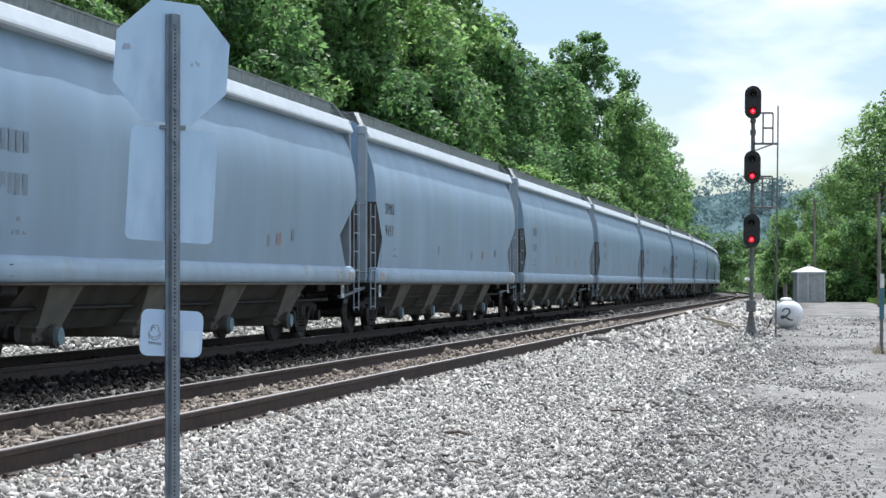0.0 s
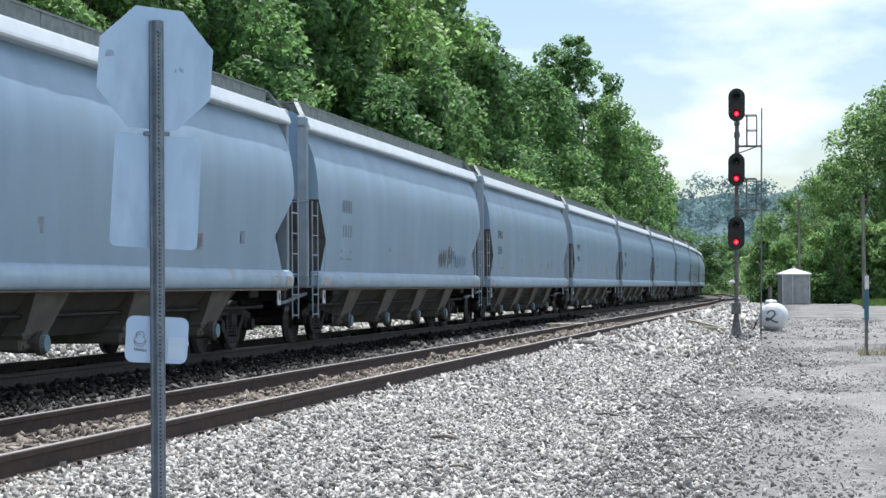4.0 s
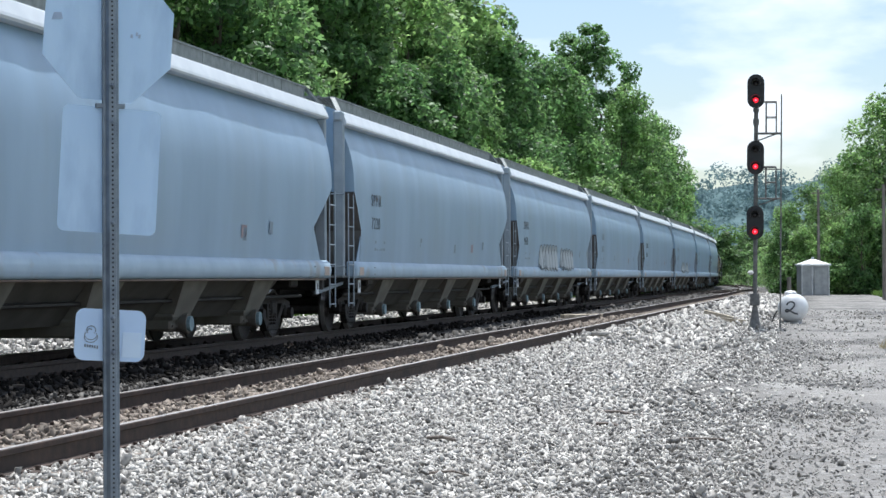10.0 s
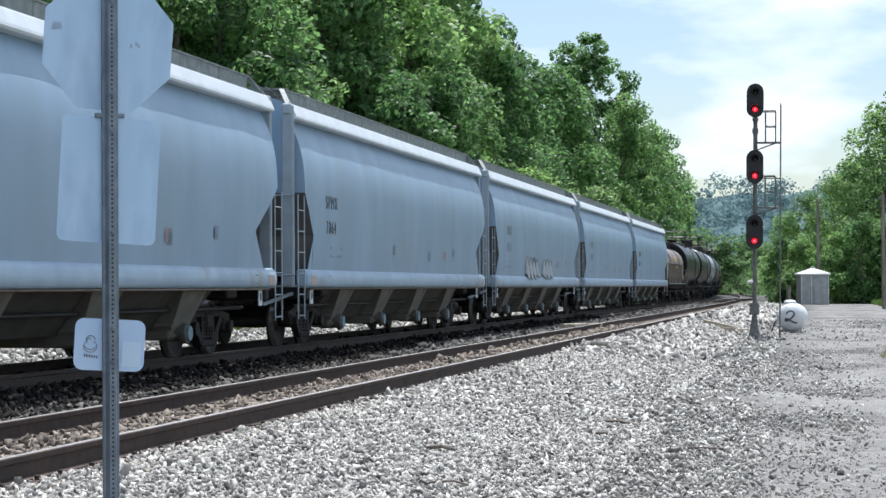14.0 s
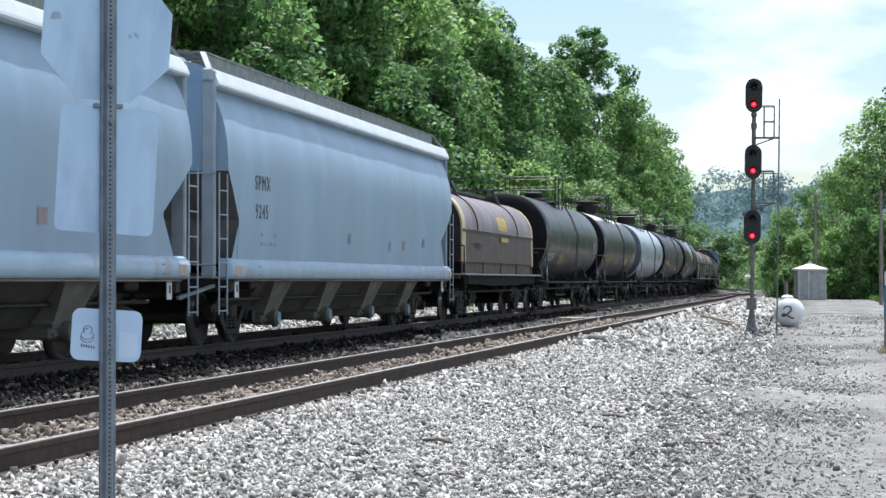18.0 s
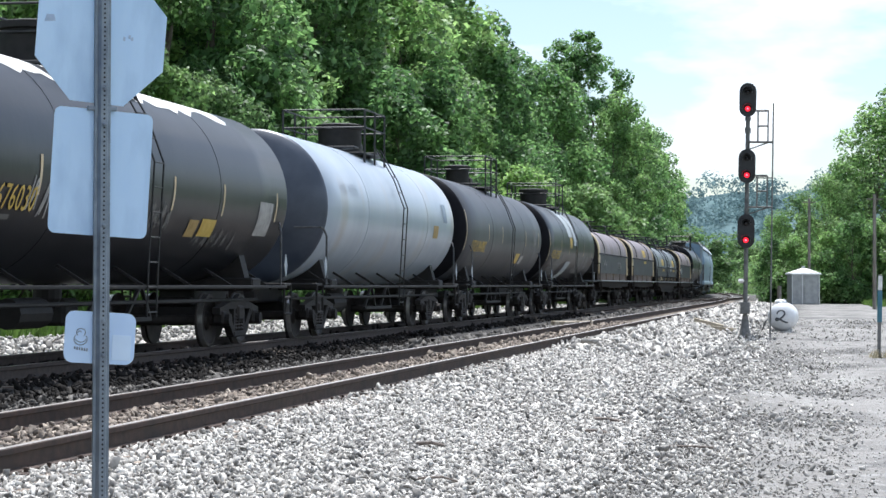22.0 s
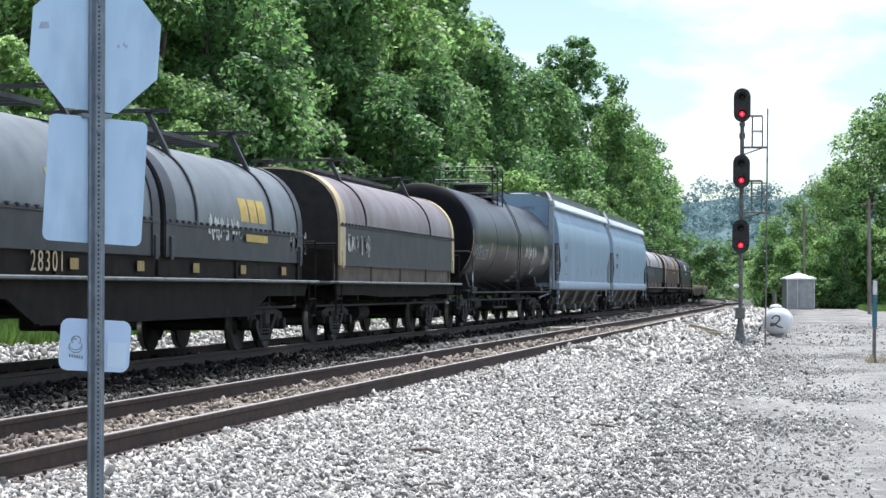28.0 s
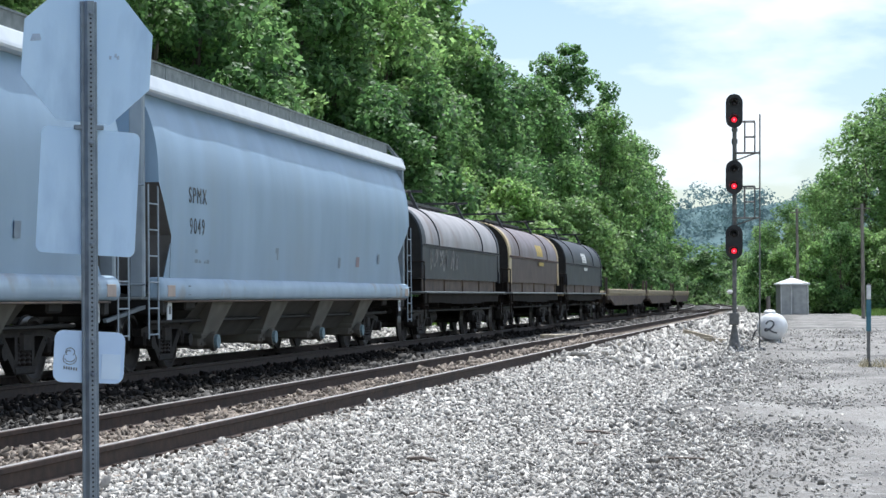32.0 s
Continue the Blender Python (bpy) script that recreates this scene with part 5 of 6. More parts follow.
couple(build_tank("black tank car streaked with white on its top", 16.8, TANK_BLACK, 42, 1.46,
                  [(2.7, 3.4, 1.72, 1.98, DECAL_YELLOW, 0), (5.6, 6.4, 1.8, 2.35, DECAL_FADED, 0), (2.1, 2.55, 1.7, 1.95, FADED_YELLOW, 0)],
                  [(-4.2, -2.9, 1.75, 2.3, 3, DECAL_FADED), (-2.6, -1.6, 2.1, 2.55, 4, DECAL_GHOST), (-1.5, -0.6, 1.65, 2.05, 4, DECAL_FADED), (0.2, 1.2, 1.7, 2.2, 4, DECAL_GHOST), (2.6, 4.8, 1.5, 1.9, 6, DECAL_GHOST)],
                  "UTLX 676030|y|-0.48", [(-6.5, -2.2, 3.4), (-1.6, -0.7, 3.6), (0.9, 5.6, 3.3)], (2.05, TRIM_CREAM), (0, 0.5), (-0.5, 0.48, 0.75)), 32.55, 16.8)
couple(build_tank("white tank car with rust streaks along its top", 16.3, TANK_WHITE, 43, 1.46,
                  [(4.0, 4.6, 2.1, 2.4, FADED_YELLOW, 0), (5.2, 5.7, 2.5, 2.95, DECAL_PALE, 0)], (), TANK_WHITE, (), None, (0, 0.1), (0.5, 0.48, 0.75)), 49.6, 16.3)
couple(build_tank("faded black tank car with yellow stencils", 16.1, TANK_GREY, 44, 1.46,
                  [(5.0, 5.7, 2.2, 2.75, DECAL_GHOST, 0), (2.0, 2.7, 1.65, 1.95, DECAL_YELLOW, 0), (3.0, 3.5, 1.65, 1.9, DECAL_FADED, 0.3), (1.1, 1.6, 1.45, 1.6, DECAL_GHOST, 0.3)],
                  (), "UTLX 844882|y|-0.44", (), (2.2, TRIM_CREAM), (0.95, 0.5), (-0.6, 0.34, 0.7)), 65.65, 16.1)
couple(build_tank("black tank car with a pale band over its shoulder", 15.8, TANK_BLACK, 45, 1.46,
                  [(-1.5, -0.25, 2.75, 3.88, SPRAY_FILL, -0.2), (0.05, 1.1, 2.45, 3.87, SPRAY_FILL, -0.2), (-1.7, -0.5, 1.2, 1.85, SPRAY_FILL, 0.6), (-1.05, -0.45, 2.35, 2.72, DECAL_YELLOW, 0),
                   (1.5, 3.4, 1.45, 2.1, DECAL_GHOST, 0.4), (3.9, 5.1, 1.6, 2.15, DECAL_GHOST, 0.4), (-4.6, -3.0, 1.35, 2.0, DECAL_GHOST, 0.4)], (), "UTLX 679355|y|-0.42", (), (2.1, TRIM_CREAM), (0.5, 0.7), (-0.5, 0.5, 0.75)), 81.75, 15.8)
couple(build_coil("steel coil car, brown sun-faded hood with cream end bands", 15.2, [(-6.6, 6.0)], COIL_HOOD, COIL_DARK, TRIM_CREAM, 32,
                  None, [(-4.6, -3.2, 1.7, 2.1, 3, DECAL_FADED), (1.6, 3.0, 1.65, 2.1, 4, DECAL_FADED)]), 97.6, 15.3)
couple(build_coil("brown steel coil car with a yellow emblem on the hood", 14.8, [(-6.4, 6.4)], COIL_HOOD, COIL_DARK, TRIM_CREAM, 33,
                  (DECAL_YELLOW, 0.55)), 112.9, 14.9)
couple(build_coil("slate grey coil car with two hoods and yellow emblems", 18.8, [(-8.5, -0.15), (0.15, 7.9)], COIL_GREY, COIL_DARK, COIL_DARK, 34,
                  (DECAL_YELLOW, 0.6), [(2.2, 4.0, 1.75, 2.2, 6, DECAL_WHITE), (7.0, 8.3, 1.65, 2.1, 4, DECAL_FADED)], "28301"), 127.85, 18.8)
couple(build_coil("brown steel coil car with cream trim and white graffiti", 15.2, [(-6.2, 6.4)], COIL_HOOD, COIL_DARK, TRIM_CREAM, 35,
                  None, [(-6.2, -3.4, 1.7, 2.15, 8, DECAL_WHITE)]), 146.7, 15.2)
couple(build_tank("black tank car with white graffiti", 18.9, TANK_BLACK, 46, 1.46,
                  [(6.6, 7.4, 1.9, 2.5, DECAL_FADED, 0), (1.6, 2.4, 1.55, 1.62, DECAL_FADED, 0), (1.5, 2.3, 1.42, 1.49, DECAL_FADED, 0), (1.4, 2.2, 1.29, 1.36, DECAL_FADED, 0), (4.8, 5.3, 1.55, 1.75, DECAL_FADED, 0.3)],
                  [(-7.6, -6.3, 1.9, 2.35, 4, DECAL_FADED), (2.2, 4.9, 2.0, 2.5, 8, DECAL_WHITE), (-3.4, -1.8, 1.8, 2.2, 3, DECAL_GHOST)], "TILX 256226|w|-0.46", (), (1.9, TRIM_CREAM), (0, 0.9), (0.4, 0.5, 0.5)), 161.95, 18.9)
couple(build_hopper("pale grey covered hopper car with a darker grey end", 51, None, (), ("SPMX", "7203"), 1.0), 180.15, 19.5)
couple(build_hopper("pale grey covered hopper car with black stencils", 52, ("SPMX", "9049"), (), None, 1.0), 199.65, 19.5)
couple(build_coil("dark coil car with white graffiti and a sun-bleached hood", 14.1, [(-6.1, 6.1)], COIL_PALE, COIL_DARK, COIL_DARK, 36,
                  None, [(-5.4, -0.8, 1.7, 2.3, 6, DECAL_FADED)]), 219.95, 14.1)
couple(build_coil("brown coil car with cream trim and a yellow emblem", 14.5, [(-6.2, 6.2)], COIL_HOOD, COIL_BROWN, TRIM_CREAM, 37,
                  (DECAL_YELLOW, 0.6)), 234.1, 14.5)
couple(build_coil("dark slate coil car with a white emblem", 15.9, [(-6.7, 6.7)], COIL_DARK, COIL_DARK, COIL_DARK, 38,
                  (DECAL_WHITE, 0.5)), 248.7, 15.9)
for i in range(3):
    couple(build_flat("long empty flat car with a weathered plank deck", 23.0, 60 + i), 264.8 + 23.1 * i, 23.0)

# ---- ballast and pebbles ----
CORNERS = np.array([(x, y, z) for x in (-1, 1) for y in (-1, 1) for z in (-1, 1)], dtype=float)
QUADS = np.array([(0, 1, 3, 2), (4, 6, 7, 5), (0, 4, 5, 1), (2, 3, 7, 6), (0, 2, 6, 4), (1, 5, 7, 3)])


def strewn(name, label, mat, zones, seed):
    """Angular stones strewn over zones (u0, u1, y0, y1, per square metre, size), kept to what the bank lets one see."""
    rng = np.random.default_rng(seed)
    us, ys, ss = [], [], []
    for u0, u1, y0, y1, dens, size in zones:
        n = int((u1 - u0) * (y1 - y0) * dens)
        us.append(rng.uniform(u0, u1, n))
        ys.append(rng.uniform(y0, y1, n))
        ss.append(size * rng.lognormal(0, 0.24, n))
    u, y, s = map(np.concatenate, (us, ys, ss))
    n = len(u)
    zz = np.interp(u, PU, PZ) + s * rng.uniform(-0.35, 0.7, n)
    b = np.maximum(0, y - CURVE_Y) ** 2 / (2 * CURVE_R)
    pts = CORNERS[None] * rng.uniform(0.82, 1.0, (n, 8, 1)) * rng.uniform(0.55, 1.0, (n, 8, 3))
    pts = pts * (s[:, None, None] * 0.62) * rng.uniform([0.9, 0.5, 0.22], [2.0, 1.1, 0.5], (n, 3))[:, None, :]
    q = rng.normal(size=(n, 4))
    q /= np.linalg.norm(q, axis=1)[:, None]
    w, x, yy, z = q.T
    rot = np.stack([np.stack([1 - 2 * (yy * yy + z * z), 2 * (x * yy - z * w), 2 * (x * z + yy * w)], -1),
                    np.stack([2 * (x * yy + z * w), 1 - 2 * (x * x + z * z), 2 * (yy * z - x * w)], -1),
                    np.stack([2 * (x * z - yy * w), 2 * (yy * z + x * w), 1 - 2 * (x * x + yy * yy)], -1)], -2)
    pts = np.einsum("nij,nkj->nki", rot, pts)
    pts += np.stack([-(u + b), y, zz], -1)[:, None, :]
    faces = (QUADS[None] + (np.arange(n) * 8)[:, None, None]).reshape(-1, 4)
    return tagged(new(name, quick_mesh(name, pts.reshape(-1, 3), faces, mat)), label, "gravel", kind="stuff")


strewn("ballast_shoulder", "crushed pale limestone ballast beside the near track", STONE,
       [(1.7, 5.35, 9.5, 22, 780, 0.031), (0.6, 1.7, 12.5, 22, 260, 0.029), (2.0, 5.35, 22, 40, 300, 0.04), (2.3, 5.35, 40, 75, 62, 0.085), (0.9, 2.1, 22, 40, 85, 0.043), (1.2, 2.3, 40, 75, 22, 0.07), (-0.4, 1.0, 20, 46, 16, 0.04), (2.0, 5.35, 75, 150, 16, 0.13)], 1)
strewn("ballast_between_rails", "brown dusty ballast between the rails of the near track", STONE_BROWN,
       [(5.5, 6.85, 10, 34, 170, 0.044), (5.5, 6.85, 34, 70, 60, 0.075)], 2)
strewn("ballast_between_tracks", "grey ballast between the two tracks", STONE_DIRTY,
       [(7.0, 8.4, 16, 36, 220, 0.048), (7.0, 8.5, 36, 80, 55, 0.08), (7.0, 8.7, 80, 140, 16, 0.13)], 3)
# These stones also cover the strip beside the rails that the train would shadow.
strewn("ballast_under_train", "ballast under the far track, brake dust and train shadow painted in", STONE_DUST_SHADE, [(7.95, 8.95, 17, 45, 150, 0.05), (8.95, 12.1, 17, 45, 110, 0.055), (8.95, 12.1, 45, 80, 40, 0.08)], 6)
strewn("ballast_far_side", "pale ballast beyond the far track", STONE, [(12.2, 18.3, 26, 62, 22, 0.08), (12.2, 17.5, 62, 120, 12, 0.11)], 4)
strewn("lot_gravel", "scattered pebbles on the dirt lot", PEBBLE,
       [(-2.8, 1.4, 12.5, 24, 170, 0.0135), (-4.5, 1.8, 24, 50, 60, 0.022), (-5, 1.8, 50, 90, 6, 0.045), (-0.4, 1.7, 13, 30, 45, 0.032)], 5)


# ---- trees ----
LEAF_SHAPE = np.array([(0, -0.5, 0), (0.3, -0.05, 0.05), (0, 0.55, -0.04), (-0.3, 0.0, 0.06)])


def leaf_cloud(rng, centres, radii, count, size, squash=0.8):
    """Leaves in clumps: most of them near each clump's outer side."""
    k = rng.integers(0, len(centres), count)
    d = rng.normal(size=(count, 3))
    d /= np.linalg.norm(d, axis=1)[:, None]
    r = radii[k] * rng.uniform(0.45, 1.08, count) ** 0.6
    p = centres[k] + d * r[:, None] * np.array([1, 1, squash])
    nrm = d * 0.55 + rng.normal(size=(count, 3)) * 0.55 + np.array([0, 0, 0.55])
    nrm /= np.linalg.norm(nrm, axis=1)[:, None]
    t = np.cross(nrm, rng.normal(size=(count, 3)))
    t /= np.linalg.norm(t, axis=1)[:, None]
    b = np.cross(nrm, t)
    s = size * rng.uniform(0.6, 1.35, count)
    v = p[:, None, :] + s[:, None, None] * (LEAF_SHAPE[None, :, 0:1] * t[:, None, :] + LEAF_SHAPE[None, :, 1:2] * b[:, None, :] + LEAF_SHAPE[None, :, 2:3] * nrm[:, None, :])
    f = np.arange(count * 4).reshape(-1, 4)
    return v.reshape(-1, 3), f


def tree_meshes(seed, height, spread, leaves, leaf_size, mat, low=0.2, clumps=60, puff=1.0):
    """Trunk with limbs, and a crown of clumped leaves with gaps."""
    rng = np.random.default_rng(seed)
    sh = Shape()
    pts = [Vector((0, 0, -0.6))]
    for i in range(1, 7):
        pts.append(Vector((rng.normal() * 0.18 * i ** 0.5, rng.normal() * 0.18 * i ** 0.5, height * 0.8 * i / 6)))
    r0 = height * 0.014 + 0.06
    for i in range(6):
        sh.rod(pts[i], pts[i + 1], r0 * (1 - i / 6.6), r0 * (1 - (i + 1) / 6.6), 8, caps=False)
    centres, radii = [], []
    for i in range(clumps):
        f = low + (1 - low) * (i + rng.uniform(0, 1)) / clumps
        env = math.sin(math.pi * min(1, max(0.04, (f - low * 0.6) / (1.02 - low * 0.6))) ** 0.8) ** 0.7
        a = rng.uniform(0, 2 * math.pi)
        rr = spread * env * rng.uniform(0.35, 1.0)
        c = np.array([math.cos(a) * rr, math.sin(a) * rr, height * f * rng.uniform(0.94, 1.04)])
        centres.append(c)
        radii.append(spread * rng.uniform(0.17, 0.36) * puff)
        if i % 3 == 0:
            j = min(5, int(f * 0.75 * 6))
            base = pts[j]
            mid = base.lerp(Vector(c), 0.5) + Vector((0, 0, 0.4))
            sh.rod(base, mid, r0 * 0.34 * (1.1 - f), r0 * 0.2 * (1.1 - f), 5, caps=False)
            sh.rod(mid, Vector(c), r0 * 0.2 * (1.1 - f), 0.015, 5, caps=False)
    v, fc = leaf_cloud(rng, np.array(centres), np.array(radii), leaves, leaf_size)
    return mesh_of("trunk", sh, BARK, True), quick_mesh("crown", v, fc, mat)


def plant(name, meshes, m, label, group):
    t = thing(name, label, "tree", m, group=group)
    linked("trunk", meshes[0], t, pose(0, 0, 0))
    linked("crown", meshes[1], t, pose(0, 0, 0))
    return t


FINE_TREES = [tree_meshes(180 + i, h, s, 27000, 0.25, mt, lo, 58, 1.05) for i, (h, s, mt, lo) in enumerate(
    [(19, 4.6, LEAF_A, 0.08), (21, 5.0, LEAF_B, 0.1), (18, 4.6, LEAF_B, 0.06)])]
FINE_EDGE = [tree_meshes(190 + i, h, s, 15000, 0.22, mt, 0.04, 40) for i, (h, s, mt) in enumerate([(10, 3.6, LEAF_B), (8.5, 3.4, LEAF_C)])]
NEAR_TREES = [tree_meshes(100 + i, h, s, 12000, 0.38, mt, lo, 58, 1.05) for i, (h, s, mt, lo) in enumerate(
    [(19, 4.6, LEAF_A, 0.1), (21, 5.0, LEAF_B, 0.12), (17, 4.4, LEAF_B, 0.06), (20, 4.2, LEAF_A, 0.1)])]
EDGE_TREES = [tree_meshes(120 + i, h, s, 9000, 0.34, mt, 0.04, 50) for i, (h, s, mt) in enumerate(
    [(10, 3.6, LEAF_B), (8.5, 3.4, LEAF_C), (11.5, 3.8, LEAF_A)])]
LOT_TREES = [tree_meshes(140 + i, h, s, 11000, 0.34, mt, 0.04, 70) for i, (h, s, mt) in enumerate([(19, 4.8, LEAF_C), (18, 4.6, LEAF_B)])]
FAR_TREES = [tree_meshes(160 + i, h, s, 5000, 0.5, LEAF_C, 0.0, 40) for i, (h, s) in enumerate([(9, 4.0), (7.5, 3.8)])]
rng = random.Random(5)
# wood on the bank beyond the far track; it closes in on the line farther on
def bank_tree(meshes, u, y, sc, label="leafy green broadleaf tree on the wooded bank"):
    m = pose(-(u + bend(y)), y, ground_z(u, y) - 0.1, 0, 0, rng.uniform(0, 360)) @ Matrix.Diagonal((sc, sc, sc * rng.uniform(0.94, 1.06), 1))
    return plant("broadleaf_tree", meshes, m, label, "trees on the bank")


def wood_edge(y):
    """How far the edge of the wood stands from the camera's line, measured like the tracks."""
    return float(np.interp(y, [0, 70, 120, 170, 400], [25.5, 25.5, 19.5, 15.0, 14.0]))


y = 36.0
while y < 165:
    e = wood_edge(y)
    for du, pick, chance, k in ((0.0, EDGE_TREES, 0.9, 1.0), (4.6, NEAR_TREES, 1.0, 1.02), (9.5, NEAR_TREES, 1.0, 1.06)):
        if rng.random() < chance:
            pick = {id(NEAR_TREES): FINE_TREES, id(EDGE_TREES): FINE_EDGE}[id(pick)] if y < 84 and du < 9 else pick
            bank_tree(rng.choice(pick), e + du + rng.uniform(-0.9, 1.1), y + rng.uniform(-1.6, 1.6), k * rng.uniform(0.92, 1.1) * (1.0 if y < 120 else 1.12 if du > 9 and y < 150 else 0.96 if du > 9 else 0.88))
    y += 5.4 if y < 128 else 7.5
for i in range(11):
    y = 166 + i * 8.5
    e = wood_edge(y)
    bank_tree(rng.choice(NEAR_TREES), e + 0.9 + rng.uniform(-0.4, 0.5), y, (0.76 if i < 3 else 0.82) * rng.uniform(0.93, 1.05))
    bank_tree(rng.choice(EDGE_TREES), e - 0.7 + rng.uniform(-0.3, 0.5), y + 3.5, 0.75 * rng.uniform(0.9, 1.2))
    if i < 9:
        bank_tree(rng.choice(NEAR_TREES), e + 8 + rng.uniform(-1, 1), y + 2, 0.8 * rng.uniform(0.9, 1.05))
# tall tree that stands clear above the others
TALL = tree_meshes(157, 21.3, 4.6, 13000, 0.3, LEAF_A, 0.42, 90, 0.55)
for x, sc, turn in ((-19.5, 1.03, 0), (-21.9, 0.99, 130)):
    plant("tall_tree", TALL, pose(x, 172, 0.6, 0, 0, turn) @ Matrix.Diagonal((sc, sc, sc, 1)), "tall dark green tree rising above the wood", "trees on the bank")
# trees round the end of the lot
for x, yy, h in ((-3.4, 176, 8.0), (-1.6, 182, 9.5), (0.4, 174, 10.5), (2.4, 180, 13), (4.6, 177, 16.5), (6.8, 182, 19), (10.0, 178, 21),
                 (15.5, 182, 18), (20, 180, 19), (1.6, 192, 12), (6.8, 196, 17), (-4.6, 200, 8)):
    sc = h / 19.0
    plant("broadleaf_tree", rng.choice(LOT_TREES), pose(x, yy, 0.0, 0, 0, rng.uniform(0, 360)) @ Matrix.Diagonal((sc * 1.05, sc * 1.05, sc, 1)),
          "bushy green tree at the end of the gravel lot", "trees by the lot")
for x, yy, sc in ((-3.8, 170, 0.5), (-2.2, 168, 0.55), (0.9, 169, 0.6), (2.6, 167, 0.62), (4.3, 169, 0.7), (6.2, 168, 0.75), (8.4, 170, 0.8), (11, 168, 0.8), (14, 170, 0.8)):
    plant("broadleaf_tree", rng.choice(EDGE_TREES), pose(x, yy, -0.3, 0, 0, rng.uniform(0, 360)) @ Matrix.Diagonal((sc, sc, sc, 1)),
          "low leafy tree at the edge of the gravel lot", "trees by the lot")
for i in range(26):
    yy = 255 + rng.uniform(0, 150)
    x = -40 + i * 1.9 + rng.uniform(-1, 1)
    plant("broadleaf_tree", rng.choice(FAR_TREES), pose(x, yy, 0.3, 0, 0, rng.uniform(0, 360)) @ Matrix.Diagonal((1.1, 1.1, rng.uniform(0.8, 1.15), 1)),
          "light green tree far down the line", "trees down the line")


def hill_top(x):
    return 47 + 3 * np.sin(x * 0.11) + 2 * np.sin(x * 0.23 + 1) + 4 * np.sin(x * 0.012 + 1)


def build_hills():
    """Wooded hills that close the valley, coloured as if seen through haze."""
    r = np.random.default_rng(77)
    n = 2600
    x = r.uniform(-420, 260, n)
    t = r.uniform(0, 1, n)
    c = np.stack([x, 860 + 140 * t, hill_top(x) * t + r.uniform(0, 3, n)], -1)
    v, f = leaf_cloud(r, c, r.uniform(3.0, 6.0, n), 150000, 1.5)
    me = quick_mesh("wooded_hill", v, f, LEAF_HAZE)
    tagged(new("wooded_hill", me), "wooded hills closing the valley, painted pale blue-green for haze", "hills", kind="stuff")
    xs = np.linspace(-600, 600, 61)
    vs, fs = [], []
    for j, (yy, k) in enumerate(((850, -0.02), (920, 0.5), (1000, 1.0), (1200, 1.05))):
        for xx in xs:
            vs.append((xx, yy, k * (hill_top(xx) - 3)))
    for j in range(3):
        for i in range(60):
            fs.append((j * 61 + i, j * 61 + i + 1, (j + 1) * 61 + i + 1, (j + 1) * 61 + i))
    tagged(new("hill_slope", quick_mesh("hill_slope", np.array(vs), np.array(fs), LEAF_HAZE)), "far hillside", "hills", kind="structure")


build_hills()


def undergrowth(name, label, zones, seed, mat, leaf=0.26):
    r = np.random.default_rng(seed)
    cs, rs = [], []
    for u0, u1, y0, y1, n, h in zones:
        u, y = r.uniform(u0, u1, n), r.uniform(y0, y1, n)
        b = np.maximum(0, y - CURVE_Y) ** 2 / (2 * CURVE_R)
        z = np.interp(u, PU, PZ) + r.uniform(0.1, h, n)
        cs.append(np.stack([-(u + b), y, z], -1))
        rs.append(r.uniform(0.5, 1.1, n) * (0.5 + 0.25 * h))
    c, rr = np.concatenate(cs), np.concatenate(rs)
    v, f = leaf_cloud(r, c, rr, len(c) * 75, leaf)
    return tagged(new(name, quick_mesh(name, v, f, mat)), label, "bushes", kind="stuff")


undergrowth("undergrowth", "dense green bushes along the foot of the wood", [(23.5, 29.0, 34, 90, 420, 3.2), (20, 26, 90, 125, 170, 3.2), (14.6, 20.0, 140, 330, 320, 3.0)], 11, LEAF_B)
undergrowth("lot_bushes", "weeds and bushes round the gravel lot", [(-14, 4.0, 166, 171, 90, 2.0), (-13, -8.5, 100, 165, 80, 0.6), (-4, 22, 290, 310, 120, 3.5)], 12, LEAF_C)


def grass_strip(name, label, zones, seed, mat=GRASS, tall=1.0):
    r = np.random.default_rng(seed)
    ps = []
    for u0, u1, y0, y1, n in zones:
        u, y = r.uniform(u0, u1, n), r.uniform(y0, y1, n)
        b = np.maximum(0, y - CURVE_Y) ** 2 / (2 * CURVE_R)
        ps.append(np.stack([-(u + b), y, np.interp(u, PU, PZ)], -1))
    p = np.concatenate(ps)
    n = len(p)
    a = r.uniform(0, 6.28, n)
    side = np.stack([np.cos(a), np.sin(a), np.zeros(n)], -1) * r.uniform(0.02, 0.05, n)[:, None] * tall
    tip = np.stack([r.normal(size=n) * 0.1, r.normal(size=n) * 0.1, r.uniform(0.15, 0.5, n) * tall], -1)
    v = np.stack([p - side, p + side, p + tip], 1).reshape(-1, 3)
    return tagged(new(name, quick_mesh(name, v, np.arange(n * 3).reshape(-1, 3), mat)), label, "grass", kind="stuff")


grass_strip("verge_grass", "rough green grass beyond the far track", [(18.0, 25.5, 30, 80, 52000), (16.5, 20, 90, 140, 8000), (-12, -8.5, 100, 160, 5000), (-9.5, -3.6, 146, 166, 5000)], 13)

grass_strip("dry_weeds", "tuft of dry weeds round the marker post", [(-1.75, -1.0, 42.6, 43.6, 130), (-2.3, -1.6, 43.2, 44.0, 60)], 14, DRY_GRASS, 0.45)

# ---- signal ----
SX, SY = -2.07, 57.5


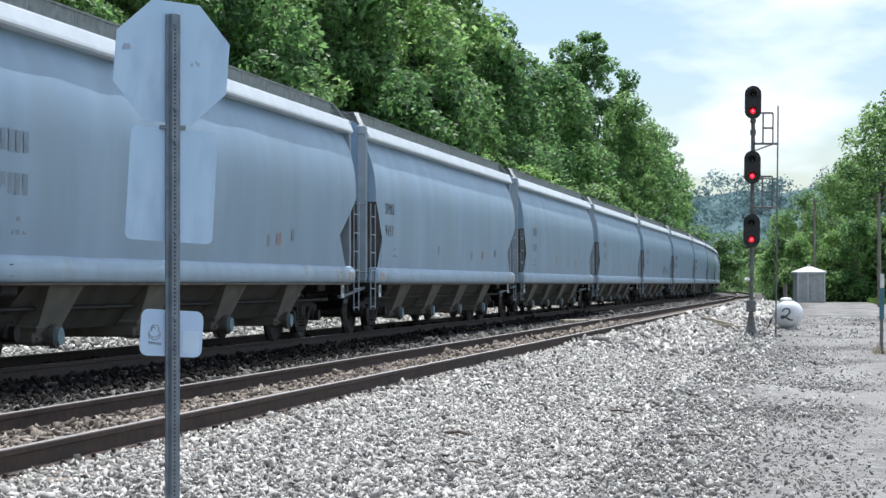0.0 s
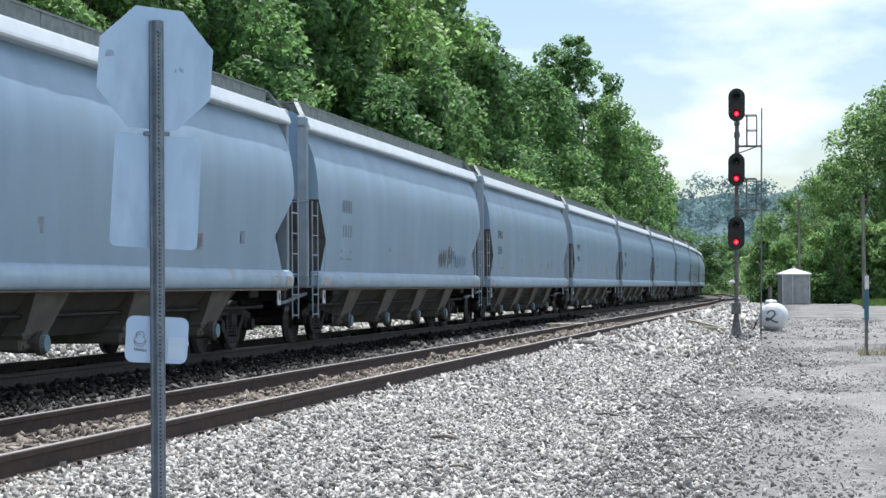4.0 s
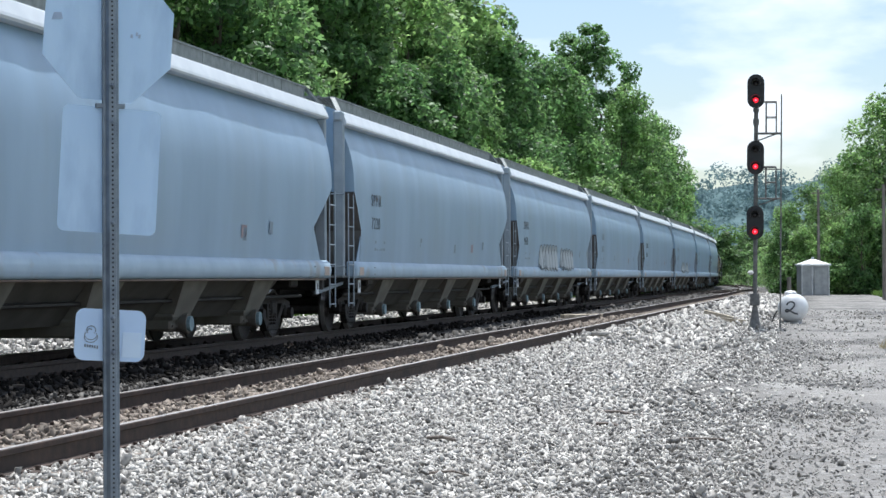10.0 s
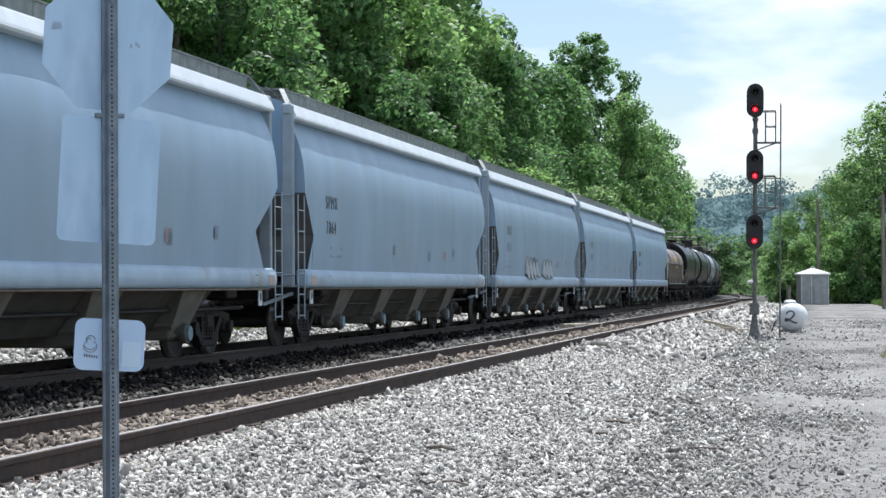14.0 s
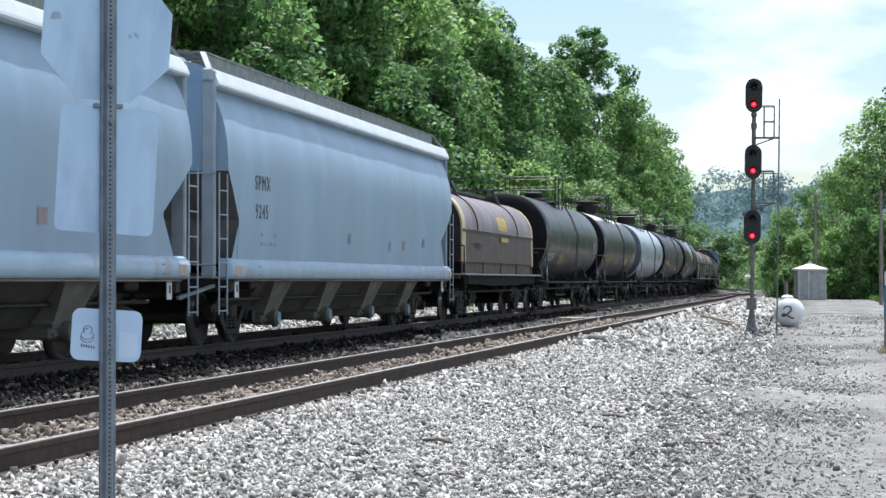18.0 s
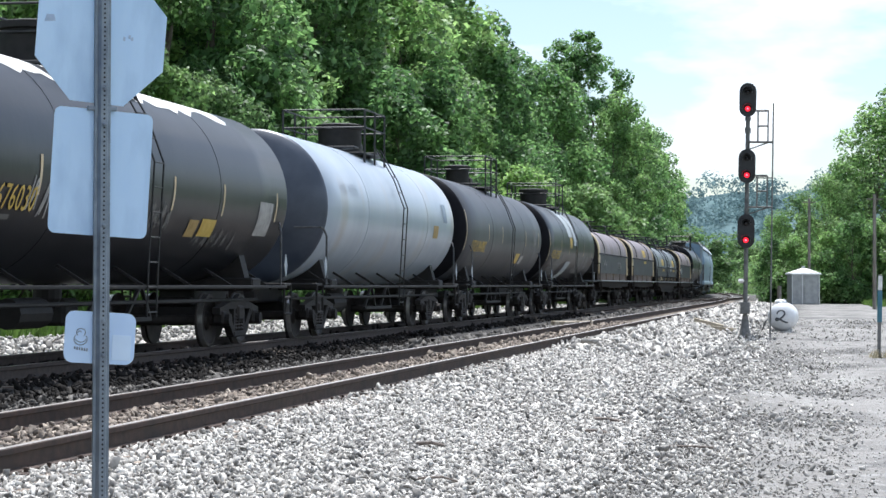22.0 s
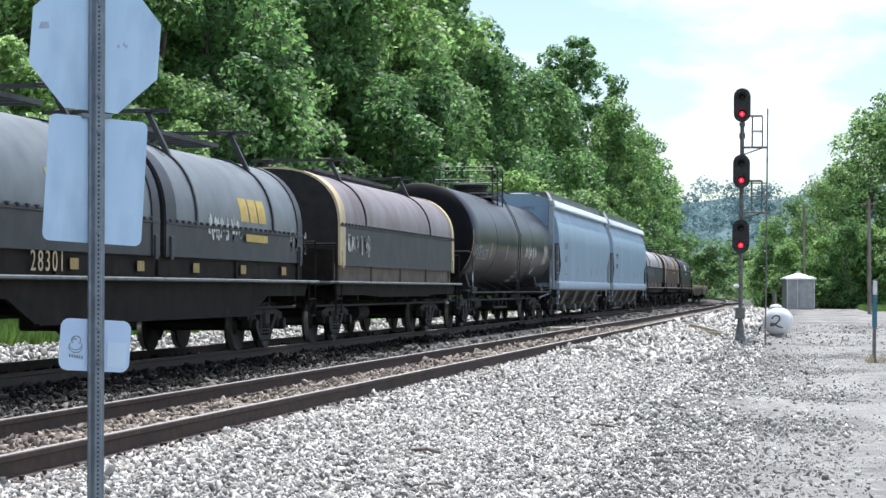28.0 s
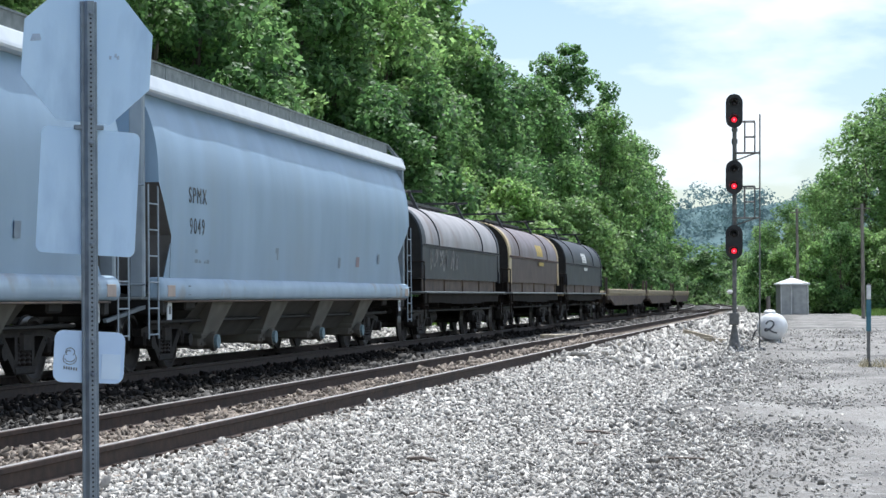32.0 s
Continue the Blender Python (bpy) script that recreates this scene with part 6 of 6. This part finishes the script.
def pill(w, h, z, y, thick, n=10):
    pts = []
    r = w / 2
    for i in range(n + 1):
        a = math.pi * i / n
        pts.append((math.cos(a) * r, y, z + h / 2 - r + math.sin(a) * r))
    for i in range(n + 1):
        a = math.pi + math.pi * i / n
        pts.append((math.cos(a) * r, y, z - h / 2 + r + math.sin(a) * r))
    return Shape().slab(pts, (0, thick, 0))


def build_signal():
    sg = thing("railway_signal", "tall mast signal with three black heads showing red", "signal", pose(SX, SY, 0.0, 0, 0.8, 0))
    part("mast", Shape().rod((0, 0, 0.3), (0, 0, 6.9), 0.06, n=14), SIGNAL_GREY, sg, smooth=True)
    sh = Shape().turned([(0, 0.2), (0.05, 0.2), (0.08, 0.17), (0.45, 0.1), (0.62, 0.075), (0.65, 0.075)], (0, 0, 0), (0, 0, 1), n=16)
    sh.box((0, 0, 0.0), (0.55, 0.55, 0.1), 0.03)
    part("mast_base", sh, SIGNAL_GREY, sg, smooth=35)
    sh = Shape().box((0.0, -0.1, 0.86), (0.26, 0.2, 0.34), 0.02)
    part("junction_box", sh, SIGNAL_GREY, sg)
    for z0, z1 in ((5.75, 5.9), (6.1, 6.2)):
        part("collar", Shape().rod((0, 0, z0), (0, 0, z1), 0.085, n=12), SIGNAL_GREY, sg)
    for i, z in enumerate((6.66, 4.81, 3.0)):
        head = part("signal_head", pill(0.47, 0.95, z, -0.3, 0.03), SIGNAL_BLACK, sg)
        body = Shape().box((0, -0.17, z), (0.3, 0.24, 0.74), 0.05)
        body.box((0, -0.03, z), (0.12, 0.16, 0.2), 0.02)
        part("lamp_case", body, SIGNAL_BLACK, head)
        for dz, mat, lab in ((0.22, LENS_DARK, "dark lens"), (-0.25, RED_LIT, "lit red lens")):
            part("lens", Shape().turned([(0, 0.075), (0.02, 0.065), (0.035, 0.02)], (0, -0.31, z + dz), (0, -1, 0), n=18), mat, head, lab, smooth=True)
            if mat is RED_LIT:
                part("lens_core", Shape().turned([(0, 0.03), (0.01, 0.02)], (0, -0.347, z + dz), (0, -1, 0), n=12), RED_CORE, head)
            sh = Shape()
            n = 14
            inner, outer = [], []
            for j in range(n + 1):
                a = math.radians(-25) + math.radians(230) * j / n
                inner.append((math.cos(a) * 0.125, math.sin(a) * 0.125))
            rings = [[(x * k, yy, z + dz + q * k) for x, q in inner] for yy, k in ((-0.32, 1.0), (-0.62, 1.02), (-0.62, 1.08), (-0.32, 1.06))]
            sh.loft(rings, closed=False)
            part("visor", sh, SIGNAL_BLACK, head)
    sh = Shape()
    lx = 0.7
    for dy in (-0.2, 0.2):
        sh.rod((lx, dy, 0.0), (lx, dy, 6.58), 0.017, n=6)
    for i in range(21):
        sh.rod((lx, -0.2, 0.3 + i * 0.3), (lx, 0.2, 0.3 + i * 0.3), 0.013, n=6)
    part("ladder", sh, SIGNAL_GREY, sg)
    for zb in (5.5, 3.68):
        part("platform_floor", Shape().box((0.36, 0, zb), (0.7, 0.44, 0.035), 0.008), SIGNAL_GREY, sg)
        part("platform_brace", Shape().bar((0.05, 0, zb - 0.2), (0.6, 0, zb), 0.035, 0.04), SIGNAL_GREY, sg)
        for dy in (-0.21, 0.21):
            sh = Shape().pipe([(0.28, dy, zb), (0.28, dy, zb + 0.88), (0.56, dy, zb + 0.88), (0.56, dy, zb)], 0.018)
            sh.rod((0.28, dy, zb + 0.45), (0.56, dy, zb + 0.45), 0.016, n=6)
            sh.rod((0.06, dy, zb + 0.88), (0.28, dy, zb + 0.88), 0.016, n=6)
            part("guard_rail", sh, SIGNAL_GREY, sg)
    sh = Shape()
    for z in (4.5,):
        sh.bar((0.05, 0, z), (lx, 0, z), 0.03, 0.04)
    part("ladder_bracket", sh, SIGNAL_GREY, sg)
    sh = Shape().turned([(0, 0.05), (0.06, 0.09), (0.12, 0.05)], (-0.12, -0.1, 1.55), (0, 0, 1), n=10)
    part("insulator", sh, DECAL_WHITE, sg, smooth=True)
    return sg


build_signal()

# ---- stop sign seen from behind ----
PX, PY = -3.917, 10.75


def build_sign():
    sg = thing("stop_sign", "back of an octagonal road sign with two more plates", "road sign", pose(PX, PY, 0, 0, 0, 37.5))
    sh = Shape()
    prof = [(-0.045, 0.02), (-0.045, 0.0), (-0.03, 0.0), (-0.018, -0.03), (0.018, -0.03), (0.03, 0.0), (0.045, 0.0), (0.045, 0.02), (0.026, 0.02), (0.014, -0.014), (-0.014, -0.014), (-0.026, 0.02)]
    sh.loft([[(x, y, z) for x, y in prof] for z in (-0.4, 3.17)])
    post = part("post", sh, POST_STEEL, sg)
    holes = Shape()
    for i in range(119):
        holes.rod((0, -0.0302, 0.1 + i * 0.0254), (0, -0.0322, 0.1 + i * 0.0254), 0.006, n=6)
    part("hole_strip", holes, HOLE_DARK, post)["kind"] = "stuff"
    for z in (3.1, 2.58, 2.38, 1.82, 1.29, 1.1):
        part("bolt", Shape().turned([(0, 0.013), (0.012, 0.011), (0.016, 0.004)], (0, -0.03, z), (0, -1, 0), n=8), POST_STEEL, post)
    o = part("octagon_plate", Shape().slab([(math.cos(math.radians(22.5 + 45 * i)) * 0.4, 0.024, math.sin(math.radians(22.5 + 45 * i)) * 0.408) for i in range(8)], (0, 0.004, 0)), SIGN_BACK, sg,
             "bare aluminium octagon seen from behind")
    o.matrix_local = pose(0, 0, 2.875, 0, 4.2, 0)
    part("sticker", Shape().slab([(-0.33, 0.02, 0.04), (-0.27, 0.02, 0.05), (-0.28, 0.02, 0.085), (-0.32, 0.02, 0.08)], (0, 0.004, 0)), STICKER_GREY, o)
    for x, z in ((0.13, 0.0), (0.16, 0.015), (0.175, 0.005)):
        part("scratch", Shape().box((x, 0.022, z), (0.012, 0.003, 0.02)), STICKER_GREY, o)
    part("clip", Shape().box((0, 0.012, 2.47), (0.17, 0.02, 0.026), 0.004), POST_STEEL, post)

    def rounded(w, h, r, y, t):
        pts = []
        for cx, cz, a0 in ((w / 2 - r, h / 2 - r, 0), (-w / 2 + r, h / 2 - r, 90), (-w / 2 + r, -h / 2 + r, 180), (w / 2 - r, -h / 2 + r, 270)):
            for i in range(5):
                a = math.radians(a0 + 90 * i / 4)
                pts.append((cx + math.cos(a) * r, y, cz + math.sin(a) * r))
        return Shape().slab(pts, (0, t, 0))

    p = part("rectangular_plate", rounded(0.568, 0.7, 0.04, 0.024, 0.004), SIGN_BACK, sg, "bare aluminium rectangle seen from behind")
    p.matrix_local = pose(0.0, 0, 2.112, 0, 3.2, 0)
    q = part("small_plate", rounded(0.405, 0.287, 0.05, 0.024, 0.004), SIGN_WHITE, sg, "small white plate with a doodle and a sticker")
    q.matrix_local = pose(0.0, 0, 1.195, 0, 3.4, 0)
    sh = Shape()
    for cx, cz, r, a0, a1 in ((-0.112, 0.025, 0.026, -50, 230), (-0.112, -0.012, 0.038, 140, 400), (-0.112, 0.0, 0.034, 200, 340), (-0.12, 0.022, 0.012, 20, 200)):
        pts = [(cx + math.cos(math.radians(a0 + (a1 - a0) * i / 14)) * r, 0.021, cz + math.sin(math.radians(a0 + (a1 - a0) * i / 14)) * r * 0.85) for i in range(15)]
        sh.pipe(pts, 0.0017, 4)
    for i in range(6):
        sh.box((-0.142 + i * 0.014, 0.021, -0.062 - 0.0015 * i), (0.006, 0.003, 0.016))
    part("doodle", sh, DECAL_GHOST, q)
    part("sticker", Shape().box((0.125, 0.022, -0.05), (0.11, 0.003, 0.14), 0.001), STICKER, q)
    return sg


build_sign()

# ---- things on the lot ----


def build_gas_tank():
    g = thing("propane_tank", "white horizontal propane tank with a painted mark", "gas tank", pose(-1.15, 65.4, 0, 0, 0, -3))
    r, zc = 0.44, 0.5
    rows = [(-0.98, 0.01), (-0.97, 0.12), (-0.92, 0.24), (-0.84, 0.36), (-0.7, r)] + [(0.7, r), (0.84, 0.36), (0.92, 0.24), (0.97, 0.12), (0.98, 0.01)]
    part("shell", Shape().turned(rows, (0, 0, zc), (0, 1, 0), n=32), TANK_GAS, g, smooth=50)
    sh = Shape().turned([(0, 0.19), (0.08, 0.19), (0.13, 0.14), (0.145, 0.02)], (-0.06, -0.2, zc + r - 0.03), (0, 0, 1), n=18)
    part("dome", sh, TANK_GAS, g, smooth=40)
    for y in (-0.5, 0.5):
        part("foot", Shape().box((0, y, 0.12), (0.5, 0.12, 0.26), 0.02), TANK_GAS, g)
    sh = Shape()
    flat = [(-0.13, 0.1), (-0.09, 0.17), (-0.02, 0.21), (0.06, 0.2), (0.11, 0.15), (0.11, 0.08), (0.06, 0.01), (-0.03, -0.06), (-0.12, -0.11),
            (-0.17, -0.09), (-0.15, -0.04), (-0.09, -0.04), (0.0, -0.09), (0.1, -0.15), (0.2, -0.17)]
    pts = [(x, -float(np.interp(math.hypot(x, z), [0, 0.12, 0.24, 0.36, 0.44], [0.98, 0.97, 0.92, 0.84, 0.7])) - 0.005, zc + z) for x, z in flat]
    sh.pipe(pts, 0.027, 6)
    part("painted_mark", sh, DECAL_DARK, g)
    sh = Shape().pipe([(-0.2, -0.6, zc + 0.2), (-0.5, -0.7, 0.35), (-0.62, -0.7, 0.03), (-1.0, -1.6, 0.03)], 0.02)
    part("hose", sh, SIGNAL_BLACK, g)
    return g


build_gas_tank()


def build_shed():
    s = thing("equipment_shed", "small grey metal shed with a white hipped roof", "shed", pose(-1.3, 161.5, 0, 0, 0, 12) @ Matrix.Diagonal((1.08, 1.08, 1.2, 1)))
    part("wall", Shape().box((0, 0, 0.95), (2.0, 1.8, 1.95), 0.02), SHED_METAL, s)
    part("door", Shape().box((0.35, -0.92, 0.9), (0.85, 0.05, 1.7), 0.01), SHED_METAL, s)
    for x in (-0.98, -0.25, 0.98):
        part("corner_strip", Shape().box((x, -0.93, 0.95), (0.06, 0.05, 1.9), 0.01), SHED_ROOF, s)
    a = [(-1.12, -1.02, 1.92), (1.12, -1.02, 1.92), (1.12, 1.02, 1.92), (-1.12, 1.02, 1.92)]
    b = [(-1.12, -1.02, 2.02), (1.12, -1.02, 2.02), (1.12, 1.02, 2.02), (-1.12, 1.02, 2.02)]
    c = [(-0.14, -0.12, 2.36), (0.14, -0.12, 2.36), (0.14, 0.12, 2.36), (-0.14, 0.12, 2.36)]
    part("roof", Shape().loft([a, b, c]), SHED_ROOF, s)
    part("roof_vent", Shape().rod((0, 0, 2.34), (0, 0, 2.5), 0.12, n=10), SHED_ROOF, s)
    return s


build_shed()

for x, y, h, top, label in ((1.2, 43.2, 1.72, TEAL, "slim white marker post with a teal upper half"), (1.78, 45.5, 1.5, MARK_ORANGE, "slim white marker post with an orange cap")):
    mk = thing("marker_post", label, "marker post", pose(x, y, 0, 0, 1.0, 0), group="marker posts")
    part("stake", Shape().box((0, 0, h * 0.5 - 0.1), (0.075, 0.045, h + 0.2), 0.01), SIGNAL_GREY, mk)
    if top is TEAL:
        part("sleeve", Shape().box((0, 0, h * 0.62), (0.1, 0.07, 0.66), 0.012), TEAL, mk)
    part("cap", Shape().box((0, 0, h * 0.9), (0.09, 0.06, 0.3), 0.012), DECAL_WHITE if top is TEAL else MARK_ORANGE, mk)

st = thing("wooden_post", "short weathered grey post beside the shed", "post", pose(-2.95, 152.0, 0))
part("stump", Shape().rod((0, 0, -0.2), (0, 0, 1.45), 0.17, 0.15, 10), POLE_WOOD, st, smooth=True)
for x, y, h in ((-0.85, 164.5, 8.4), (3.35, 130.0, 7.2)):
    pl = thing("utility_pole", "weathered wooden utility pole by the trees", "pole", pose(x, y, 0), group="utility poles")
    part("pole", Shape().rod((0, 0, -0.3), (0, 0, h), 0.13, 0.1, 10), POLE_WOOD, pl, smooth=True)
    part("bracket", Shape().bar((-0.5, 0, h - 0.3), (0.5, 0, h - 0.3), 0.08, 0.1), POLE_WOOD, pl)


def stick(name, label, pts, r, mat, category="stick"):
    sh = Shape()
    for i, (a, b) in enumerate(zip(pts, pts[1:])):
        k = 1 - 0.5 * i / len(pts)
        sh.rod(a, b, r * k, r * k * 0.85, 6)
    return solid(name, sh, mat, label, category, group="debris")


stick("dead_branch", "dry broken branch on the gravel", [(-2.4, 21.9, 0.05), (-2.2, 21.6, 0.07), (-2.05, 21.5, 0.05), (-1.9, 21.2, 0.04)], 0.022, STICK_WOOD)
stick("dead_branch", "short dark stick on the gravel", [(-2.28, 20.1, 0.05), (-2.12, 20.0, 0.06), (-2.02, 19.8, 0.05)], 0.02, STICK_WOOD)
stick("dead_branch", "short dark stick on the ballast", [(-3.45, 17.4, 0.11), (-3.3, 17.3, 0.13), (-3.2, 17.35, 0.1)], 0.018, STICK_WOOD)
stick("dead_branch", "thin pale stick on the ballast", [(-2.85, 14.4, 0.1), (-2.68, 14.45, 0.11), (-2.55, 14.35, 0.09)], 0.01, STICK_WOOD)
stick("dead_branch", "thin stick on the dirt", [(-1.35, 18.6, 0.03), (-1.1, 18.5, 0.04), (-0.95, 18.55, 0.03)], 0.014, STICK_WOOD)
for a, b in (((-4.3, 71.5, 0.27), (-2.9, 64.0, 0.17)), ((-3.3, 63.6, 0.16), (-2.5, 61.5, 0.13))):
    solid("board", Shape().bar(a, b, 0.14, 0.07), BOARD_PALE, "pale board lying on the gravel by the signal", "board", group="loose boards")
for dx, dy, turn in ((0, 0, 60), (0.25, 0.5, 75), (-0.2, 0.3, 40)):
    solid("board", Shape().box((0, 0, 0), (1.1, 0.22, 0.12), 0.01), BOARD_PALE, "short pale timber between the tracks", "board",
          pose(-7.35 + dx, 61.3 + dy, 0.33, 0, 0, turn), group="loose timbers")


# ---- movement ----
TRAIN_T = [0, 1, 2, 3, 6, 6.5, 7, 8, 9, 10.5, 12, 13, 14, 17, 18, 19, 32]
TRAIN_Y = [343.8, 327.7, 311.7, 295.7, 246.1, 237.7, 228.8, 212.2, 196.1, 171.8, 147.6, 131.5, 115.2, 66.3, 49.7, 33.3, -173.4]


def on_track(y):
    return pose(-(FAR_U + bend(y)), y, FAR_Z, 0, 0, math.degrees(math.atan(bend_slope(y))))


def motions():
    times = [0, 1, 2, 3, 4, 5, 6, 6.5, 7] + list(range(8, 33))
    for car, start, length in FRONT.values():
        walk(car, [(t, on_track(float(np.interp(t, TRAIN_T, TRAIN_Y)) + start + length / 2)) for t in times])


motions()
